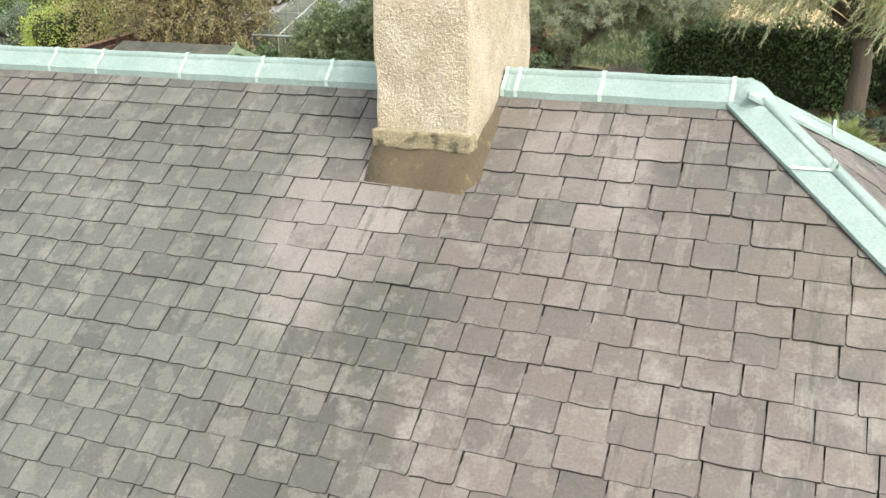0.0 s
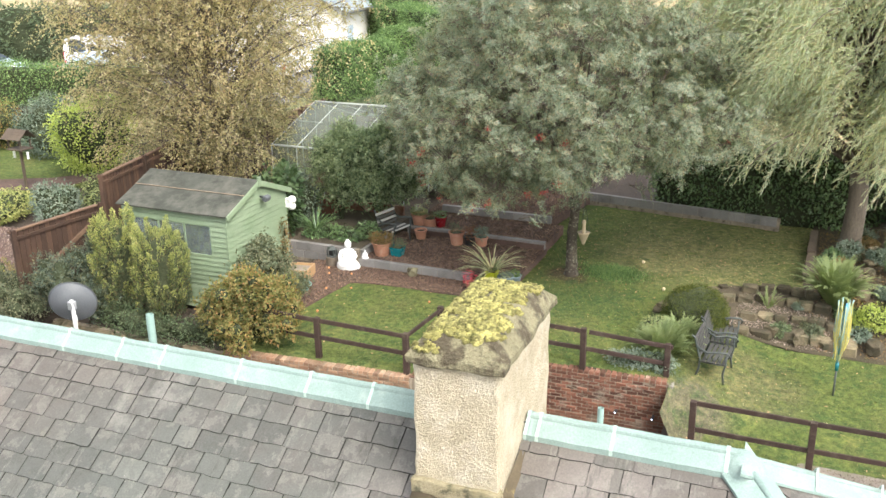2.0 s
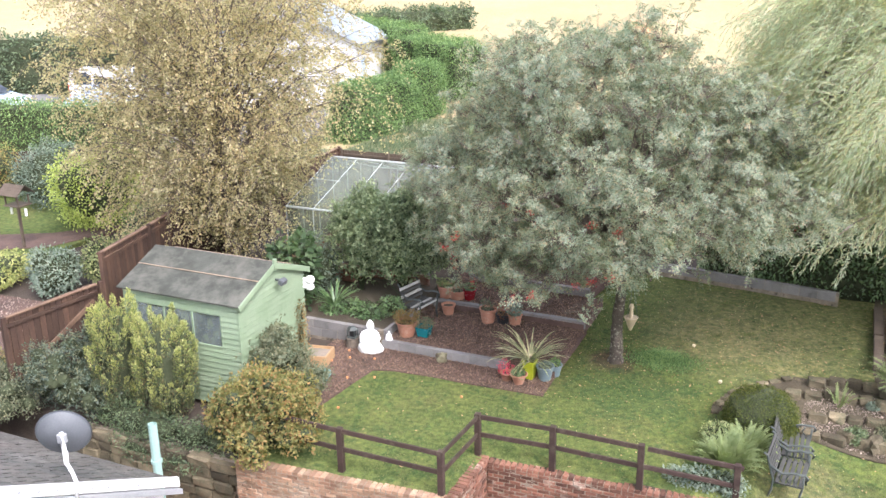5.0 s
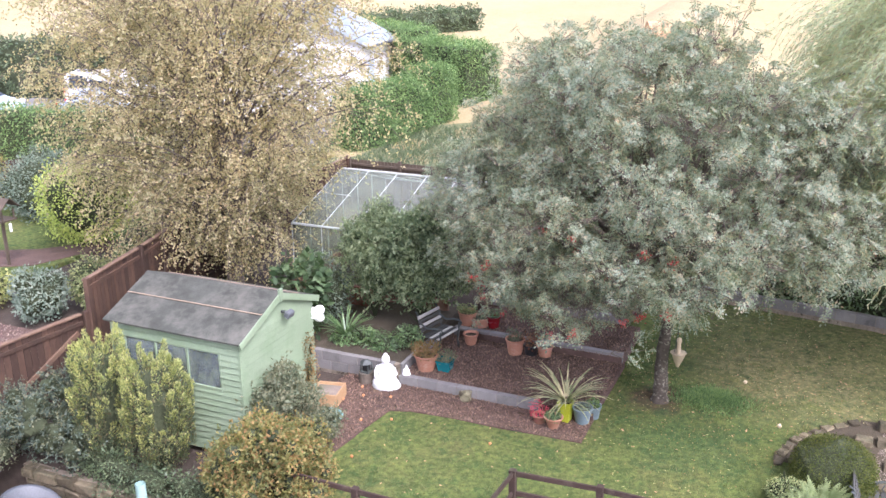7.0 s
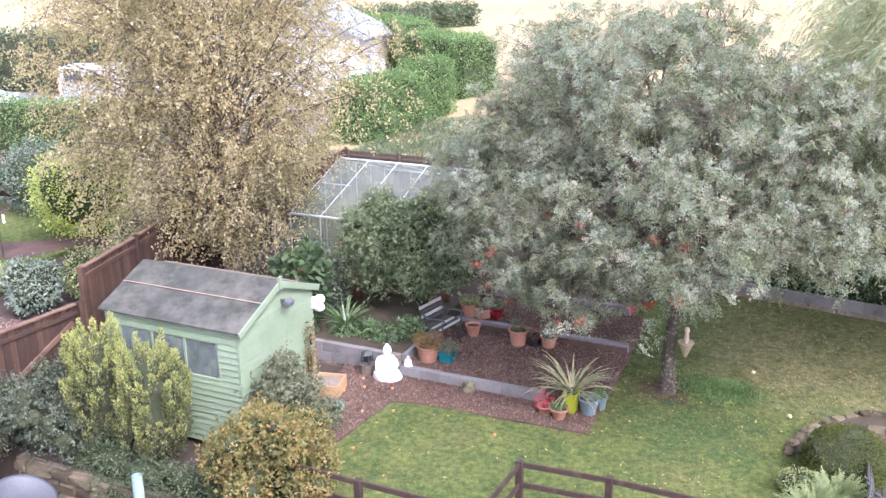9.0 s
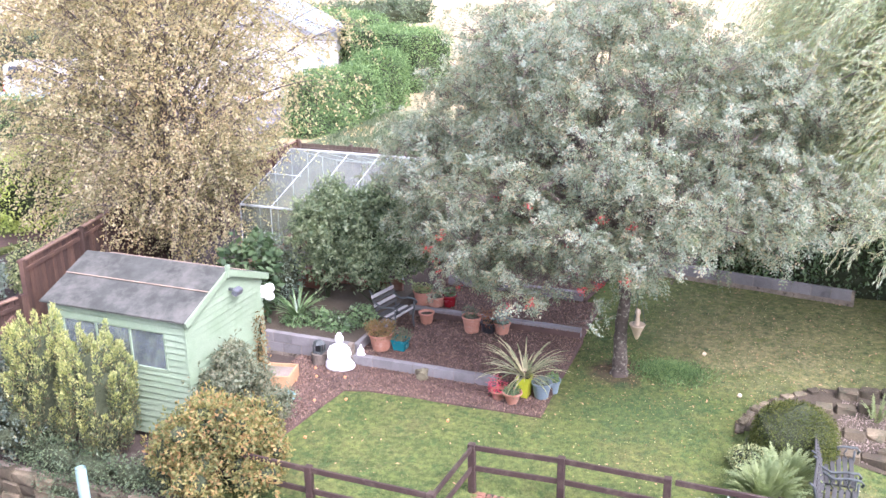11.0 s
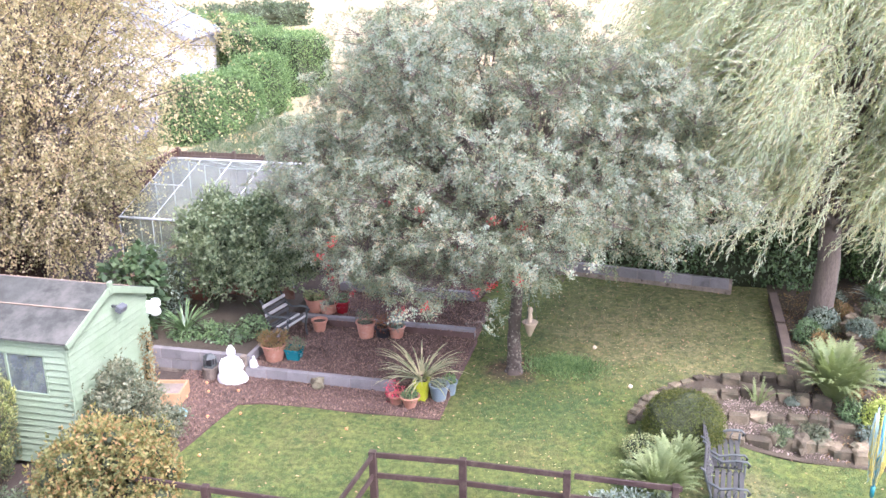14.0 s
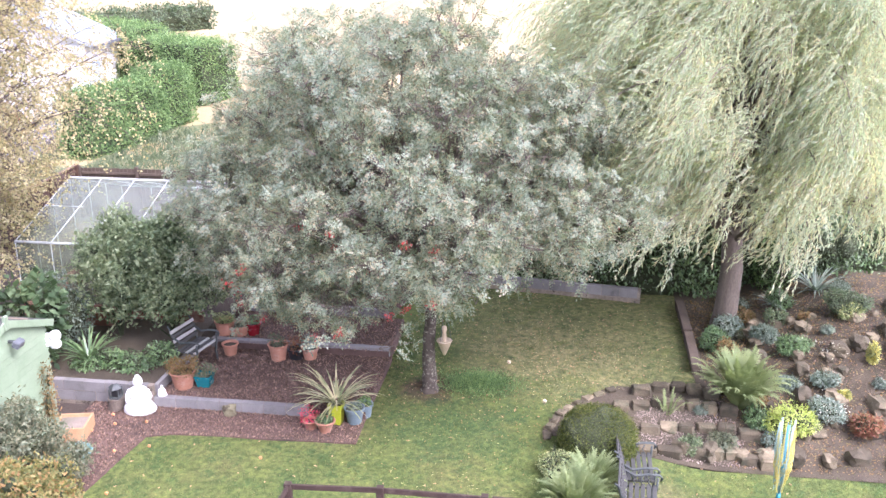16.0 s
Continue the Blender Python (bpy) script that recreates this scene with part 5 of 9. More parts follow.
for v0, v1, dz0, dz1, uu in ((GV + 0.05, 0.9, 0.06, -0.12, -9.22), ):
    z0, z1 = GE, GE + (GV - 0.9) * GS
    q = [bm.verts.new(p) for p in ((uu, v0, z0 + dz0), (uu, v1, z1 + dz0), (uu, v1, z1 + dz1), (uu, v0, z0 + dz1), (uu - 0.05, v0, z0 + dz0), (uu - 0.05, v1, z1 + dz0), (uu - 0.05, v1, z1 + dz1), (uu - 0.05, v0, z0 + dz1))]
    for f in ((0, 1, 2, 3), (4, 7, 6, 5), (0, 4, 5, 1), (3, 2, 6, 7), (0, 3, 7, 4), (1, 5, 6, 2)):
        bm.faces.new([q[i] for i in f])
part("bargeboard", bm, M["white_paint"], wing, "white painted bargeboard", m=wl)
for i in range(13):
    bm = B()
    lathe(bm, [(0.022, 0), (0.018, 0.012), (0, 0.016)], 8)
    vv_ = GV - 0.25 - i * 0.3
    part("bolt", bm, M["grey_metal"], wing, m=wl @ Matrix.Translation((-9.22, vv_, GE + (GV - vv_) * GS - 0.03)) @ pose(0, 0, 0, 0, 90, 0))
bm = B()
q = [bm.verts.new(p) for p in ((-9.16, GV + 0.04, GE - 0.14), (-9.16, 0.9, GE + 5.6 * GS - 0.14), (-9.16, 0.9, GE + 5.6 * GS - 0.24), (-9.16, GV + 0.04, GE - 0.24), (-9.26, GV + 0.04, GE - 0.14), (-9.26, 0.9, GE + 5.6 * GS - 0.14), (-9.26, 0.9, GE + 5.6 * GS - 0.24), (-9.26, GV + 0.04, GE - 0.24))]
for f in ((0, 1, 2, 3), (4, 7, 6, 5), (0, 4, 5, 1), (3, 2, 6, 7), (0, 3, 7, 4), (1, 5, 6, 2)):
    bm.faces.new([q[i] for i in f])
part("soffit_board", bm, M["grey_metal"], wing, "grey soffit strip", m=wl)
# dish on a cranked pole fixed to the gable
dish = thing("satellite_dish", "dark grey satellite dish on a cranked white pole", "satellite dish", -9.2, 4.45, 1.39)
bm = B()
prof = [(0.0, 0.0)] + [(r_, 0.16 * r_ * r_ / 0.11 * 0.6) for r_ in np.linspace(0.04, 0.36, 7)] + [(0.375, 0.125), (0.36, 0.1)]
lathe(bm, prof, 28, sy=0.86)
reflector = part("reflector", bm, M["dish_grey"], dish, smooth=True, m=Matrix.Translation((-0.16, 0.06, 0.90)) @ pose(0, 0, 0, 0, 0, 42) @ pose(0, 0, 0, -88, 0, 0) @ pose(0, 0, 0, 0, 0, 32) @ Matrix.Diagonal((1.04, 1.04, 1.04, 1)))
bm = B()
tube(bm, [(0.02, -0.03, 0.0), (0.05, -0.02, 0.25), (-0.04, 0.0, 0.42), (-0.12, 0.0, 0.52), (-0.12, 0.0, 1.0)], 0.028, 10)
part("pole", bm, M["white_paint"], dish, smooth=True)
bm = B()
tube(bm, [(-0.10, -0.03, 0.95), (-0.04, -0.08, 1.0), (0.0, -0.07, 0.85), (-0.05, -0.05, 0.6), (-0.03, -0.04, 0.42)], 0.012, 6)
tube(bm, [(-0.12, -0.03, 0.8), (-0.02, -0.09, 0.9), (0.02, -0.07, 0.75), (-0.03, -0.05, 0.5)], 0.012, 6)
part("cable", bm, M["white_paint"], dish, "white cable loops")
bm = B()
tube(bm, [(-0.14, 0.05, 0.62), (-0.4, 0.32, 0.55), (-0.52, 0.44, 0.7)], 0.015, 6)
box(bm, -0.58, -0.48, 0.4, 0.5, 0.68, 0.78, 0.015)
part("feed_arm", bm, M["grey_metal"], dish)
bm = B()
box(bm, -0.175, -0.065, -0.05, 0.05, 0.84, 0.98, 0.01)
part("bracket", bm, M["grey_metal"], dish)

# ---- foliage builders ----
def to_plot(x, y):
    dx, dy = x - HX, y - HY
    return dx * CU + dy * SU, -dx * SU + dy * CU


def foliage(rng, lumps, n, length, width, style="leaf", shell=0.4, droop=0.3, spread=0.8, keep_out=0.8):
    """Corner points of the leaves that clothe the lumps."""
    p, d = lump_points(rng, lumps, n, shell, keep_out)
    n = len(p)
    out = unit(d + rng.normal(size=(n, 3)) * spread - np.array([0, 0, droop]))
    nrm = unit(np.array([0, 0, 1.0]) + d * 0.6 + rng.normal(size=(n, 3)) * 0.5)
    ln = length * rng.uniform(0.6, 1.3, n)
    if style == "leaf":
        return leaf_quads(p, out, nrm, ln, width * rng.uniform(0.7, 1.2, n))
    if style == "tuft":                        # small rosettes of leaves at shoot ends
        k = 7
        p, d = np.repeat(p[::k], k, 0), np.repeat(d[::k], k, 0)
        n = len(p)
        ax = unit(d + np.array([0, 0, 0.5]) + np.repeat(rng.normal(size=(n // k, 3)) * 0.5, k, 0))
        out = unit(ax * 0.5 + rand_dirs(rng, n))
        nrm = unit(ax + rng.normal(size=(n, 3)) * 0.35)
        return leaf_quads(p + rng.normal(size=(n, 3)) * length * 0.35 + ax * rng.uniform(-0.05, 0.08, (n, 1)), out, nrm, length * rng.uniform(0.6, 1.3, n), width * rng.uniform(0.7, 1.2, n))
    if style == "spray":                       # flat upright sprays of scale leaves
        out = unit(out * 0.5 + np.array([0, 0, 1.0]) + d * 0.5)
        a = leaf_quads(p, out, rand_dirs(rng, n), ln, width)
        side = unit(np.cross(out, rand_dirs(rng, n)))
        b = leaf_quads(p + out * ln[:, None] * 0.25, unit(out + side * 0.7), rand_dirs(rng, n), ln * 0.7, width * 0.8)
        c = leaf_quads(p + out * ln[:, None] * 0.25, unit(out - side * 0.7), rand_dirs(rng, n), ln * 0.7, width * 0.8)
        return np.concatenate([a, b, c])
    raise ValueError(style)


def limbs(bm, base, r0, targets, rng, seg=7, reach=0.45):
    """Bent tapering limbs from base to the targets."""
    base = Vector(base)
    for t in targets:
        t = Vector(t)
        mid1 = base.lerp(t, 0.35) + Vector(rng.normal(0, 0.12, 3)) + Vector((0, 0, 0.25))
        mid2 = base.lerp(t, 0.7) + Vector(rng.normal(0, 0.15, 3)) + Vector((0, 0, 0.15))
        tube(bm, [base, mid1, mid2, t], [r0, r0 * 0.65, r0 * 0.4, r0 * 0.12], seg)
        for _ in range(3):
            a = mid1.lerp(t, rng.uniform(0.1, 0.8))
            b = a + (Vector(rng.normal(0, 1, 3)) + Vector((0, 0, 0.78))) * reach
            tube(bm, [a, a.lerp(b, 0.5) + Vector(rng.normal(0, 0.05, 3)), b], [r0 * 0.28, r0 * 0.2, r0 * 0.06], 5)


def bush(name, label, u, v, z, lumps, n, length, width, mat, style="leaf", core=0.7, seed=1, category="shrub", group="", inner="inner", **kw):
    """A shrub: stems, an inner mass coloured dark for the shade inside, and a skin of leaves."""
    t = thing(name, label, category, u, v, z, 0, group)
    r = np.random.default_rng(seed)
    bm = B()
    reach = 0.3 * min(a[3] for a in lumps)
    limbs(bm, (0, 0, 0), 0.03 * min(1.0, reach / 0.12), [(a[0], a[1], a[2]) for a in lumps], r, 5, reach)
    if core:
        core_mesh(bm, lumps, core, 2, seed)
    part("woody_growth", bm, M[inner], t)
    part("leaves", quad_mesh("leaves", foliage(r, lumps, n, length, width, style, **kw)), M[mat], t)
    return t


def dome(n, rad, h, seed, squash=1.0):
    """Lumps for a rounded shrub standing on the ground."""
    g = np.random.default_rng(seed)
    out = [(0, 0, h * 0.5, rad * 0.75, rad * 0.75 * squash, h * 0.5)]
    for i in range(n):
        a = g.uniform(0, 6.28)
        q = rad * g.uniform(0.3, 0.6)
        hz = h * g.uniform(0.3, 0.78)
        s = g.uniform(0.32, 0.5)
        out.append((q * math.cos(a), q * math.sin(a) * squash, hz, rad * s, rad * s * squash, min(h * s * 0.9, hz)))
    return out


def ragged(n, rad, h, seed):
    """Lumps for a loose shrub with shoots standing out of its mass."""
    g = np.random.default_rng(seed)
    out = [(0, 0, h * 0.42, rad * 0.62, rad * 0.62, h * 0.42)]
    for i in range(n):
        a, e = i * 2.39996 + g.normal(0, 0.3), g.uniform(0.05, 1.35)
        k = g.uniform(0.55, 1.02)
        s = g.uniform(0.14, 0.27) * rad
        out.append((rad * k * math.cos(e) * math.cos(a), rad * k * math.cos(e) * math.sin(a), max(s, 0.12 * h + h * 0.88 * k * math.sin(e)), s, s, s * g.uniform(0.8, 1.4)))
    return out


# ---- tree builders ----
def bent(a, b, c, n):
    """n points on a smooth bow from a over b to c: (n, 3)."""
    t = np.linspace(0, 1, n)[:, None]
    return (1 - t) ** 2 * np.array(a) + 2 * t * (1 - t) * np.array(b) + t * t * np.array(c)


def twig_strips(a, b, w):
    """Thin crossed blades from a to b, standing in for twigs too fine for tubes."""
    d = unit(b - a)
    s1 = unit(np.cross(d, np.array([0.3, 0.5, 0.8]))) * w
    s2 = np.cross(d, s1)
    return np.concatenate([np.stack([a - q, a + q, b + q * 0.4, b - q * 0.4], 1).reshape(-1, 3) for q in (s1, s2)])


def pinnate_tufts(rng, p, d, leaves, length, pairs=5, droop=0.3):
    """Rosettes of feathered leaves at the shoot tips p, which point along d."""
    n = len(p) * leaves
    ax = unit(np.repeat(d, leaves, 0) + rng.normal(size=(n, 3)) * 0.12)
    turn = np.tile(np.arange(leaves) * 2.4, len(p)) + np.repeat(rng.uniform(0, 6.28, len(p)), leaves)
    e1 = unit(np.cross(ax, np.array([0.37, 0.81, 0.45])))
    e2 = np.cross(ax, e1)
    side = e1 * np.cos(turn)[:, None] + e2 * np.sin(turn)[:, None]
    out = unit(side + ax * rng.uniform(0.15, 0.75, (n, 1)))
    nrm = unit(ax - out * (ax * out).sum(1, keepdims=True) + rng.normal(size=(n, 3)) * 0.12)
    ln = length * rng.uniform(0.7, 1.2, n)
    p = np.repeat(p, leaves, 0) + ax * rng.uniform(-0.05, 0.03, (n, 1))
    s = unit(np.cross(out, nrm))
    sag = np.array([0, 0, -droop])
    bits = []
    for k in range(pairs):
        f = 0.24 + 0.72 * k / pairs
        base = p + out * (ln * f)[:, None] + sag * (ln * f * f)[:, None]
        along = unit(out + sag * 1.6 * f)
        size = ln * (0.40 - 0.16 * abs(f - 0.5))
        for sg in (-1, 1):
            bits.append(leaf_quads(base, unit(along * 0.5 + sg * s + sag * 0.3), nrm, size, size * 0.50))
    bits.append(leaf_quads(p + out * (ln * 0.95)[:, None] + sag * ln[:, None] * 0.9, unit(out + sag * 1.6), nrm, ln * 0.36, ln * 0.17))
    return np.concatenate(bits)


# ---- rowan tree on the lawn ----
rowan = thing("rowan_tree", "spreading rowan tree with grey-green leaves and red berries", "tree", -3.91, 14.96, -0.08)
r = np.random.default_rng(21)
bm = B()
tube(bm, [(0, 0, -0.1), (0.0, 0.0, 0.1), (-0.02, 0.02, 0.8), (0.03, 0, 1.6), (0.0, 0.05, 2.4), (-0.15, 0.05, 3.4)], [0.24, 0.15, 0.128, 0.12, 0.112, 0.09], 14)
bmesh.ops.subdivide_edges(bm, edges=[e for e in bm.edges if abs(e.verts[0].co.z - e.verts[1].co.z) > 0.1], cuts=7)
for q in bm.verts:
    q.co += Vector((noise.noise(q.co * 6), noise.noise(q.co * 6 + Vector((5, 0, 0))), 0)) * 0.03
part("trunk", bm, M["rowan_bark"], rowan, "mottled grey-brown trunk", smooth=True)
lum = [(-0.4, 0, 4.4, 2.9, 2.6, 2.0)]
for i in range(60):
    th = i * 2.39996
    cz = 1 - 2 * (i + 0.5) / 60
    ring = math.sqrt(1 - cz * cz) ** (1.0 if cz > 0 else 0.55)
    k = r.uniform(0.80, 1.0)
    zz = 4.35 + cz * 2.8 * k
    flare = 1.0 if cz > -0.2 else 1.12
    s = r.uniform(0.75, 1.15)
    lum.append((-0.4 + math.cos(th) * ring * 3.6 * k * flare, math.sin(th) * ring * 3.05 * k * flare, max(zz, (3.1 if math.sin(th) < 0.3 else 2.65) + 0.95 * max(math.cos(th), -0.4)), s, s, s * 0.66))
bm = B()
limbs(bm, (-0.05, 0.03, 2.2), 0.085, [(a[0] * 0.9, a[1] * 0.9, a[2] - 0.1) for a in lum[1:]], r, 6)
part("limb", bm, M["bark"], rowan)
# shoots in clumps, a rosette of feathered leaves at the end of each
cp, cd = lump_points(r, lum, 2500, 0.8, 0.5)
cd = unit(cd + np.array([0, 0, 0.35]) + r.normal(size=cd.shape) * 0.35)
per = 4
tp = np.repeat(cp, per, 0) + r.normal(size=(len(cp) * per, 3)) * np.array([0.17, 0.17, 0.13])
td = unit(np.repeat(cd, per, 0) + r.normal(size=tp.shape) * 0.45)
part("crown", quad_mesh("crown", pinnate_tufts(r, tp, td, 6, 0.148, 3)), M["rowan"], rowan, "grey-green feathery leaves")
tagged(part("twig_mass", quad_mesh("twig_mass", twig_strips(np.repeat(cp - cd * 0.45, per, 0), tp, 0.006)), M["bark"], rowan, "thin grey-brown twigs"), kind="stuff")
pts, dd = lump_points(r, lum[1:], 260, 0.1)
bm = B()
for p in pts:
    if p[2] > 4.2 or r.random() < 0.62 - 0.3 * (p[0] > 0.4):
        continue
    for k in range(14):
        q = bmesh.ops.create_icosphere(bm, subdivisions=1, radius=0.013)
        bmesh.ops.translate(bm, verts=q["verts"], vec=Vector(p) + Vector(r.normal(0, 0.045, 3)))
tagged(part("berry_mass", bm, M["berry"], rowan, "red berry clusters"), kind="stuff")

# ---- birch behind the shed ----
birch = thing("birch_tree", "tall birch tree with thinning yellow-brown autumn leaves", "tree", -15.0, 16.0, 0.0)
r = np.random.default_rng(31)
bm = B()
STEMS = (((0.25, -0.1), (0.75, -0.2, 4.9)), ((-0.1, 0.15), (-1.0, 0.2, 6.6)), ((0.0, -0.2), (0.1, -0.1, 8.6)))
for off, top in STEMS:
    tube(bm, [(off[0], off[1], -0.1), (off[0] * 1.1, off[1], 1.2), (top[0] * 0.7, top[1] * 0.7, top[2] * 0.55), top], [0.085, 0.07, 0.045, 0.012], 9)
part("trunk", bm, M["birch_bark"], birch, "slender pale trunks", smooth=True)
bm = B()
roots, ways, tw_a, tw_b = [], [], [], []
for i in range(150):
    f = (i + 0.5) / 150
    th = i * 2.39996
    zz = 1.9 + f * 8.2
    rad = 2.3 + 2.5 * min(1.0, max(0.0, (zz - 1.6) / 4.2)) - 1.7 * max(0.0, (zz - 7.6) / 2.2) ** 2
    k = r.uniform(0.45, 1.0) ** 0.7 * r.choice((0.85, 1.0, 1.08))
    tip = np.array([-0.55 + math.cos(th) * rad * k, math.sin(th) * rad * 0.85 * k, zz])
    if zz < 3.2 and tip[0] > 1.6:
        continue
    off, top = STEMS[i % 3]
    h0 = min(max(0.9, zz * 0.6 - 0.3), top[2] * 0.95)
    g = h0 / top[2]
    start = np.array([off[0] + (top[0] - off[0]) * g * 0.8, off[1] + (top[1] - off[1]) * g * 0.8, h0])
    mid = start * 0.45 + tip * 0.55 + np.array([0, 0, 0.45 + 0.2 * k])
    way = bent(start, mid, tip + np.array([0, 0, -0.25]), 9)
    tube(bm, way.tolist(), (np.linspace(0.030, 0.006, 9) * (1.35 - 0.6 * f)).tolist(), 5)
    # side shoots, drooping
    for j in range(17):
        a = way[2 + (j * 6) // 16] + r.normal(0, 0.04, 3)
        d = unit(way[min(8, 3 + (j * 6) // 16)] - way[1 + (j * 6) // 16] + r.normal(0, 0.8, 3) * np.array([1, 1, 0.6]))
        b = a + d * r.uniform(0.45, 1.15)
        c = b + unit(d + np.array([0, 0, -0.9])) * r.uniform(0.2, 0.5)
        tw_a += [a, b]
        tw_b += [b, c]
        for q in (a * 0.55 + b * 0.45, a * 0.2 + b * 0.8, b, b * 0.5 + c * 0.5, c):
            roots.append(q)
            ways.append(d)
part("limb", bm, M["bark"], birch)
roots, ways = np.array(roots), np.array(ways)
# hanging sprays, some of them bare
keep = r.random(len(roots)) < 0.86
roots, ways = roots[keep], ways[keep]
p = roots + r.normal(size=roots.shape) * 0.09
d = unit(ways + r.normal(size=p.shape) * 0.6 + np.array([-0.15, 0, -0.35]))
lv = []
for k in range(13):
    q = p + d * (0.03 + 0.032 * k) + np.array([0, 0, -0.010]) * k * k * 0.16 + r.normal(size=p.shape) * 0.028
    lv.append(leaf_quads(q, unit(d * 0.4 + r.normal(size=p.shape) * 0.8 + np.array([0, 0, -0.45])), rand_dirs(r, len(p)) + np.array([0, 0, 0.5]), 0.062 * r.uniform(0.7, 1.3, len(p)), 0.050 * r.uniform(0.8, 1.2, len(p))))
tw_a, tw_b = np.array(tw_a), np.array(tw_b)
tagged(part("twig_mass", quad_mesh("twig_mass", np.concatenate([twig_strips(tw_a, tw_b, 0.008), twig_strips(p, p + d * 0.4, 0.003)])), M["bark"], birch, "thin brown hanging twigs"), kind="stuff")
part("crown", quad_mesh("crown", np.concatenate(lv)), M["birch"], birch, "small yellow-brown leaves")

# ---- weeping willow ----
willow = thing("willow_tree", "large weeping willow with hanging pale green strands", "tree", 2.35, 18.74, 0.25)
r = np.random.default_rng(41)
bm = B()
tube(bm, [(0, 0, -0.15), (0, 0, 0.15), (0.03, 0, 1.2), (-0.05, 0.05, 2.4), (0, 0.1, 4.2), (-0.1, 0.1, 6.2)], [0.36, 0.27, 0.235, 0.22, 0.15, 0.07], 14)
for q in bm.verts:
    q.co += Vector((noise.noise(q.co * 4), noise.noise(q.co * 4 + Vector((5, 0, 0))), 0)) * 0.035
part("trunk", bm, M["bark"], willow, "grey furrowed trunk", smooth=True)
WIND = np.array([-0.62, -0.08, 0.0])
bm = B()
roots, ways = [], []
for i in range(110):
    f = (i + 0.5) / 110
    th = i * 2.39996 + r.normal(0, 0.15)
    ring = math.sqrt(1 - (f * 0.94) ** 2)
    k = r.uniform(0.62, 1.0)
    face = np.array([math.cos(th), math.sin(th), 0.0])
    b0 = np.array([0, 0.05, 1.7 + 3.6 * f])
    high = np.array([0, 0, 3.1 + 5.9 * f]) + face * ring * (3.1 + 0.7 * max(0.0, -face[0])) * k
    tip = high + face * r.uniform(0.9, 1.7) + WIND * r.uniform(0.5, 1.3) + np.array([0, 0, -r.uniform(0.5, 1.3)])
    way = bent(b0, high + np.array([0, 0, 0.9]), tip, 12)
    tube(bm, way.tolist(), np.linspace(0.062 - 0.03 * f, 0.006, 12).tolist(), 6)
    n_ = 15 + int(8 * k)
    for j in range(n_):
        g = 0.34 + 0.66 * (j + r.random()) / n_
        x = g * 11
        e = min(int(x), 10)
        roots.append(way[e] + (way[e + 1] - way[e]) * (x - e) + r.normal(0, 0.10, 3))
        ways.append(unit(unit(way[e + 1] - way[e]) * 0.7 + face * r.uniform(0, 0.6) + WIND * 0.7 + r.normal(0, 0.7, 3) * np.array([1, 1, 0.5]) + np.array([0, 0, 0.35])))
part("limb", bm, M["bark"], willow)
roots, ways = np.array(roots), np.array(ways)
nt_ = len(roots)
# tresses: strands that leave the bough together and fall downwind side by side
per = 6
fall = np.repeat(r.uniform(0.09, 0.22, nt_), per)
long_ = np.repeat(r.integers(12, 26, nt_), per) * r.uniform(0.6, 1.1, nt_ * per)
lowest = np.repeat(r.uniform(2.2, 3.5, nt_), per)
p = np.repeat(roots, per, 0) + r.normal(size=(nt_ * per, 3)) * 0.17
d = unit(np.repeat(ways, per, 0) + r.normal(size=p.shape) * 0.3)
sw = np.repeat(r.normal(size=(nt_, 3)) * 0.03, per, 0)
lv, tw = [], []
for k in range(30):
    live = (k < long_) & (p[:, 2] > lowest)
    d = unit(d + WIND * 0.10 + sw + np.stack([0 * fall, 0 * fall, -fall], -1) + r.normal(size=p.shape) * 0.035)
    q = p + d * 0.062
    if k % 3 == 0:
        last = p
    if k % 3 == 2:
        tw.append(np.stack([last[live], q[live]], 1))
    n_ = int(live.sum())
    for sg in (-1, 1):
        lv.append(leaf_quads(p[live], unit(d[live] + r.normal(size=(n_, 3)) * 0.33), rand_dirs(r, n_), r.uniform(0.08, 0.14, n_), 0.021))
    p = np.where(live[:, None], q, p)
part("crown", quad_mesh("crown", np.concatenate(lv)), M["willow"], willow, "hanging strands of narrow leaves")
tw = np.concatenate(tw)
tagged(part("twig_mass", quad_mesh("twig_mass", twig_strips(tw[::2, 0], tw[::2, 1], 0.0045)), M["old_wood"], willow, "thin yellow-brown twigs"), kind="stuff")

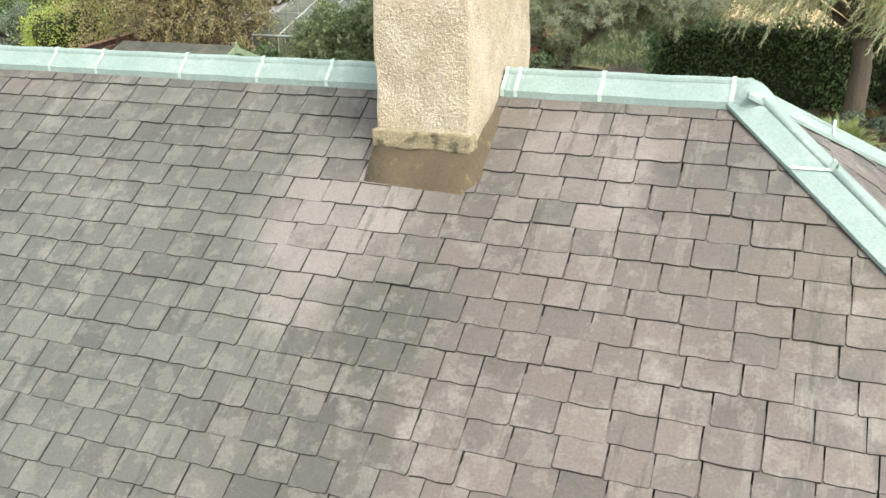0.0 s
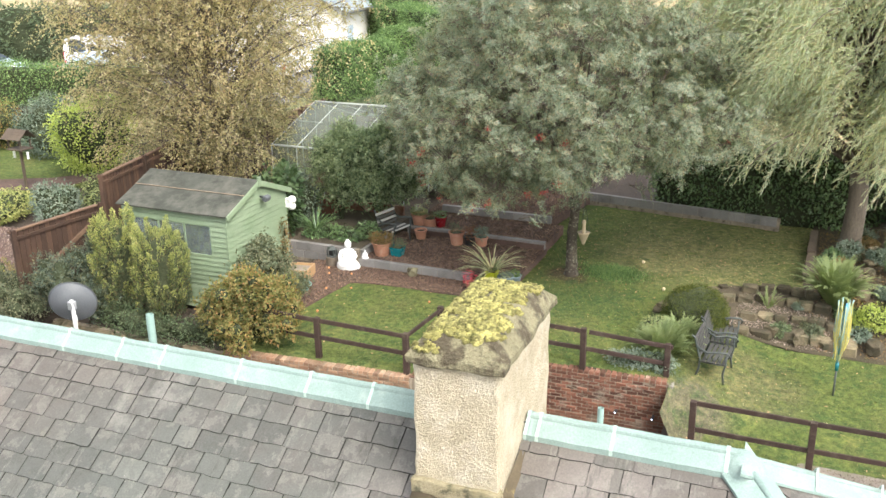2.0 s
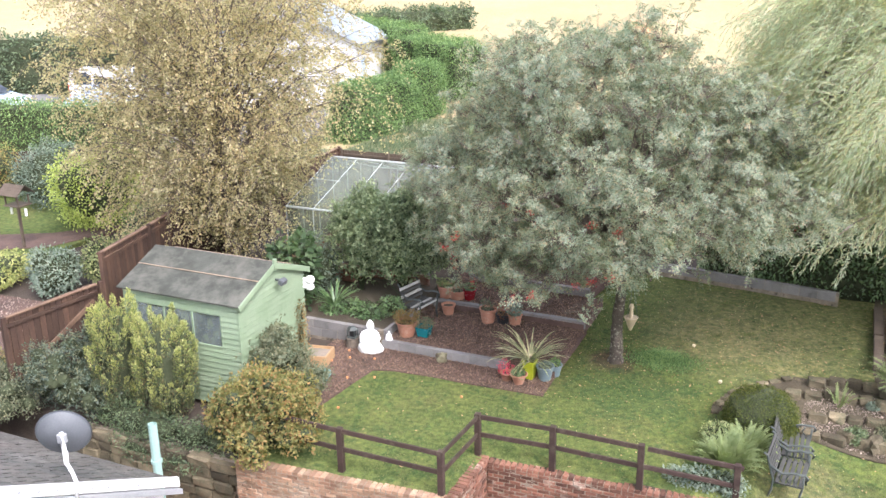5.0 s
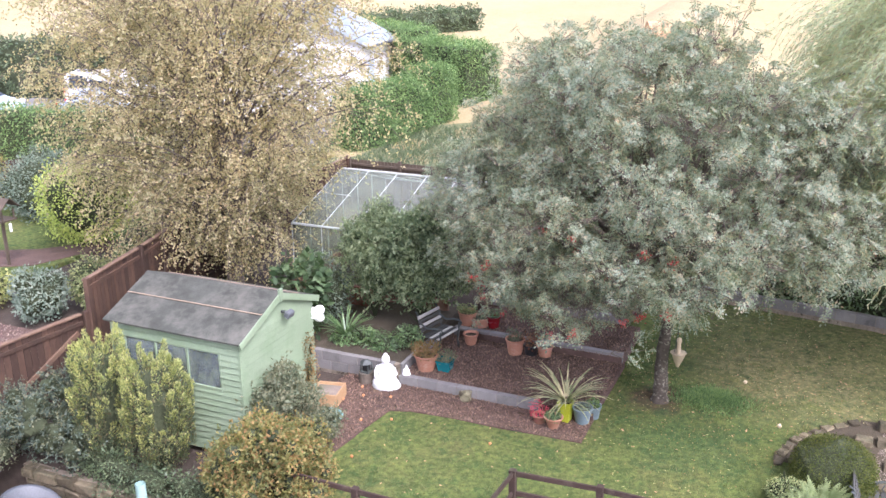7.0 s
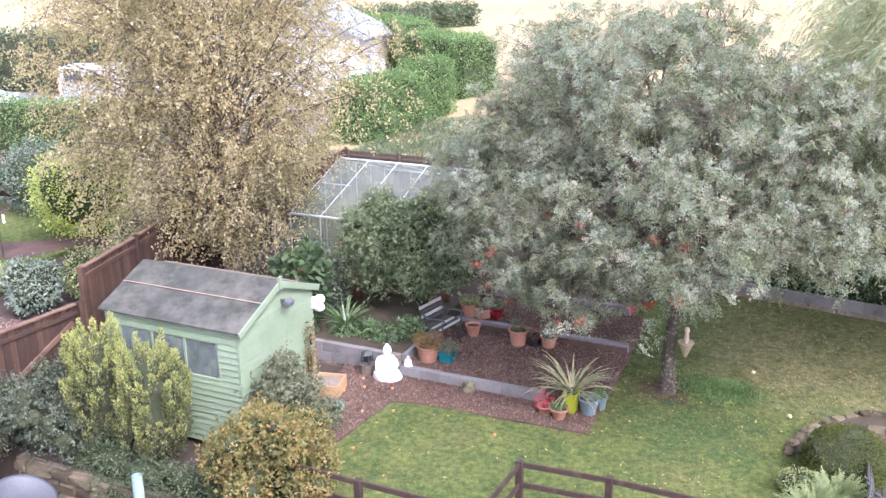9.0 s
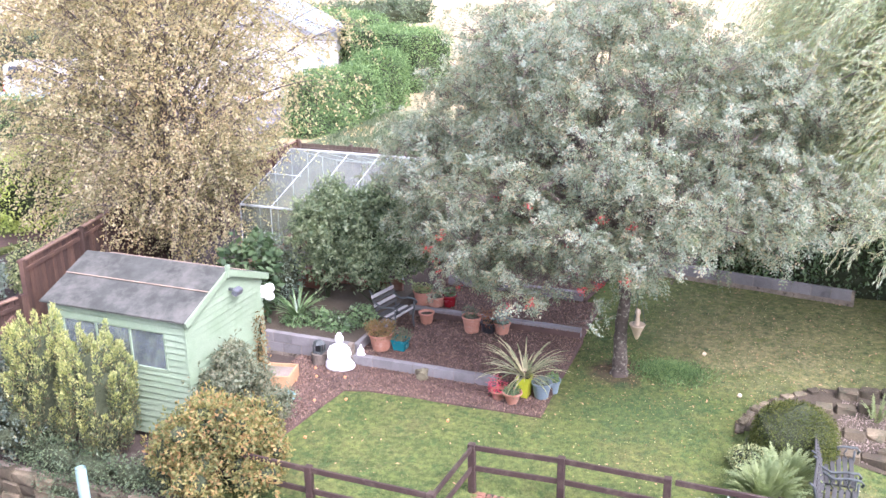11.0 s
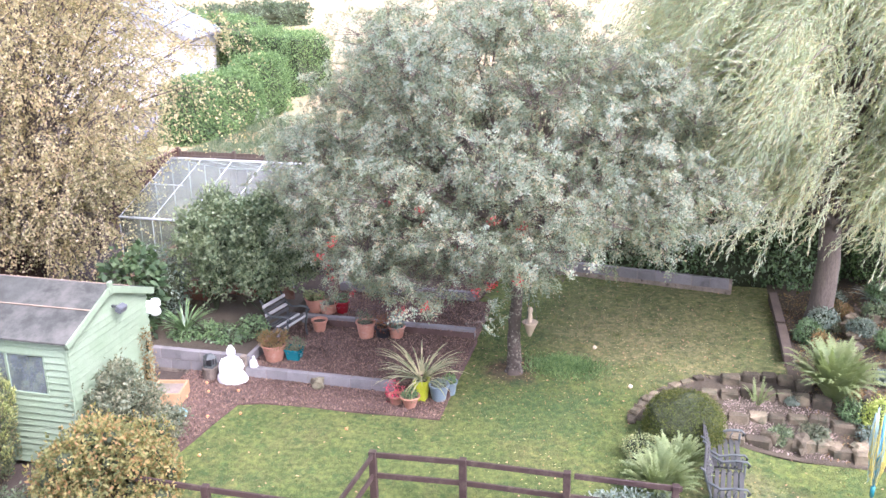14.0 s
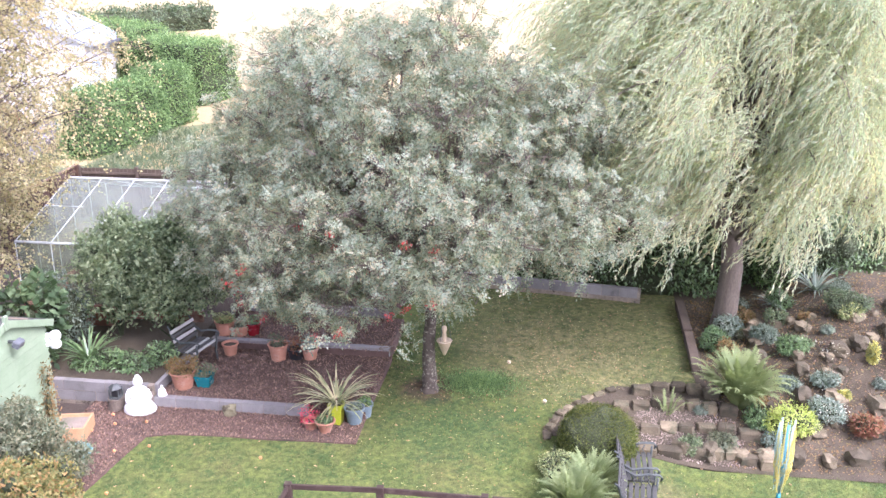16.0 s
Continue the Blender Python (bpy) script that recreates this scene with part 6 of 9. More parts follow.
# ---- hedges ----
def hedge(name, label, x0, y0, x1, y1, z, h, w, n, mat, leaf=(0.09, 0.05), seed=1, wave=0.12, plot_coords=False):
    """A clipped hedge between two points of the plan."""
    (u0, v0), (u1, v1) = ((x0, y0), (x1, y1)) if plot_coords else (to_plot(x0, y0), to_plot(x1, y1))
    L = math.hypot(u1 - u0, v1 - v0)
    t = thing(name, label, "hedge", u0, v0, z, math.degrees(math.atan2(v1 - v0, u1 - u0)))
    r = np.random.default_rng(seed)
    bm = B()
    # solid filler behind the leaves, coloured as the hedge's shaded inside
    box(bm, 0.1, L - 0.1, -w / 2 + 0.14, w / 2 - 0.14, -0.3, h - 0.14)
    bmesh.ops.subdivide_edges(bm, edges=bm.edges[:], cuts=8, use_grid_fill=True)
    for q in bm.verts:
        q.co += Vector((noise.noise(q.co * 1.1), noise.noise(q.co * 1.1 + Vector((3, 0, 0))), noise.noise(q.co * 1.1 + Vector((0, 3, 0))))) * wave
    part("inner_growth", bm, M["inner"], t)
    areas = np.array([L * h, L * h, L * w, w * h, w * h])
    f = r.choice(5, n, p=areas / areas.sum())
    a, b = r.random(n), r.random(n)
    x = np.where(f < 3, a * L, np.where(f == 3, 0, L))
    y = np.where(f == 0, -w / 2, np.where(f == 1, w / 2, b * w - w / 2))
    y = np.where(f >= 3, a * w - w / 2, y)
    zz = np.where(f == 2, h, b * h)
    d = np.zeros((n, 3))
    d[f == 0, 1], d[f == 1, 1], d[f == 2, 2], d[f == 3, 0], d[f == 4, 0] = -1, 1, 1, -1, 1
    p = np.stack([x, y, zz], -1)
    k = np.stack([np.sin(p[:, 0] * 1.3 + p[:, 2] * 2 + seed), np.sin(p[:, 0] * 2.1 + p[:, 2]), np.sin(p[:, 0] * 0.9 + seed) * np.sin(p[:, 1] * 2 + p[:, 0] * 2.7)], -1) * wave * 0.6
    p = p + k + d * r.normal(0, 0.05 + leaf[0] * 0.5, (n, 1))
    out = unit(np.cross(d, rand_dirs(r, n)) * 0.7 + d * 0.7 + r.normal(0, 0.3, (n, 3)) - np.array([0, 0, 0.25]))
    part("leaves", quad_mesh("leaves", leaf_quads(p, out, unit(d + r.normal(0, 0.35, (n, 3))), leaf[0] * r.uniform(0.6, 1.4, n), leaf[1])), M[mat], t)
    return t


hedge("laurel_hedge", "dark glossy laurel hedge behind the lawn wall", -3.0, 21.7, 6.5, 21.2, 0.0, 2.0, 1.3, 15000, "laurel", (0.13, 0.06), 2, wave=0.25, plot_coords=True)
hedge("hedge", "clipped green conifer hedge with a bright flat top", -31, 45.0, -15.5, 42.6, -0.1, 2.3, 1.7, 28000, "hedge", (0.10, 0.055), 3)
hedge("hedge", "tall clipped green hedge above the greenhouse", -7.9, 45.3, -5.2, 49.7, -0.1, 2.75, 1.5, 24000, "hedge", (0.11, 0.05), 4, wave=0.16)
hedge("hedge", "tall clipped green hedge climbing to the field", -5.2, 49.6, -4.0, 51.6, 0.25, 2.8, 1.5, 13000, "hedge", (0.11, 0.05), 14, wave=0.16)
hedge("hedge", "tall clipped green hedge below the stubble field", -6.2, 60.9, -2.1, 55.0, 0.45, 3.1, 2.4, 26000, "hedge", (0.12, 0.055), 5, wave=0.25)
hedge("hedge", "tall clipped green hedge behind the white barn", -10.6, 68.2, -6.1, 60.8, 0.8, 3.2, 2.4, 22000, "hedge", (0.13, 0.06), 15, wave=0.25)
hedge("hedge", "rough dark green boundary hedge by the parked vans", -55, 66, -22.5, 58.5, 0.3, 3.2, 2.2, 17000, "dark_hedge", (0.22, 0.11), 6, wave=0.45)
hedge("hedge", "distant dark hedgerow along the field edge", -24, 86, -4, 102, float(field_z(np.array(to_plot(-13, 95)[0]), np.array(to_plot(-13, 95)[1]))) - 1.2, 3.2, 3.0, 11000, "dark_hedge", (0.3, 0.14), 7, wave=0.6)

# ---- garden shed ----
SU0, SU1, SV0, SV1, SZ, SE, SR = -13.14, -10.29, 9.86, 12.22, -0.12, 2.16, 2.62
shed = thing("garden_shed", "pale green painted wooden shed with a black felt roof", "shed", (SU0 + SU1) / 2, (SV0 + SV1) / 2, SZ)
hw, hd, eh, rh = (SU1 - SU0) / 2, (SV1 - SV0) / 2, SE - SZ, SR - SZ
WIN = (-hw + 0.28, hw - 0.42, 1.28, 2.0)
bm = B()
box(bm, -hw + 0.02, hw - 0.02, -hd + 0.02, hd - 0.02, 0, 0.12)
part("floor", bm, M["old_wood"], shed)
pl = 0.118
for k in range(int(eh / pl) + 1):
    z0, z1 = k * pl, min((k + 1) * pl, eh)
    if z1 - z0 < 0.03:
        continue
    spans = [(-hw, hw)] if z1 <= WIN[2] + 0.03 or z0 >= WIN[3] - 0.03 else [(-hw, WIN[0]), (WIN[1], hw)]
    for a, b in spans:
        bm = B()
        box(bm, a, b, -hd - 0.006, -hd + 0.014, z0, z1 - 0.004, 0.004, pose(0, 0, 0, -0.0))
        for q in bm.verts:
            q.co.y -= 0.030 * (1 - (q.co.z - z0) / pl)
        part("plank", bm, M["shed_green"], shed)
    bm = B()
    box(bm, -hw, hw, hd - 0.014, hd + 0.006, z0, z1 - 0.004)
    part("plank", bm, M["shed_green"], shed)
for sx in (-1, 1):
    for k in range(int(rh / pl) + 1):
        z0, z1 = k * pl, (k + 1) * pl
        zm = (z0 + z1) / 2
        w_ = hd if zm <= eh else hd * (rh - zm) / (rh - eh)
        if w_ < 0.05:
            continue
        bm = B()
        box(bm, sx * hw - 0.012, sx * hw + 0.008, -w_, w_, z0, z1 - 0.004, 0.003)
        for q in bm.verts:
            q.co.x += sx * 0.032 * (1 - (q.co.z - z0) / pl)
        part("plank", bm, M["shed_green"], shed)
for sx in (-1, 1):
    bm = B()
    box(bm, sx * hw - 0.03, sx * hw + 0.03, -hd - 0.03, -hd + 0.03, 0, eh, 0.006)
    part("corner_post", bm, M["shed_green"], shed)
win = part("window", bpy.data.meshes.new("window"), M["shed_green"], shed)
bm = B()
for x0_, x1_, z0_, z1_ in ((WIN[0], WIN[1], WIN[2] - 0.03, WIN[2] + 0.03), (WIN[0], WIN[1], WIN[3] - 0.02, WIN[3] + 0.03)):
    box(bm, x0_, x1_, -hd - 0.03, -hd + 0.02, z0_, z1_, 0.005)
n3 = (WIN[1] - WIN[0]) / 3
for i in range(4):
    box(bm, WIN[0] + i * n3 - 0.02, WIN[0] + i * n3 + 0.02, -hd - 0.028, -hd + 0.02, WIN[2], WIN[3], 0.004)
bm.to_mesh(win.data)
bm.free()
for i in range(3):
    bm = B()
    box(bm, WIN[0] + i * n3 + 0.02, WIN[0] + (i + 1) * n3 - 0.02, -hd - 0.006, -hd - 0.002, WIN[2] + 0.03, WIN[3] - 0.02)
    part("pane", bm, M["shed_glass"], win).visible_shadow = False
bm = B()
box(bm, -hw + 0.05, hw - 0.05, -hd + 0.06, -hd + 0.55, 1.16, 1.2)
part("work_shelf", bm, M["old_wood"], shed)
for nm, lab, cat, du, w, d_, h, mat in (("storage_box", "pale cardboard box on the shelf in the shed", "box", 0.42, 0.17, 0.12, 0.30, "cream_pot"), ("storage_box", "stacked white boxes on the shelf in the shed", "box", 0.78, 0.11, 0.12, 0.46, "white_paint"), ("storage_tub", "light blue plastic tub on the shelf in the shed", "tub", 0.02, 0.10, 0.10, 0.26, "car_blue"), ("tool_box", "long dark tool box on the shelf in the shed", "tool box", -0.22, 0.20, 0.12, 0.20, "black_plastic"), ("storage_box", "blue-grey box on the shelf in the shed", "box", -0.85, 0.16, 0.12, 0.28, "blue_grey_glaze")):
    t = thing(nm, lab, cat, (SU0 + SU1) / 2 + du, SV0 + 0.28, SZ + 1.2, du * 20)
    bm = B()
    if nm == "storage_tub":
        lathe(bm, [(0, 0), (w * 0.8, 0), (w, h), (w + 0.012, h), (w + 0.012, h - 0.02)], 18)
    else:
        box(bm, -w, w, -d_, d_, 0, h, 0.01)
        box(bm, -w - 0.006, w + 0.006, -d_ - 0.006, d_ + 0.006, h * 0.72, h * 0.72 + 0.02, 0.003)
    part("body", bm, M[mat], t)
slope = math.atan2(rh - eh, hd)
ov = 0.12
for sg in (-1, 1):
    bm = B()
    a = (sg * (hd + ov), eh - ov * math.tan(slope) + 0.03)
    b = (0, rh + 0.03)
    q = [bm.verts.new(p) for p in ((-hw - 0.1, *a), (hw + 0.1, *a), (hw + 0.1, *b), (-hw - 0.1, *b), (-hw - 0.1, a[0], a[1] + 0.03), (hw + 0.1, a[0], a[1] + 0.03), (hw + 0.1, b[0], b[1] + 0.03), (-hw - 0.1, b[0], b[1] + 0.03))]
    for f in ((3, 2, 1, 0), (4, 5, 6, 7), (0, 1, 5, 4), (1, 2, 6, 5), (0, 4, 7, 3), (2, 3, 7, 6)):
        bm.faces.new([q[i] for i in f])
    rf = part("roof_panel", bm, M["felt"], shed, "black mineral felt")
    # upper felt strip lapping over the lower
    bm = B()
    f0 = 0.45
    y0_, z0_ = a[0] * f0, a[1] + (b[1] - a[1]) * (1 - f0)
    q = [bm.verts.new(p) for p in ((-hw - 0.104, y0_, z0_ + 0.033), (hw + 0.104, y0_, z0_ + 0.033), (hw + 0.104, 0, b[1] + 0.036), (-hw - 0.104, 0, b[1] + 0.036), (-hw - 0.104, y0_, z0_ + 0.040), (hw + 0.104, y0_, z0_ + 0.040), (hw + 0.104, 0, b[1] + 0.043), (-hw - 0.104, 0, b[1] + 0.043))]
    for f in ((4, 5, 6, 7), (0, 1, 5, 4), (0, 4, 7, 3), (1, 2, 6, 5)):
        bm.faces.new([q[i] for i in f])
    part("felt_strip", bm, M["felt"], rf)
    bm = B()
    box(bm, -hw - 0.104, hw + 0.104, y0_ * 1.0 - 0.02, y0_ + 0.02, z0_ + 0.041, z0_ + 0.046)
    part("batten", bm, M["old_wood"], rf, "pale batten over the felt lap")
    bm = B()
    c_, s_ = math.cos(slope), math.sin(slope)
    ln = (hd + ov) / c_
    box(bm, -0.012, 0.012, 0, ln, -0.09, 0.03, 0.003)
    part("bargeboard", bm, M["shed_green"], shed, m=Matrix.Translation((hw + 0.115, 0, rh + 0.03)) @ pose(0, 0, 0, 0, 0, 0 if sg > 0 else 180) @ pose(0, 0, 0, -math.degrees(slope), 0, 0))
bm = B()
box(bm, hw + 0.09, hw + 0.15, -0.05, 0.05, rh - 0.1, rh + 0.14, 0.01)
part("finial", bm, M["shed_green"], shed)
for nm, x0_, x1_, z0_, z1_, mm in (("blue_tub", -0.42, -0.02, 1.3, 1.56, "car_blue"), ("pale_board", -1.1, -0.6, 1.3, 1.9, "blue_grey_glaze"), ("paper_pile", 0.25, 0.58, 1.3, 1.6, "white_paint"), ("shelf", -0.8, 0.1, 1.68, 1.74, "black_plastic"), ("seed_box", 0.62, 0.8, 1.3, 1.66, "timber")):
    bm = B()
    box(bm, x0_, x1_, -hd + 0.05, -hd + 0.30, z0_, z1_, 0.015)
    part(nm, bm, M[mm], shed)
bm = B()
box(bm, -hw + 0.03, hw - 0.1, -hd + 0.05, -hd + 0.6, 1.24, 1.28)
part("workbench", bm, M["old_wood"], shed)
# lamps on the shed
t = thing("floodlight", "small dark floodlight on the shed gable", "lamp", SU1 + 0.12, (SV0 + SV1) / 2 + 0.12, 2.2)
bm = B()
box(bm, 0.0, 0.12, -0.1, 0.1, 0.0, 0.13, 0.02, pose(0, 0, 0, 0, 25, 0))
part("housing", bm, M["dish_grey"], t)
bm = B()
box(bm, -0.1, 0.03, -0.025, 0.025, 0.03, 0.08, 0.006)
part("bracket", bm, M["iron"], t)
t = thing("security_light", "white twin security light on the shed corner", "lamp", SU1 + 0.10, SV1 + 0.0, 1.66)
for k, (dz, sc) in enumerate(((0.0, 0.09), (0.16, 0.1))):
    bm = B()
    lathe(bm, [(0.0, -sc), (sc * 0.75, -sc * 0.8), (sc, 0), (sc * 0.8, sc * 0.8), (0.0, sc)], 16)
    part("lamp_head", bm, M["white_paint"], t, smooth=True, m=pose(0.06, 0.02, dz + 0.08, 0, 70, 0))
bm = B()
box(bm, -0.1, 0.04, -0.05, 0.05, 0.05, 0.28, 0.015)
part("bracket", bm, M["white_paint"], t)

# ---- greenhouse ----
GU0, GU1, GV0, GV1, GEZ, GRZ = -13.75, -9.4, 16.85, 22.0, 2.0, 2.86
gh = thing("greenhouse", "old glass greenhouse with pale metal glazing bars", "greenhouse", GU0, GV0, 0.05)
gl, gd, ge, gr = GU1 - GU0, GV1 - GV0, GEZ - 0.05, GRZ - 0.05
bm = B()
box(bm, 0, gl, -0.05, 0.05, 0, 0.5, 0.01)
box(bm, 0, gl, gd - 0.05, gd + 0.05, 0, 0.5, 0.01)
box(bm, -0.05, 0.05, 0.05, gd - 0.05, 0, 0.5, 0.01)
part("base_wall", bm, M["brick_rest"], gh)
bays = 5
for i in range(bays + 1):
    x = gl * i / bays
    for sg in (0, 1):
        y0_, y1_ = (0, gd / 2) if sg == 0 else (gd, gd / 2)
        bm = B()
        tube(bm, [(x, y0_, 0.5), (x, y0_, ge), (x, y1_, gr)], 0.014, 4)
        part("glazing_bar", bm, M["alu"], gh)
for p0, p1, rad in (((0, 0, ge), (gl, 0, ge), 0.03), ((0, gd, ge), (gl, gd, ge), 0.03), ((0, gd / 2, gr), (gl, gd / 2, gr), 0.035), ((0, gd * 0.27, ge + (gr - ge) * 0.54), (gl * 0.22, gd * 0.27, ge + (gr - ge) * 0.54), 0.012)):
    bm = B()
    tube(bm, [p0, p1], rad, 6)
    part("rail", bm, M["alu"], gh)
for i in range(bays):
    x0_, x1_ = gl * i / bays + 0.02, gl * (i + 1) / bays - 0.02
    for y0_, y1_, za, zb in ((0, gd / 4, ge, (ge + gr) / 2), (gd / 4, gd / 2, (ge + gr) / 2, gr), (gd, gd / 2, ge, gr), (0.004, 0.0, 0.5, ge)):
        bm = B()
        q = [bm.verts.new(p) for p in ((x0_, y0_, za), (x1_, y0_, za), (x1_, y1_, zb), (x0_, y1_, zb))]
        bm.faces.new(q)
        bmesh.ops.solidify(bm, geom=bm.faces[:], thickness=0.004)
        ob = part("pane", bm, M["old_glass"], gh)
        ob.visible_shadow = False
for x in (0, gl):
    for j in range(6):
        y0_, y1_ = gd * j / 6 + 0.02, gd * (j + 1) / 6 - 0.02
        top0 = ge + (gr - ge) * (1 - abs(y0_ - gd / 2) / (gd / 2))
        top1 = ge + (gr - ge) * (1 - abs(y1_ - gd / 2) / (gd / 2))
        bm = B()
        bm.faces.new([bm.verts.new(p) for p in ((x, y0_, 0.5), (x, y1_, 0.5), (x, y1_, top1), (x, y0_, top0))])
        bmesh.ops.solidify(bm, geom=bm.faces[:], thickness=0.004)
        ob = part("pane", bm, M["old_glass"], gh)
        ob.visible_shadow = False
        bm = B()
        tube(bm, [(x, y0_ - 0.02, 0.5), (x, y0_ - 0.02, top0)], 0.015, 4)
        part("glazing_bar", bm, M["alu"], gh)

# ---- board fences ----
def board_fence(name, label, pts, h, seed, gap=0.0, mat="fence_wood", board=0.13, cap=True, brace=False):
    """A close-boarded fence along points (u, v, z)."""
    rr = random.Random(seed)
    (u0, v0, z0) = pts[0]
    t = thing(name, label, "fence", u0, v0, z0)
    for (ua, va, za), (ub, vb, zb) in zip(pts, pts[1:]):
        L = math.hypot(ub - ua, vb - va)
        n = max(1, int(L / board))
        head = math.degrees(math.atan2(vb - va, ub - ua))
        for i in range(n):
            f = (i + 0.5) / n
            x, y, z = ua + (ub - ua) * f - u0, va + (vb - va) * f - v0, za + (zb - za) * f - z0
            bm = B()
            box(bm, -board / 2 + 0.003, board / 2 - 0.003, -0.01, 0.01, 0.02, h + rr.uniform(-0.01, 0.01), 0.002)
            part("board", bm, M[mat], t, m=pose(x, y, z, 0, 0, head + rr.uniform(-1, 1)))
        k = max(1, int(round(L / 1.9)))
        for i in range(k + 1):
            f = i / k
            x, y, z = ua + (ub - ua) * f - u0, va + (vb - va) * f - v0, za + (zb - za) * f - z0
            bm = B()
            box(bm, -0.05, 0.05, -0.05, 0.05, 0, h + 0.08, 0.008)
            part("post", bm, M[mat], t, m=pose(x, y, z, 0, 0, head) @ Matrix.Translation((0, -0.06, 0)))
        mid = pose((ua + ub) / 2 - u0, (va + vb) / 2 - v0, (za + zb) / 2 - z0, 0, 0, head) @ pose(0, 0, 0, 0, -math.degrees(math.atan2(zb - za, L)), 0)
        for zz in (0.3, h - 0.2):
            bm = B()
            box(bm, -L / 2, L / 2, -0.05, -0.012, zz, zz + 0.08, 0.005)
            part("rail", bm, M[mat], t, m=mid)
        if cap:
            bm = B()
            box(bm, -L / 2, L / 2, -0.06, 0.05, h + 0.005, h + 0.045, 0.006)
            part("capping_rail", bm, M["fence_rail"], t, m=mid)
        if brace:
            bm = B()
            a_ = math.atan2(h - 0.5, L)
            box(bm, -L / 2, L / 2, -0.055, -0.015, -0.05, 0.05, 0.005)
            part("brace", bm, M["fence_rail"], t, "diagonal brace", m=mid @ Matrix.Translation((0, 0, h / 2)) @ pose(0, 0, 0, 0, -math.degrees(a_), 0))
    return t


board_fence("fence", "dark brown close-boarded fence with a pale capping rail", [(-15.0, 8.3, 0.0), (-14.5, 10.5, 0.1)], 1.68, 1, brace=True)
board_fence("fence", "tall dark brown fence panels behind the shed", [(-14.45, 10.55, 0.35), (-14.9, 12.6, 0.35), (-15.6, 15.0, 0.3)], 2.1, 2, cap=True)
board_fence("fence", "brown boundary fence running past the greenhouse", [(-15.9, 15.6, 0.2), (-16.2, 19.4, 0.2), (-16.5, 24.4, 0.25)], 1.65, 3)
board_fence("fence", "weathered brown fence panel behind the greenhouse", [(-16.4, 24.5, 0.25), (-12.6, 24.5, 0.25)], 1.6, 4, mat="sleeper", cap=False)
board_fence("fence", "dark fence at the end of the neighbouring lawn", [(-33.0, 19.0, -0.05), (-26.5, 24.6, -0.05)], 1.3, 5, cap=False)

# ---- post and rail fences ----
def rail_fence(label, posts, h, heights=(0.78, 0.42)):
    t = thing("rail_fence", label, "fence", *posts[0][:2], posts[0][2])
    u0, v0, z0 = posts[0]
    for u, v, z in posts:
        bm = B()
        box(bm, -0.055, 0.055, -0.055, 0.055, -0.2, h, 0.008)
        part("post", bm, M["rail_wood"], t, m=pose(u - u0, v - v0, z - z0, 0.4, -0.4, 2))
    for (ua, va, za), (ub, vb, zb) in zip(posts, posts[1:]):
        L = math.hypot(ub - ua, vb - va)
        mid = pose((ua + ub) / 2 - u0, (va + vb) / 2 - v0, (za + zb) / 2 - z0, 0, 0, math.degrees(math.atan2(vb - va, ub - ua))) @ pose(0, 0, 0, 0, -math.degrees(math.atan2(zb - za, L)), 0)
        for k in heights:
            bm = B()
            box(bm, -L / 2, L / 2, -0.02, 0.02, k * h / 0.85 - 0.045, k * h / 0.85 + 0.045, 0.006)
            part("rail", bm, M["rail_wood"], t, m=mid)
    return t


rail_fence("dark brown post and rail fence above the brick wall", [(-9.2, 8.7, -0.12), (-7.37, 8.68, -0.14), (-5.40, 8.68, -0.15), (-5.31, 10.14, -0.15), (-3.92, 10.28, -0.18), (-2.34, 10.3, -0.20), (-0.76, 10.62, -0.40)], 0.85)
rail_fence("dark brown post and rail fence beside the gravel path", [(0.01, 8.88, -0.82), (1.95, 8.9, -0.82), (3.9, 8.95, -0.82), (5.9, 9.0, -0.82)], 1.08, (0.82, 0.42))

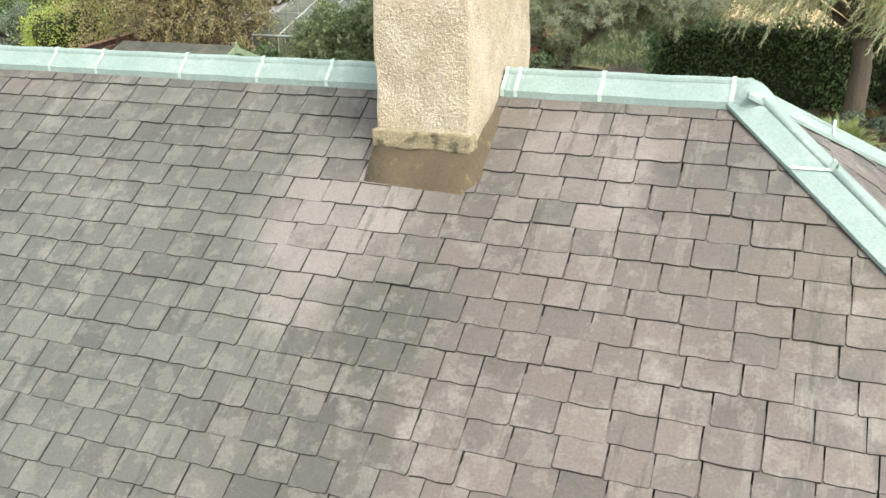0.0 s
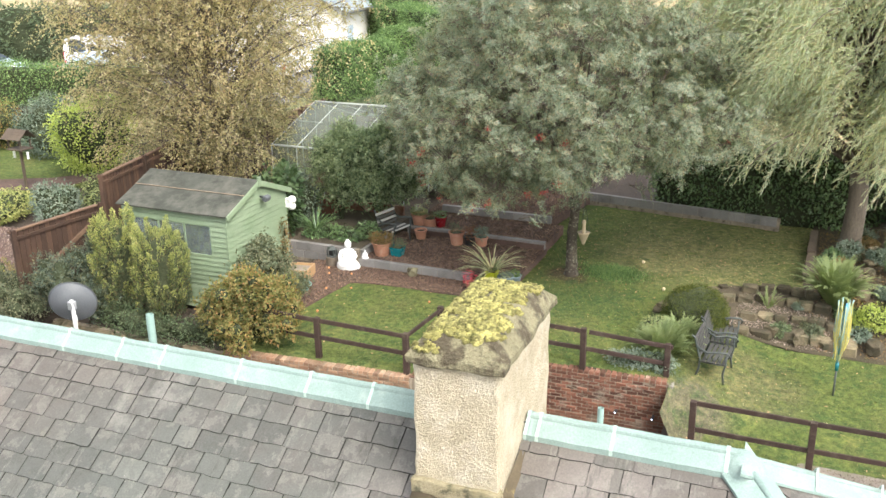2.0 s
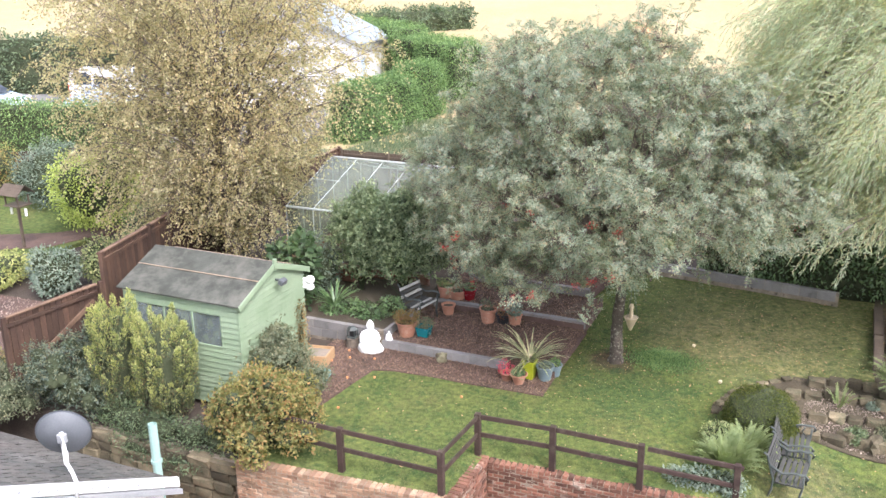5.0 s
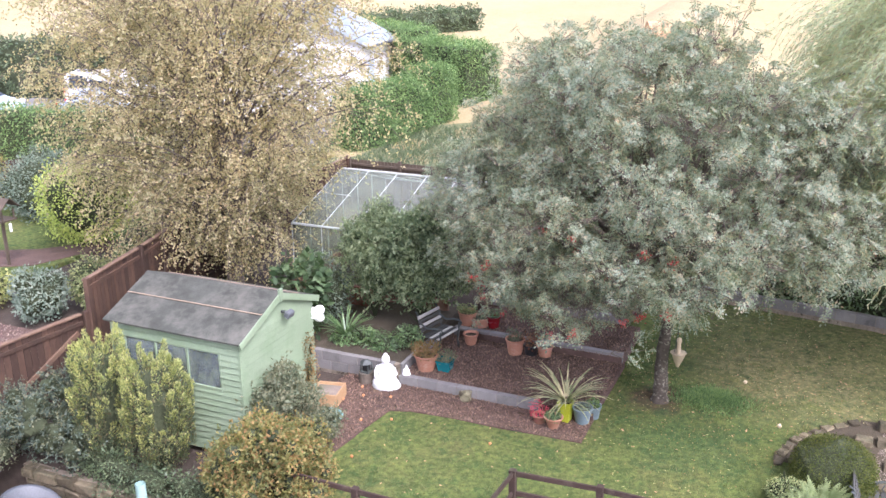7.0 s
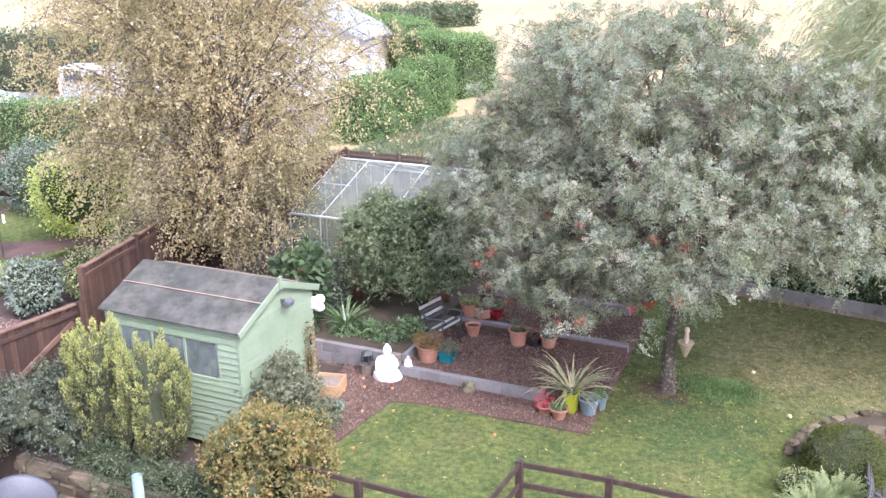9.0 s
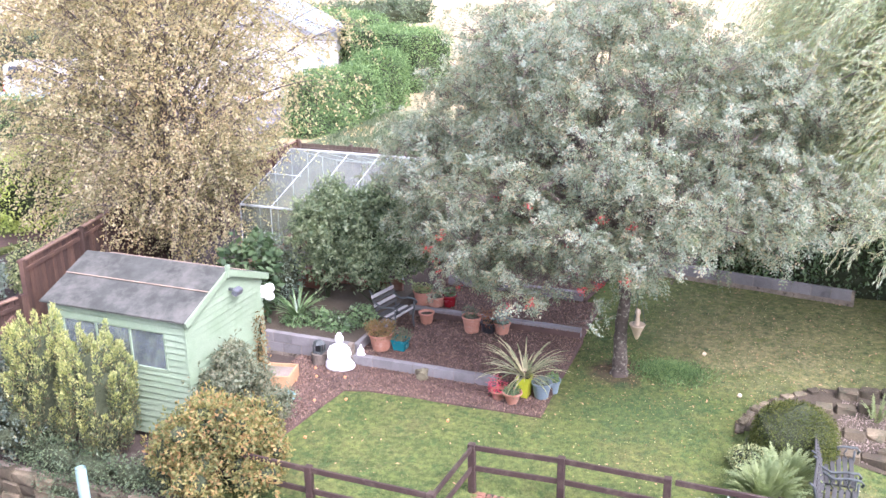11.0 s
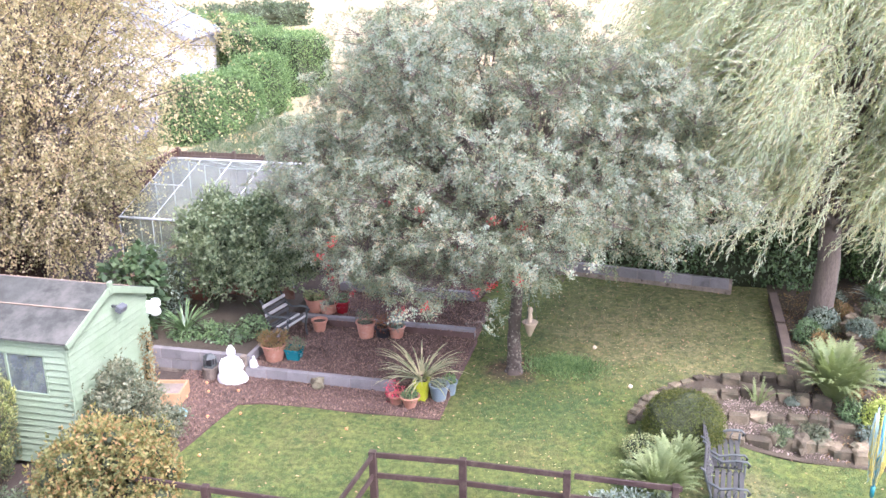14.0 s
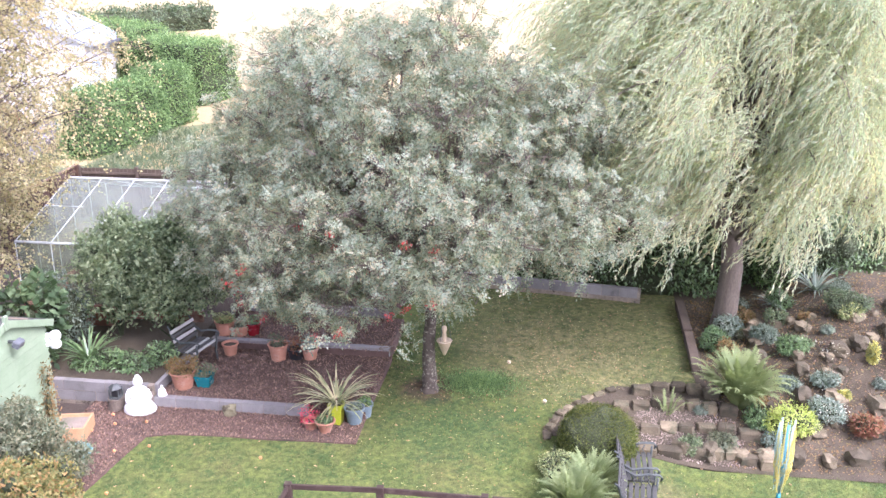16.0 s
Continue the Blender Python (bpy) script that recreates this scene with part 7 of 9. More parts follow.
# ---- shrubs of the left border ----
def plume_conifer(label, u, v, z, rad, h, plumes, seed):
    """An upright conifer: a column packed with pointed plumes, green inside and gold at the tips."""
    t = thing("conifer", label, "conifer", u, v, z)
    g = np.random.default_rng(seed)
    bm = B()
    # filler column, dark like the shade behind the plumes
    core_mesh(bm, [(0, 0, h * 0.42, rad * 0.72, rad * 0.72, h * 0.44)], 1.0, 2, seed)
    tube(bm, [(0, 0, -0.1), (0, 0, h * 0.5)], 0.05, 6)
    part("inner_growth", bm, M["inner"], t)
    f = (np.arange(plumes) + 0.5) / plumes
    th = np.arange(plumes) * 2.39996 + g.normal(0, 0.2, plumes)
    foot = 0.04 + 0.80 * f + g.normal(0, 0.02, plumes)
    wide = rad * np.sqrt(np.clip(1 - ((foot - 0.34) / 0.66) ** 2, 0.04, 1)) * g.uniform(0.72, 1.0, plumes)
    root = np.stack([np.cos(th) * wide, np.sin(th) * wide, foot * h], -1)
    ln = h * g.uniform(0.15, 0.26, plumes)
    up = unit(np.stack([np.cos(th) * 0.16, np.sin(th) * 0.16, np.ones(plumes)], -1) + g.normal(0, 0.06, (plumes, 3)))
    tips, green = [], []
    for k in range(150):
        a = g.random(plumes) ** 0.8
        q = rand_dirs(g, plumes)
        q[:, 2] *= 0.3
        fat = 0.085 * np.sqrt(np.clip(1.02 - a, 0, 1)) * (0.55 + 0.45 * np.minimum(a * 4, 1)) * (1.15 - 0.3 * f)
        p = root + up * (ln * a)[:, None] + q * fat[:, None]
        quad = leaf_quads(p, unit(up + q * 0.75 + g.normal(0, 0.25, p.shape)), rand_dirs(g, plumes), 0.062 * g.uniform(0.6, 1.2, plumes), 0.022).reshape(-1, 4, 3)
        gold = a * 0.75 + 0.35 * f + g.normal(0, 0.18, plumes) > 0.64
        tips.append(quad[gold])
        green.append(quad[~gold])
    part("gold_foliage", quad_mesh("gold_foliage", np.concatenate(tips).reshape(-1, 3)), M["gold_conifer"], t, "pale gold-green spray tips")
    part("inner_foliage", quad_mesh("inner_foliage", np.concatenate(green).reshape(-1, 3)), M["conifer_green"], t, "duller blue-green and brownish scale leaves")
    return t


plume_conifer("golden-tipped upright conifer beside the shed", -12.62, 8.95, -0.15, 0.50, 2.4, 105, 3)
plume_conifer("broad golden-green upright conifer beside the shed", -11.6, 9.1, -0.15, 0.60, 2.1, 130, 4)
bush("shrub", "yellow and orange autumn shrub at the fence end", -9.1, 8.95, -0.15, ragged(60, 1.22, 1.5, 5), 24000, 0.072, 0.042, "orange_bush", "tuft", core=0.45, seed=5, shell=0.8, keep_out=0.5)
bush("shrub", "grey-green loose shrub against the shed", -9.75, 10.35, -0.1, ragged(40, 1.0, 1.6, 6), 13000, 0.07, 0.034, "grey_bush", "tuft", core=0.25, seed=6, shell=0.6, spread=1.3)
bush("shrub", "rusty-leaved climber at the shed corner", -10.2, 11.9, -0.1, [(0, 0, 0.8, 0.14, 0.18, 0.8), (0.05, 0, 1.3, 0.1, 0.12, 0.4)], 900, 0.05, 0.03, "brown_leaf", core=0.3, seed=7, shell=0.8)
bush("shrub", "dark blue-green arching shrub below the fence", -13.45, 8.95, -0.15, ragged(50, 1.35, 1.5, 8), 14000, 0.065, 0.032, "dark_bush", "tuft", core=0.5, seed=8, shell=0.7, spread=1.3)
bush("shrub", "low yellowish shrub with pale flowers", -14.9, 8.1, -0.2, ragged(24, 1.0, 0.85, 9), 6000, 0.05, 0.03, "grey_bush", core=0.6, seed=9, shell=0.6, spread=1.2)
bush("shrub", "olive-yellow shrub beside the neighbouring drive", -16.2, 8.3, -0.2, dome(9, 1.0, 0.85, 19), 6000, 0.05, 0.03, "orange_bush", core=0.6, seed=19, shell=0.6, spread=1.2)
bush("shrub", "green ground-cover shrub over the stone wall", -11.4, 8.5, -0.4, [(0, 0, 0.3, 0.7, 0.3, 0.35), (0.75, 0.1, 0.25, 0.6, 0.3, 0.35), (-0.7, 0, 0.35, 0.6, 0.3, 0.4), (1.3, 0.1, 0.3, 0.5, 0.3, 0.3), (-1.3, 0.1, 0.4, 0.6, 0.3, 0.45), (-0.4, -0.2, -0.1, 0.7, 0.15, 0.3), (0.6, -0.2, -0.15, 0.6, 0.15, 0.28)], 7500, 0.06, 0.03, "dark_hedge", core=0.6, seed=10, shell=0.6)
bush("shrub", "straggling twiggy shrub over the wall end", -9.7, 8.45, -0.7, [(0, 0, 0.25, 0.4, 0.18, 0.3)], 700, 0.06, 0.02, "grey_bush", core=0.5, seed=11, shell=0.7)

# ---- shrubs behind the raised bed ----
bush("shrub", "dark evergreen shrub towering over the raised bed", -9.75, 15.9, 0.28, [(0, 0, 1.4, 0.7, 0.6, 0.9), (0.6, 0.3, 1.9, 0.5, 0.5, 0.6), (-0.7, 0.2, 1.6, 0.55, 0.5, 0.7), (0.1, 0.2, 2.35, 0.4, 0.4, 0.5), (-0.4, 0.1, 2.2, 0.35, 0.35, 0.45), (0.2, -0.5, 1.1, 0.5, 0.4, 0.5), (1.3, 0.5, 1.7, 0.55, 0.5, 0.5), (0.9, 0, 1.2, 0.4, 0.4, 0.5), (0.45, 0.1, 2.55, 0.22, 0.22, 0.35), (-0.9, -0.2, 1, 0.4, 0.4, 0.5)], 17000, 0.10, 0.055, "evergreen", "tuft", core=0.35, seed=12, shell=0.8, spread=1.2, keep_out=0.5, droop=-0.3)
bush("shrub", "tall grey-green shrub in front of the greenhouse", -10.9, 15.9, 0.2, [(0, 0, 1.4, 0.8, 0.7, 1), (0.4, 0, 1.8, 0.7, 0.6, 0.7), (-0.4, 0.1, 1.9, 0.5, 0.5, 0.5), (0.1, 0.2, 2.4, 0.45, 0.45, 0.5), (0.7, -0.1, 2.2, 0.45, 0.45, 0.5)], 12500, 0.10, 0.055, "evergreen", "tuft", core=0.35, seed=13, shell=0.9, spread=1.3, keep_out=0.5)
bush("shrub", "broad-leaved fig shrub beside the shed", -12.15, 14.7, 0.05, dome(9, 0.75, 1.75, 14), 1150, 0.21, 0.125, "fig", core=0.3, seed=14, shell=0.5, spread=0.9)
bush("shrub", "purplish shrub beside the greenhouse", -11.9, 15.6, 0.05, dome(8, 0.7, 1.6, 15), 4200, 0.07, 0.035, "blue_bush", core=0.6, seed=15, shell=0.6)
bush("shrub", "low leafy green planting in the raised bed", -9.9, 14.35, 0.28, [(0, 0, 0.12, 0.5, 0.3, 0.16), (0.5, 0.3, 0.2, 0.35, 0.3, 0.25), (-0.5, 0.1, 0.12, 0.4, 0.3, 0.16), (-0.9, -0.1, 0.08, 0.35, 0.25, 0.1)], 2200, 0.075, 0.045, "laurel", core=0.5, seed=16, shell=0.5)


def sword_plant(name, label, u, v, z, n, length, width, mat, seed, up=0.7, category="plant", arch=1.0, m=None, parent=None):
    """A rosette of long arching blades."""
    g = np.random.default_rng(seed)
    quads = []
    for i in range(n):
        a = i * 2.39996 + g.uniform(-0.2, 0.2)
        lift = g.uniform(0.15, 1.0) ** 0.8 * up
        L = length * g.uniform(0.75, 1.1)
        d = unit(np.array([math.cos(a), math.sin(a), lift * 1.6]))
        p = np.array([0.0, 0, 0.03])
        side = np.array([-math.sin(a), math.cos(a), 0.0])
        steps = 6
        prev = None
        for k in range(steps + 1):
            f = k / steps
            w = width * (0.6 + 0.6 * f) * (1 - f) ** 0.6 + 0.002
            cur = (p - side * w / 2, p + side * w / 2)
            if prev:
                quads += [prev[0], prev[1], cur[1], cur[0]]
            prev = cur
            d = unit(d + np.array([0, 0, -0.16 * arch * f * 2]))
            p = p + d * L / steps
    me = quad_mesh("rosette", np.array(quads))
    if parent:
        return part("rosette", me, M[mat], parent, m=m)
    t = thing(name, label, category, u, v, z)
    part("rosette", me, M[mat], t)
    return t


sword_plant("sword_plant", "green sword-leaved plant in the raised bed", -10.9, 14.5, 0.28, 50, 0.9, 0.06, "laurel", 3, 1.0)
sword_plant("sword_plant", "grey-green strappy plant under the willow", 4.47, 19.6, 0.68, 60, 0.9, 0.05, "sage", 4, 0.7)
sword_plant("sword_plant", "pale strappy plant beside the willow", 3.5, 19.2, 0.4, 30, 0.6, 0.05, "sage", 5, 0.7)


def fern(label, u, v, z, n, length, seed):
    """Arching fronds with pinnae in pairs."""
    g = np.random.default_rng(seed)
    t = thing("fern", label, "fern", u, v, z)
    for i in range(n):
        a = i * 2.39996 + g.uniform(-0.3, 0.3)
        L = length * g.uniform(0.75, 1.1)
        lift = 1.7 + g.uniform(0.0, 1.0) ** 1.2 * 4.5
        d = unit(np.array([math.cos(a), math.sin(a), lift]))
        p = np.array([0.06 * math.cos(a), 0.06 * math.sin(a), 0.0])
        vs_, fs_ = [tuple(p)], []
        for k in range(30):
            f = k / 30
            d = unit(d + np.array([0, 0, -0.022 - 0.10 * f * f]) + g.normal(0, 0.02, 3))
            p = p + d * L / 30
            s = unit(np.cross(d, np.array([0, 0, 1.0])))
            wl = L * 0.095 * (math.sin(math.pi * min(1, 0.12 + f * 0.88)) ** 0.8)
            b0 = len(vs_)
            stem = 0 if k == 0 else b0 - 3
            vs_ += [tuple(p)] + [tuple(p + sg * s * wl + d * wl * 0.3 + g.normal(0, 0.008, 3) - np.array([0, 0, 0.12 * wl])) for sg in (-1, 1)]
            if k > 2:
                fs_ += [(stem, b0, b0 + 1), (b0, stem, b0 + 2)]
            else:
                fs_ += [(stem, b0, b0 + 1), (b0, stem, b0 + 2)] if k else []
        me = bpy.data.meshes.new("frond")
        me.from_pydata(vs_, [], fs_)
        part("frond", me, M["fern"], t)
    return t


fern("large pale green fern on the rockery", 2.1, 15.0, -0.1, 220, 1.2, 1)
fern("pale green fern beside the fence end", -1.0, 11.25, -0.28, 170, 0.86, 2)
fern("green fern beside the garden benches", -0.75, 11.85, -0.32, 150, 0.82, 3)
fern("small fern among the rockery stones", 0.75, 14.75, -0.2, 14, 0.5, 4)
bush("shrub", "grey-leaved low plant at the fence foot", -1.35, 10.75, -0.2, [(0, 0, 0.15, 0.4, 0.25, 0.2), (0.45, 0.05, 0.14, 0.3, 0.25, 0.2), (-0.4, 0, 0.12, 0.3, 0.2, 0.16)], 2200, 0.06, 0.035, "sage", core=0.6, seed=21, shell=0.6)
bush("topiary", "clipped round dark green box bush", -0.62, 13.05, -0.3, [(0, 0, 0.5, 0.70, 0.66, 0.56), (0, 0, 0.3, 0.70, 0.66, 0.42), (0.2, -0.1, 0.58, 0.42, 0.42, 0.40), (-0.2, 0.15, 0.55, 0.42, 0.42, 0.41)], 20000, 0.032, 0.018, "box_bush", core=0.88, seed=22, shell=0.12, spread=0.9, category="topiary")
bush("shrub", "pale variegated shrub beside the topiary", -1.25, 12.3, -0.2, dome(6, 0.4, 0.45, 23), 1800, 0.05, 0.03, "fern", core=0.6, seed=23)

# ---- rockery ----
for i in range(23):
    a = radians(174 - i * 6.6)
    u, v = RC[0] + (RR + 0.03) * math.cos(a), RC[1] + (RR + 0.03) * math.sin(a)
    t = thing("edging_stone", "grey squared stone edging the curved bed", "stone", u, v, float(lawn_z(u, v)) - 0.1, math.degrees(a) + 90 + random.Random(i).uniform(-6, 6), "edging stones of the curved bed")
    rr = random.Random(i + 300)
    bm = B()
    w = rr.uniform(0.085, 0.13)
    box(bm, -w, w, -0.075, 0.075, 0, rr.uniform(0.13, 0.2), 0.025)
    for q in bm.verts:
        q.co += Vector((rr.uniform(-0.022, 0.022), rr.uniform(-0.02, 0.02), rr.uniform(-0.018, 0.018)))
    part("block", bm, M["stone"], t)
rk = np.random.default_rng(9)


def rock_thing(u, v, s, seed, zoff=0.0, group="rockery stones"):
    t = thing("rock", "rough brown sandstone rock set in the rockery", "rock", u, v, float(lawn_z(u, v)) + 0.01 + zoff, 0, group)
    bm = B()
    rock(bm, (0, 0, s[2] * 0.35), s, seed)
    part("stone", bm, M["stone"], t)


k = 0
for vv, u0_, u1_, sz in ((15.35, 0.1, 1.6, 0.2), (14.75, -0.3, 1.9, 0.2), (14.2, 0.2, 2.4, 0.22), (13.62, 0.1, 2.6, 0.24)):
    x = u0_
    while x < u1_:
        w = rk.uniform(0.55, 0.95) * sz
        bend = 0.22 * math.sin((x - u0_) / (u1_ - u0_) * math.pi)
        vb_ = vv + bend + rk.uniform(-0.03, 0.03)
        t = thing("rock", "squarish sandstone block stepping up the rockery", "rock", x + w, vb_, float(lawn_z(x + w, vb_)) - 0.05, rk.uniform(-9, 9), "rockery steps")
        bm = B()
        hh = rk.uniform(0.17, 0.27)
        box(bm, -w, w, -0.11, 0.11, 0, hh, 0.03)
        for q in bm.verts:
            q.co += Vector(rk.normal(0, 0.012, 3))
        part("stone", bm, M["stone"], t)
        x += w * 2 + rk.uniform(0.0, 0.05)
        k += 1
for i in range(16):
    w = rk.uniform(0.2, 0.32)
    rock_thing(0.9 + i * 0.52 + rk.uniform(-0.08, 0.08), 13.85 + rk.uniform(-0.1, 0.1), (w, w * 0.7, w * 0.75), 100 + i)
for i in range(80):
    u, v = rk.uniform(2.5, 7.2), rk.uniform(14.2, 18.6)
    w = rk.uniform(0.14, 0.32)
    rock_thing(u, v, (w, w * rk.uniform(0.6, 0.95), w * rk.uniform(0.5, 0.8)), 200 + i)
tagged(part("gravel", quad_mesh("gravel", gravel_stones([(0.0, 13.6), (2.2, 13.6), (1.9, 15.2), (0.2, 15.2)], lambda u, v: lawn_z(u, v) + 0.025, 3200, 18, 0.02), 3), M["pale_gravel"]), "pale pinkish gravel in the rockery pockets", "gravel", kind="stuff")
tagged(part("gravel", quad_mesh("gravel", gravel_stones([(1.5, 14.0), (7.5, 14.0), (7.5, 19.5), (1.5, 19.5)], lambda u, v: lawn_z(u, v) + 0.022, 5200, 19, 0.022), 3), M["gravel_stone"]), "small stones and leaf litter on the bank", "gravel", kind="stuff")
clumps = (("blue-green mound plant among the rocks", 3.79, 15.6, 0.3, 0.24, "sage"), ("dark green clump plant on the bank", 4.81, 18.2, 0.5, 0.4, "dark_hedge"), ("grey-green leafy plant on the bank", 2.35, 18.3, 0.42, 0.45, "sage"),
          ("green leafy plant among the rocks", 3.45, 16.8, 0.36, 0.35, "laurel"), ("blue-grey clump on the bank", 3.0, 17.6, 0.34, 0.35, "blue_bush"), ("lime-green shrub at the rockery edge", 2.95, 14.5, 0.5, 0.55, "lime_bush"),
          ("grey plant dotted with white flowers", 3.67, 14.8, 0.36, 0.4, "sage"), ("rust-red plant at the rockery edge", 4.3, 14.55, 0.36, 0.35, "red_leaf"), ("small mauve-grey plant by the rocks", 3.15, 15.6, 0.24, 0.22, "blue_bush"),
          ("yellow-flowered plant in the rockery", 4.05, 15.25, 0.12, 0.14, "yellow_petals"), ("tall yellow-flowered stems on the bank", 4.74, 16.0, 0.12, 0.42, "yellow_petals"), ("leafy green plant behind the sleeper", 2.0, 17.6, 0.4, 0.42, "laurel"),
          ("brown-leaved plant at the willow foot", 2.75, 18.9, 0.35, 0.25, "brown_leaf"), ("green shrub under the willow", 3.7, 20.4, 0.6, 1.2, "hedge"), ("dark shrub beside the willow trunk", 4.9, 20.6, 0.8, 1.3, "dark_hedge"), ("trailing green plant on the bank", 5.6, 16.6, 0.5, 0.4, "grey_bush"),
          ("low green plant on the bank", 5.4, 15.3, 0.4, 0.35, "laurel"), ("grey mound plant on the bank", 6.4, 17.6, 0.5, 0.45, "blue_bush"))
for i, (lab, u, v, rad, h, mat) in enumerate(clumps):
    bush("rockery_plant", lab, u, v, float(lawn_z(u, v)) + 0.01, dome(6, rad, h, 60 + i), int(1500 + 3000 * rad), 0.055, 0.03, mat, core=0.55, seed=60 + i, category="plant", shell=0.6, spread=1.1)
g = np.random.default_rng(87)
for i in range(34):
    u, v = (g.uniform(2.2, 6.8), g.uniform(14.1, 19.6)) if i > 2 else (g.uniform(0.3, 2.2), g.uniform(13.6, 15.2))
    mat = ("sage", "evergreen", "grey_bush", "laurel", "blue_bush", "brown_leaf", "fern")[i % 7]
    word = {"sage": "grey-green", "evergreen": "soft green", "grey_bush": "olive", "laurel": "dark green", "blue_bush": "blue-grey", "brown_leaf": "withered brown", "fern": "pale green"}[mat]
    rad = g.uniform(0.12, 0.34)
    bush("rockery_plant", word + " low plant between the rockery stones", u, v, float(lawn_z(u, v)) + 0.01, dome(5, rad, rad * g.uniform(0.6, 1.3), 140 + i), int(500 + 2600 * rad), 0.06, 0.03, mat, core=0.45, seed=140 + i, category="plant", group="small plants of the rockery", shell=0.7, spread=1.1)
n = 9000
u, v = g.uniform(1.6, 7.2, n), g.uniform(13.6, 20.4, n)
p = np.stack([HX + u * CU - v * SU, HY + u * SU + v * CU, lawn_z(u, v) + 0.03], -1)
tagged(part("leaf_litter", quad_mesh("leaf_litter", leaf_quads(p, unit(g.normal(size=(n, 3)) * np.array([1, 1, 0.3])), unit(np.array([0, 0, 1.0]) + g.normal(0, 0.3, (n, 3))), 0.055, 0.03)), M["brown_leaf"]), "brown leaf litter on the rockery soil", "leaves", kind="stuff")
g = np.random.default_rng(88)
for lab, u, v, n in (("scattered white flowers on the grey plant", 3.67, 14.75, 60), ("scattered white flowers on the bank", 3.9, 16.3, 40)):
    p = np.stack([g.normal(0, 0.2, n), g.normal(0, 0.18, n), g.uniform(0.2, 0.42, n)], -1)
    t = thing("flowers", lab, "flowers", u, v, float(lawn_z(u, v)), kind="stuff")
    part("petals", quad_mesh("petals", leaf_quads(p, rand_dirs(g, n), np.tile([0, 0, 1.0], (n, 1)), 0.03, 0.03)), M["white_petals"], t)
for k, (va, vb) in enumerate(((16.35, 18.1), (18.15, 19.95))):
    for j in (0, 1):
        t = thing("sleeper", "weathered timber sleeper edging the bank", "sleeper", 1.48, (va + vb) / 2, float(lawn_z(1.4, (va + vb) / 2)) - 0.03 + 0.13 * j, 90 + (k - j) * 0.8, "sleepers along the lawn")
        bm = B()
        box(bm, -(vb - va) / 2, (vb - va) / 2, -0.1 + 0.02 * j, 0.1 + 0.02 * j, 0, 0.125, 0.012)
        part("beam", bm, M["sleeper"], t)

# yard bush and neighbouring garden
bush("shrub", "small bright yellow-green shrub in the yard", -6.55, 7.9, YARD, dome(9, 0.6, 0.85, 31), 5200, 0.05, 0.026, "yellow_bush", core=0.5, seed=31, shell=0.5)
for i, (nm, lab, x, y, rad, h, mat, n, ls) in enumerate((
        ("shrub", "bright lime-green shrub in the neighbouring garden", -13.9, 32.0, 1.9, 2.6, "lime_bush", 11000, 0.11), ("shrub", "tall grey-green shrub on the neighbouring lawn edge", -16.8, 35.0, 1.6, 2.1, "blue_bush", 8000, 0.1),
        ("shrub", "yellowing shrub at the neighbouring fence", -19.4, 36.0, 1.1, 1.7, "orange_bush", 4000, 0.1), ("shrub", "low spreading olive conifer in the neighbouring garden", -15.2, 26.6, 1.5, 0.8, "gold_conifer", 6500, 0.09),
        ("shrub", "variegated pale shrub behind the fence", -12.7, 26.2, 0.9, 1.2, "sage", 4500, 0.09), ("shrub", "pale green shrub behind the fence", -11.5, 27.0, 0.9, 1.35, "fern", 4500, 0.09),
        ("shrub", "green shrub under the birch tree", -10.9, 29.5, 1.3, 1.8, "hedge", 5500, 0.1), ("shrub", "dense leafy shrub under the birch tree", -8.9, 29.0, 1.2, 1.9, "grey_bush", 5500, 0.09),
        ("shrub", "rough shrub by the field edge", -0.5, 37.0, 1.6, 2.4, "grey_bush", 6000, 0.11), ("shrub", "tangled green shrub at the garden end", 2.4, 33.0, 1.8, 2.6, "hedge", 6500, 0.11), ("shrub", "dark evergreen shrub behind the upper terrace", -1.6, 29.6, 1.4, 2.0, "grey_bush", 6000, 0.1), ("shrub", "green shrub behind the upper terrace", 1.0, 30.0, 1.3, 1.6, "laurel", 4500, 0.11))):
    u, v = to_plot(x, y)
    bush(nm, lab, u, v, float(ground_z(np.array(u), np.array(v))), dome(9, rad, h, 90 + i), n, ls, ls * 0.55, mat, core=0.66, seed=90 + i, shell=0.5, spread=1.0)

# ---- statues, pots and furniture of the terraces ----
def statue_mesh(s):
    """A plain seated figure: base, lap, body, head."""
    bm = B()
    lathe(bm, [(0, 0), (0.30, 0), (0.32, 0.05), (0.29, 0.11), (0.20, 0.14)], 24, sy=0.75)
    lathe(bm, [(0.27, 0.06), (0.30, 0.13), (0.25, 0.21), (0.16, 0.26), (0.13, 0.28)], 24, 0, -0.04, 0.72)
    lathe(bm, [(0.15, 0.2), (0.165, 0.32), (0.185, 0.43), (0.16, 0.50), (0.07, 0.54), (0.055, 0.56)], 20, sy=0.68)
    lathe(bm, [(0.05, 0.54), (0.085, 0.59), (0.092, 0.65), (0.075, 0.71), (0.045, 0.74), (0.04, 0.77), (0, 0.785)], 18)
    for sg in (-1, 1):
        tube(bm, [(sg * 0.16, 0, 0.46), (sg * 0.215, -0.02, 0.34), (sg * 0.19, -0.12, 0.25), (sg * 0.05, -0.18, 0.24)], [0.05, 0.05, 0.045, 0.035], 10)
    bmesh.ops.scale(bm, vec=(s, s, s), verts=bm.verts)
    return bm


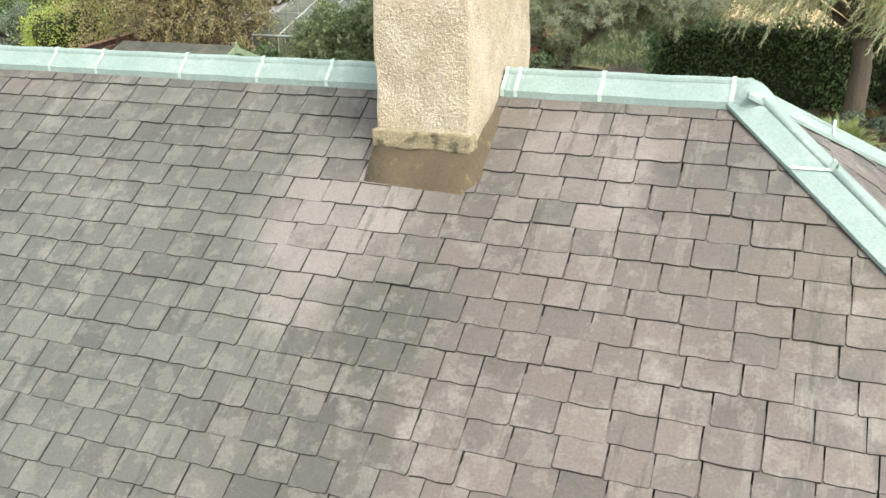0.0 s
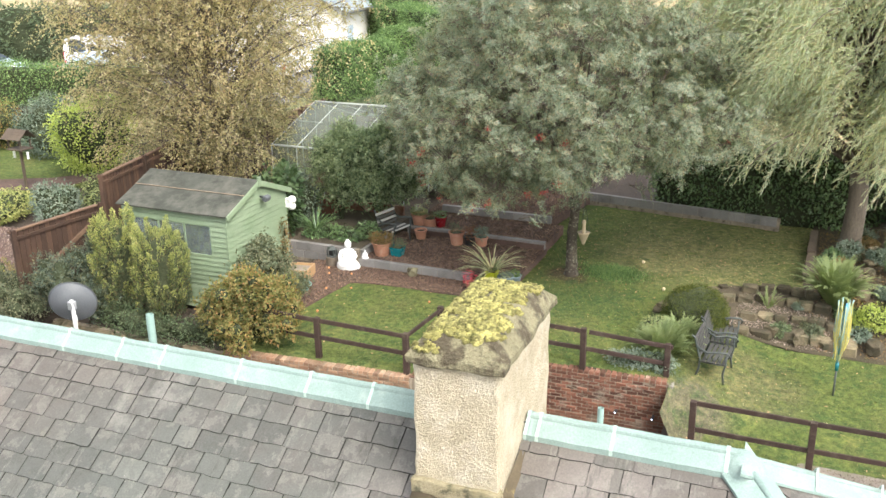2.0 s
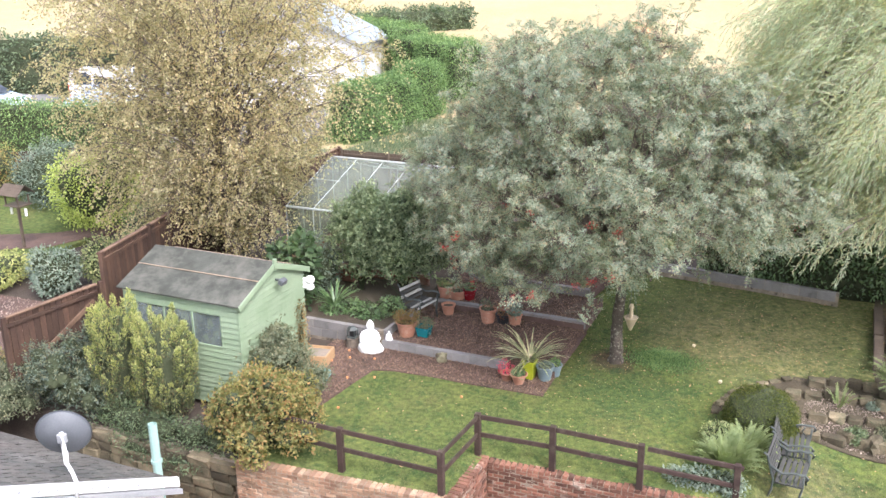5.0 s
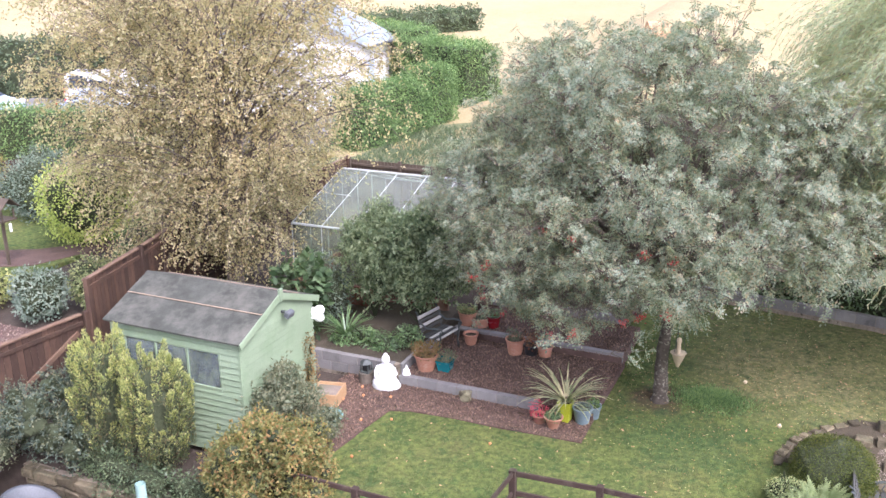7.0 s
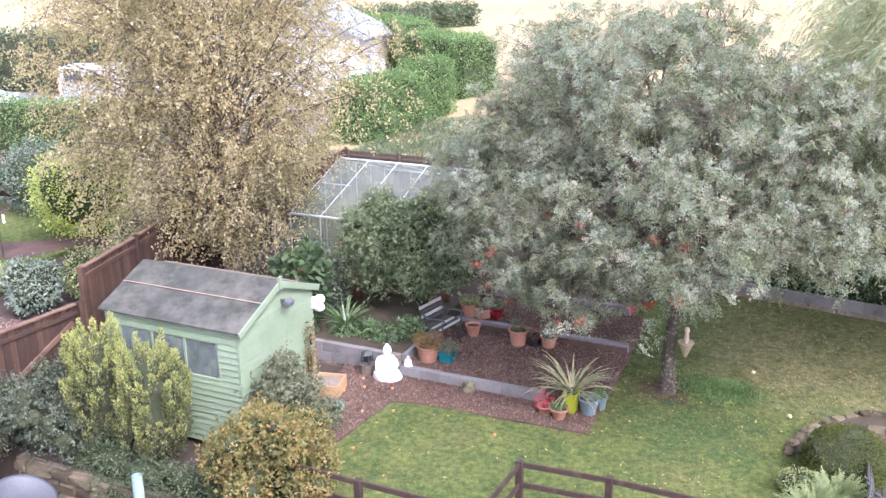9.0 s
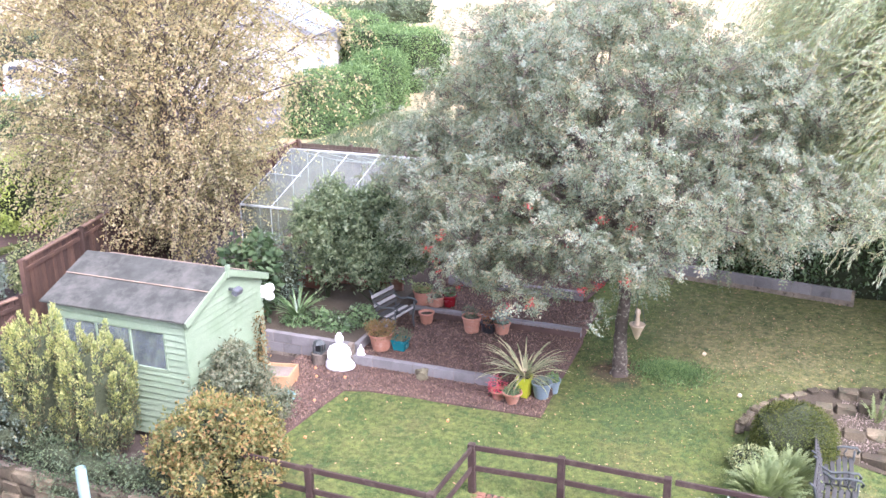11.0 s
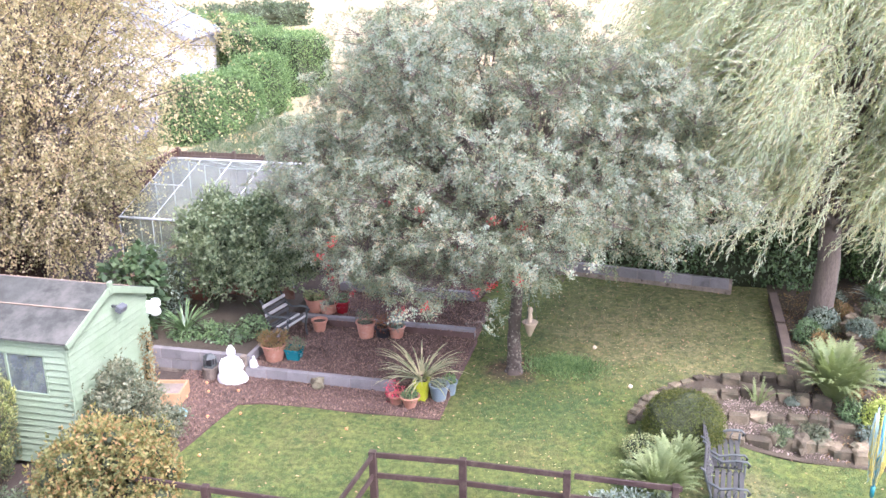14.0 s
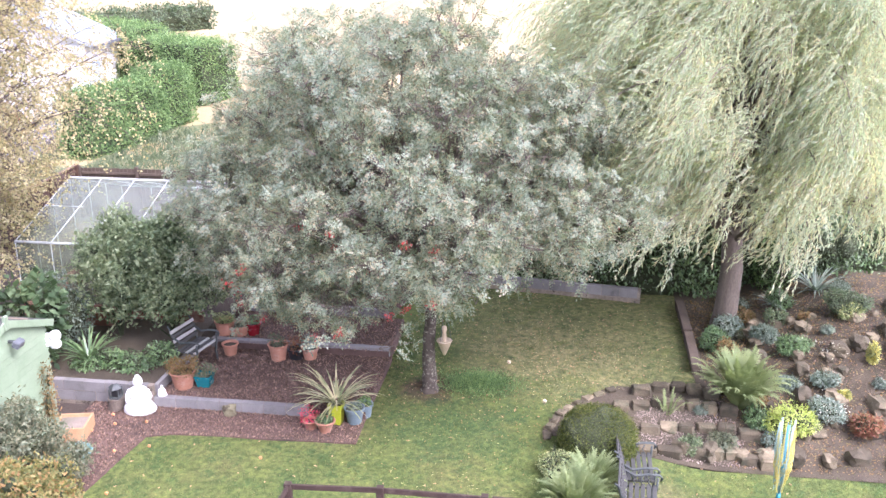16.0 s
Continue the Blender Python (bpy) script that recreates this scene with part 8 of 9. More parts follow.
ob = part("statue", statue_mesh(0.98), M["statue_white"], smooth=True)
ob.matrix_world = at_plot(-9.27, 13.33, -0.10, 8)
tagged(ob, "white seated stone statue on the gravel", "statue")
ob = part("statue", statue_mesh(0.29), M["statue_white"], smooth=True)
ob.matrix_world = at_plot(-8.95, 13.64, 0.10, 10)
tagged(ob, "small white seated statue on the block wall", "statue")


def pot_profile(r0, r1, h, rim=0.03):
    return [(0, 0), (r0, 0), (r0 + (r1 - r0) * 0.8, h * 0.8), (r1 * 0.98, h - rim * 1.2), (r1 + 0.012, h - rim), (r1 + 0.012, h), (r1 - 0.015, h), (r1 - 0.03, h - 0.05), (0, h - 0.06)]


def pot(name, label, u, v, z, r0, r1, h, mat, plant=None, seg=22, turn=0, group=""):
    """A plant pot with its soil and, if given, a plant: (lumps radius, height, leaves, material, leaf size)."""
    t = thing(name, label, "plant pot", u, v, z, turn, group)
    bm = B()
    lathe(bm, pot_profile(r0, r1, h)[1:-1], seg)
    part("pot", bm, M[mat], t, smooth=seg > 8)
    bm = B()
    lathe(bm, [(0, h - 0.05), (r1 - 0.02, h - 0.055)], seg)
    part("soil", bm, M["soil"], t)
    if plant:
        rad, ph, n, pm, ls = plant
        g = np.random.default_rng(int(abs(u * 1000 + v * 10)))
        lum = [(a, b, c + h - 0.08, d, e, f) for a, b, c, d, e, f in dome(6, rad, ph, int(abs(u * 97)))]
        tagged(part("plant", quad_mesh("plant", foliage(g, lum, n, ls, ls * 0.5, "leaf", 0.8, 0.2, 1.2)), M[pm], t), kind="stuff")
    return t


pot("plant_pot", "terracotta pot with a browning shrub", -8.72, 14.12, 0.06, 0.17, 0.25, 0.36, "terracotta", (0.33, 0.32, 1500, "brown_leaf", 0.05))
pot("plant_pot", "square-shouldered teal glazed planter with a small plant", -8.33, 14.25, 0.06, 0.17, 0.22, 0.24, "teal_glaze", (0.25, 0.28, 700, "grey_bush", 0.05), 4, 45)
pot("plant_pot", "orange terracotta pot behind the bench", -8.35, 15.72, 0.06, 0.12, 0.17, 0.26, "terracotta")
pot("plant_pot", "terracotta pot with pale flowers on the upper terrace", -8.72, 16.42, 0.2, 0.16, 0.22, 0.33, "terracotta", (0.25, 0.25, 600, "fern", 0.05))
pot("plant_pot", "wide terracotta pot on the upper terrace", -8.4, 16.45, 0.2, 0.17, 0.22, 0.24, "terracotta", (0.2, 0.2, 400, "grey_bush", 0.05))
pot("plant_pot", "dark red glazed pot on the upper terrace", -8.1, 16.5, 0.2, 0.12, 0.17, 0.28, "red_glaze", (0.2, 0.22, 400, "laurel", 0.06))
pot("plant_pot", "plain terracotta pot against the terrace wall", -7.25, 15.62, 0.06, 0.15, 0.21, 0.36, "terracotta", (0.2, 0.3, 300, "grey_bush", 0.06))
pot("plant_pot", "black plastic pot with an orange-leaved plant", -6.9, 15.7, 0.06, 0.13, 0.17, 0.24, "black_plastic", (0.28, 0.35, 600, "red_leaf", 0.05))
pot("plant_pot", "terracotta pot with variegated foliage by the wall", -6.6, 15.75, 0.06, 0.13, 0.18, 0.26, "terracotta", (0.24, 0.32, 600, "sage", 0.06))
t = pot("plant_pot", "tall lime-green pot with a striped sword-leaved plant", -5.42, 13.42, -0.10, 0.13, 0.18, 0.42, "lime_glaze", None, 4, 40)
sword_plant("", "", 0, 0, 0, 76, 1.05, 0.045, "yucca", 8, 0.75, m=pose(0, 0, 0.36), parent=t, arch=1.05)
bm = B()
tube(bm, [(0, 0, 0.3), (0.01, 0, 0.5)], [0.03, 0.025], 8)
part("stem", bm, M["old_wood"], t)
pot("plant_pot", "peach terracotta bowl with green leaves", -5.55, 13.06, -0.10, 0.09, 0.18, 0.24, "terracotta", (0.18, 0.18, 500, "laurel", 0.05))
pot("plant_pot", "small pot of pink and red flowers", -5.85, 13.15, -0.10, 0.1, 0.14, 0.18, "terracotta", (0.22, 0.34, 500, "pink_petals", 0.035))
pot("plant_pot", "blue-grey metal bucket with a small plant", -5.1, 13.48, -0.10, 0.13, 0.19, 0.32, "blue_grey_glaze", (0.18, 0.15, 400, "sage", 0.05))
pot("plant_pot", "pale grey bucket behind the blue one", -4.98, 13.75, -0.10, 0.13, 0.17, 0.26, "blue_grey_glaze", (0.16, 0.22, 400, "hedge", 0.05))
pot("plant_pot", "shallow teal bowl beside the shrub", -9.6, 11.55, -0.10, 0.2, 0.27, 0.16, "pale_teal", (0.22, 0.14, 500, "sage", 0.05))
t = thing("plant_pot", "pointed pale pot hanging beside the rowan trunk", "plant pot", -3.58, 14.75, 0.78)
bm = B()
lathe(bm, [(0.0, 0), (0.03, 0.02), (0.14, 0.3), (0.16, 0.32), (0.14, 0.33), (0.0, 0.30)], 16)
part("pot", bm, M["cream_pot"], t, smooth=True)
bm = B()
lathe(bm, [(0.04, 0.3), (0.045, 0.42), (0.035, 0.5), (0.055, 0.56), (0.04, 0.62), (0, 0.64)], 12)
part("feeder", bm, M["cream_pot"], t, "pale feeder tube", smooth=True)
bm = B()
for a in (0, 2.1, 4.2):
    tube(bm, [(0.14 * math.cos(a), 0.14 * math.sin(a), 0.32), (0, 0, 1.1)], 0.004, 4)
tube(bm, [(0, 0, 1.1), (-0.05, 0.0, 2.1)], 0.004, 4)
part("chain", bm, M["iron"], t)
t = thing("planter_box", "square pale timber planter box of gravel", "planter", -10.1, 12.35, -0.10, 12)
for a, b, c, d in ((-0.3, 0.3, -0.3, -0.26), (-0.3, 0.3, 0.26, 0.3), (-0.3, -0.26, -0.26, 0.26), (0.26, 0.3, -0.26, 0.26)):
    bm = B()
    box(bm, a, b, c, d, 0, 0.26, 0.005)
    part("board", bm, M["timber"], t)
bm = B()
box(bm, -0.26, 0.26, -0.26, 0.26, 0.02, 0.2)
part("filling", bm, M["path_gravel"], t)
t = thing("lantern", "dark metal garden lantern on a log", "lantern", -9.78, 13.4, -0.10)
bm = B()
lathe(bm, [(0, 0), (0.17, 0), (0.165, 0.22), (0, 0.22)], 16)
part("log", bm, M["bark"], t)
bm = B()
box(bm, -0.1, 0.1, -0.1, 0.1, 0.22, 0.25, 0.006)
for sx in (-1, 1):
    for sy in (-1, 1):
        box(bm, sx * 0.085 - 0.012, sx * 0.085 + 0.012, sy * 0.085 - 0.012, sy * 0.085 + 0.012, 0.25, 0.42)
part("cage", bm, M["iron"], t)
bm = B()
box(bm, -0.06, 0.06, -0.06, 0.06, 0.252, 0.4, 0.01)
part("glass", bm, M["black_plastic"], t)
bm = B()
lathe(bm, [(0.15, 0.42), (0.1, 0.47), (0.05, 0.5), (0, 0.51)], 4)
part("roof", bm, M["iron"], t)
t = thing("stone", "rounded mossy stone at the foot of the wall", "stone", -7.52, 13.42, -0.10)
bm = B()
rock(bm, (0, 0, 0.1), (0.18, 0.15, 0.15), 44)
part("stone", bm, M["cap_stone"], t)


def slat_bench(label, u, v, z, turn, length, mat_slat, group="", folding=False, name="garden_bench", category="bench"):
    """A garden bench with iron ends and timber slats; it faces -y."""
    t = thing(name, label, category, u, v, z, turn, group)
    n = 5
    for i in range(n):
        bm = B()
        y = -0.22 + i * 0.095
        box(bm, -length / 2, length / 2, y - 0.035, y + 0.035, 0.42, 0.445, 0.006)
        part("seat_slat", bm, M["pale_slat" if folding and i in (0, 2) else mat_slat], t)
    if folding:
        for i in range(4):
            bm = B()
            box(bm, -length / 2, length / 2, -0.012, 0.012, -0.035, 0.035, 0.006)
            part("back_slat", bm, M["pale_slat" if i in (1, 3) else mat_slat], t, m=pose(0, 0.235 + i * 0.028, 0.53 + i * 0.095, -14, 0, 0))
    else:
        for zz in (0.52, 0.87):
            bm = B()
            box(bm, -length / 2 + 0.04, length / 2 - 0.04, -0.015, 0.015, -0.03, 0.03, 0.006)
            part("back_rail", bm, M[mat_slat], t, m=pose(0, 0.235 + (zz - 0.5) * 0.33, zz, -17, 0, 0))
        n_up = int(length / 0.105)
        for i in range(n_up):
            bm = B()
            box(bm, -0.03, 0.03, -0.01, 0.01, 0.0, 0.34, 0.005)
            part("back_slat", bm, M[mat_slat], t, m=pose((i - (n_up - 1) / 2) * 0.105, 0.232, 0.53, -17, 0, 0))
    for sx in (-1, 1):
        x = sx * (length / 2 - 0.05)
        bm = B()
        tube(bm, [(x, -0.25, 0), (x, -0.22, 0.2), (x, -0.26, 0.42), (x, -0.26, 0.6)], 0.02, 7)
        tube(bm, [(x, 0.32, 0), (x, 0.24, 0.25), (x, 0.23, 0.45), (x, 0.36, 0.88), (x, 0.42, 0.93)], 0.02, 7)
        tube(bm, [(x, -0.26, 0.40), (x, 0.24, 0.40)], 0.018, 7)
        tube(bm, [(x, 0.30, 0.70), (x, 0.1, 0.60), (x, -0.1, 0.65), (x, -0.28, 0.66), (x, -0.33, 0.60), (x, -0.30, 0.56)], 0.022, 7)
        if not folding:
            for kx in (-0.12, 0.0, 0.12):
                tube(bm, [(x, kx - 0.05, 0.42), (x, kx + 0.02, 0.52), (x, kx - 0.02, 0.61)], 0.012, 6)
        part("iron_end", bm, M["iron"], t, smooth=True)
    return t


M["grey_slat"] = surf("grey_slat", (0.04, 0.04, 0.037), (0.07, 0.07, 0.063), 3, 60, 0.8, 0.4, 0.003)
M["pale_slat"] = surf("pale_slat", (0.30, 0.29, 0.27), (0.40, 0.39, 0.36), 3, 60, 0.7, 0.3, 0.003)
slat_bench("small dark iron bench with some pale slats under the shrubs", -8.85, 15.15, 0.06, 78, 0.8, "grey_slat", folding=True)
for v_ in (11.52, 12.5):
    slat_bench("dark grey slatted garden bench with curled iron arms", 0.04, v_, float(lawn_z(0.1, v_)) - 0.01, 88 + (v_ - 12) * 4, 0.92, "grey_slat", "two benches on the lower lawn", name="garden_bench", category="bench")

# rotary clothes dryer, folded up
t = thing("rotary_dryer", "folded rotary clothes dryer with yellow and blue cord", "clothes dryer", 2.25, 12.0, float(lawn_z(2.25, 12.0)))
bm = B()
tube(bm, [(0, 0, -0.05), (0, 0, 0.62)], 0.02, 10)
part("ground_post", bm, M["iron"], t, smooth=True)
bm = B()
tube(bm, [(0, 0, 0.55), (0, 0, 0.72)], 0.035, 10)
part("sleeve", bm, M["teal_glaze"], t, smooth=True)
bm = B()
tube(bm, [(0, 0, 0.6), (0.02, 0.0, 1.95)], 0.022, 10)
part("pole", bm, M["blue_cord"], t, smooth=True)
for i in range(4):
    a = i * math.pi / 2 + 0.4
    bm = B()
    tube(bm, [(0.03 * math.cos(a), 0.03 * math.sin(a), 0.78), (0.09 * math.cos(a), 0.09 * math.sin(a), 1.4), (0.14 * math.cos(a), 0.14 * math.sin(a), 2.02)], 0.014, 6)
    part("arm", bm, M["pale_green_metal"], t, smooth=True)
g = np.random.default_rng(6)
for i in range(34):
    a, b = g.uniform(0, 6.28), g.uniform(0, 6.28)
    h0, h1 = g.uniform(1.5, 2.0), g.uniform(1.5, 2.0)
    lowz = g.uniform(0.75, 1.1)
    r0, r1 = 0.13 * h0 / 2, 0.13 * h1 / 2
    am = (a + b) / 2
    bm = B()
    tube(bm, [(r0 * math.cos(a), r0 * math.sin(a), h0), (0.14 * math.cos(a), 0.14 * math.sin(a), (h0 + lowz) / 2), (0.1 * math.cos(am), 0.1 * math.sin(am), lowz), (0.15 * math.cos(b), 0.15 * math.sin(b), (h1 + lowz) / 2), (r1 * math.cos(b), r1 * math.sin(b), h1)], 0.006, 5)
    part("cord", bm, M["yellow_cord" if i % 3 else "pale_green_metal"], t)

# windfall apples on lawn and gravel
for i, (u, v) in enumerate(((-9.7, 13.07), (-9.06, 11.85), (-8.54, 12.13), (-8.59, 10.65), (-6.44, 12.03), (-9.81, 12.46), (-9.5, 12.75), (-8.95, 12.9), (-2.42, 16.35), (-1.6, 14.73))):
    t = thing("apple", "fallen pale orange apple" if i < 8 else "fallen pale apple on the lawn", "apple", u, v, float(lawn_z(u, v)) + (0.025 if i < 8 and u < -8.6 else 0.0), i * 40, "windfall apples")
    bm = B()
    s = 0.03 if i < 8 else 0.042
    lathe(bm, [(0, 0.25 * s), (0.5 * s, 0.05 * s), (0.95 * s, 0.7 * s), (0.98 * s, 1.15 * s), (0.6 * s, 1.75 * s), (0.2 * s, 1.7 * s), (0, 1.5 * s)], 12)
    part("fruit", bm, M["apple" if i < 8 else "pale_apple"], t, smooth=True)
# leaf litter and bare spots round the rowan
g = np.random.default_rng(61)
n = 2200
u, v = g.normal(-2.6, 2.4, n), g.normal(16.6, 2.3, n)
k = on_lawn(u, v) & (u > -4.8)
u, v = u[k], v[k]
n = len(u)
p = np.stack([HX + u * CU - v * SU, HY + u * SU + v * CU, lawn_z(u, v) + 0.045], -1)
tagged(part("fallen_leaves", quad_mesh("fallen_leaves", leaf_quads(p, unit(g.normal(size=(n, 3)) * np.array([1, 1, 0.15])), np.tile([0, 0, 1.0], (n, 1)), 0.05, 0.025)), M["brown_leaf"]), "scattered fallen leaves on the lawn", "leaves", kind="stuff")
n = 2600
u, v = g.uniform(-5, 2.5, n), g.uniform(10.6, 20.4, n)
k = on_lawn(u, v) & (g.random(n) < 0.25 + 0.75 * np.exp(-((u + 1.5) / 2.5) ** 2 - ((v - 17.5) / 2.5) ** 2))
u, v = u[k], v[k]
n = len(u)
p = np.stack([HX + u * CU - v * SU, HY + u * SU + v * CU, lawn_z(u, v) + 0.045], -1)
tagged(part("fallen_leaves", quad_mesh("fallen_leaves", leaf_quads(p, unit(g.normal(size=(n, 3)) * np.array([1, 1, 0.15])), np.tile([0, 0, 1.0], (n, 1)), 0.035, 0.02)), M["birch"]), "scattered pale yellow leaves on the lawn", "leaves", kind="stuff")
t = thing("grass_tuft", "mown grass heap on the lawn beside the rowan", "grass", -2.95, 15.35, float(lawn_z(-2.95, 15.35)), kind="stuff")
n = 5000
p = g.normal(0, 1, (n, 2)) * np.array([0.34, 0.24])
zz = 0.11 * np.exp(-(p[:, 0] / 0.4) ** 2 - (p[:, 1] / 0.3) ** 2)
part("blades", quad_mesh("blades", leaf_quads(np.column_stack([p, zz]), unit(np.column_stack([g.normal(0, 0.8, (n, 2)), np.ones(n)])), rand_dirs(g, n), 0.10, 0.014)), M["hedge"], t)

# ---- yard: tarpaulin over a heap, stones, hatch, slabs ----
t = thing("tarpaulin", "orange tarpaulin over a heap weighted with stones", "tarpaulin", -9.65, 7.6, YARD)
bm = B()
n = 26
vs_ = []
for i in range(n):
    for j in range(n):
        x, y = (i / (n - 1) - 0.5) * 2.5, (j / (n - 1) - 0.5) * 1.3
        z = 0.05 + 0.62 * math.exp(-(x / 0.85) ** 2 - (y / 0.55) ** 2) + 0.13 * noise.noise(Vector((x * 2.2, y * 2.6, 4))) + 0.05 * abs(noise.noise(Vector((x * 5 + y * 3, y * 4 - x * 2, 1))))
        edge = min(1, 6 * min(i, j, n - 1 - i, n - 1 - j) / n + 0.1)
        vs_.append(bm.verts.new((x + 0.08 * noise.noise(Vector((y * 3, 0, 0))), y + 0.08 * noise.noise(Vector((x * 3, 5, 0))), max(0.035, z * edge))))
for i in range(n - 1):
    for j in range(n - 1):
        bm.faces.new((vs_[i * n + j], vs_[(i + 1) * n + j], vs_[(i + 1) * n + j + 1], vs_[i * n + j + 1]))
part("sheet", bm, M["tarp"], t, smooth=True)
for i, (x, y, z) in enumerate(((-0.45, 0.2, 0.40), (0.3, 0.25, 0.48), (0.85, 0.1, 0.18))):
    w = thing("stone", "squared stone weighing down the tarpaulin", "stone", -9.7 + x, 7.6 + y, YARD + z + 0.06, i * 35)
    bm = B()
    box(bm, -0.12, 0.12, -0.06, 0.06, 0, 0.09, 0.015)
    part("stone", bm, M["stone"], w)
t = thing("coping_slab", "pale stone slab edge in the yard", "slab", -7.6, 7.6, YARD + 0.03, 0)
bm = B()
box(bm, 0.26, 0.40, 0.15, 0.75, 0, 0.24, 0.012)
part("slab", bm, M["concrete"], t)
t = thing("paving_slab", "dark wet concrete slab below the brick wall", "slab", -8.05, 8.02, YARD + 0.03, 3)
bm = B()
box(bm, -0.68, 0.68, -0.24, 0.2, 0, 0.19, 0.015)
part("slab", bm, M["sleeper"], t)
for i, (du, dv) in enumerate(((-0.55, 0.05), (-0.42, -0.12), (-0.3, 0.1), (-0.6, -0.14))):
    t = thing("stone", "broken stone lying on the wet slab", "stone", -8.05 + du, 8.02 + dv, YARD + 0.215, i * 50)
    bm = B()
    rock(bm, (0, 0, 0.03), (0.09, 0.06, 0.05), 400 + i)
    part("stone", bm, M["stone"], t)
t = thing("drain_hatch", "dark open hatch in the patio", "hatch", -1.1, 9.4, YARD + 0.03, 0)
bm = B()
box(bm, -0.35, 0.35, -0.3, 0.3, 0, 0.04, 0.008)
part("cover", bm, M["black_plastic"], t)
vent_pipe(-1.2, 7.1, YARD, 0.78, 0.05, "pale green vent pipe rising from the yard")

# ---- neighbouring garden and beyond ----
def patch(name, label, category, pts, z, mat):
    bm = B()
    f = [bm.verts.new((x, y, 0)) for x, y in pts]
    bm.faces.new(f)
    g_ = bmesh.ops.extrude_face_region(bm, geom=bm.faces[:])
    bmesh.ops.translate(bm, verts=[q for q in g_["geom"] if isinstance(q, bmesh.types.BMVert)], vec=(0, 0, -0.25))
    ob = part(name, bm, M[mat])
    ob.location = (0, 0, z)
    tagged(ob, label, category, kind="structure")


patch("neighbour_lawn", "bright mown lawn of the neighbouring garden", "lawn", [(-30, 27), (-14.6, 28.6), (-13.8, 30.5), (-13.2, 34), (-20, 38), (-32, 40)], -0.02, "lawn")
patch("neighbour_drive", "purple-brown gravel drive beyond the fence", "gravel", [(-22, 16), (-11.6, 19.2), (-10.6, 22.0), (-11.0, 24.6), (-14.0, 25.6), (-24, 24)], 0.0, "gravel")
DRIVE = [(-22, 16), (-11.6, 19.2), (-10.6, 22.0), (-11.0, 24.6), (-14.0, 25.6), (-24, 24)]
tagged(part("gravel", quad_mesh("gravel", gravel_stones([to_plot(*q) for q in DRIVE], 0.004, 30000, 28, 0.034), 3), M["drive_stone"]), "coarse brown and grey shingle on the drive", "gravel", kind="stuff")
patch("neighbour_path", "curving brown gravel path in the neighbouring garden", "path", [(-24, 28.2), (-14.7, 29.7), (-13.4, 31.2), (-13.2, 32.2), (-15.2, 31.2), (-24, 30)], 0.0, "gravel")
patch("car_park", "pale tarmac parking area", "road", [(-60, 46), (-9.5, 44.5), (-9.5, 60), (-60, 64)], 0.25, "road")

t = thing("bird_table", "wooden bird table with a pitched roof on a post", "bird table", *to_plot(-15.4, 29.7), 0.0)
bm = B()
box(bm, -0.04, 0.04, -0.04, 0.04, 0, 1.35, 0.006)
part("post", bm, M["sleeper"], t)
bm = B()
box(bm, -0.32, 0.32, -0.26, 0.26, 1.35, 1.40, 0.008)
part("tray", bm, M["sleeper"], t)
for sx in (-1, 1):
    for sy in (-1, 1):
        bm = B()
        box(bm, sx * 0.26 - 0.02, sx * 0.26 + 0.02, sy * 0.2 - 0.02, sy * 0.2 + 0.02, 1.40, 1.68)
        part("upright", bm, M["sleeper"], t)
for sg in (-1, 1):
    for k in range(4):
        bm = B()
        box(bm, -0.42, 0.42, 0, 0.12, 0, 0.02, 0.004)
        part("roof_board", bm, M["sleeper"], t, m=pose(0, 0, 1.98, 0, 0, 0 if sg > 0 else 180) @ pose(0, 0, 0, -38, 0, 0) @ Matrix.Translation((0, k * 0.105, 0.006 * (4 - k))))
for x in (-0.3, 0.3):
    bm = B()
    lathe(bm, [(0, 1.05), (0.04, 1.05), (0.04, 1.28), (0, 1.3)], 10, x, 0.0)
    part("seed_feeder", bm, M["white_paint"], t)
t = thing("wheeled_bin", "dark bin with a yellow lid by the fence", "bin", *to_plot(-19.6, 36.2), 0.0)
bm = B()
box(bm, -0.27, 0.27, -0.3, 0.3, 0, 1.0, 0.03)
part("body", bm, M["black_plastic"], t)
bm = B()
box(bm, -0.3, 0.3, -0.34, 0.32, 1.0, 1.07, 0.02)
part("lid", bm, M["yellow_tag"], t)


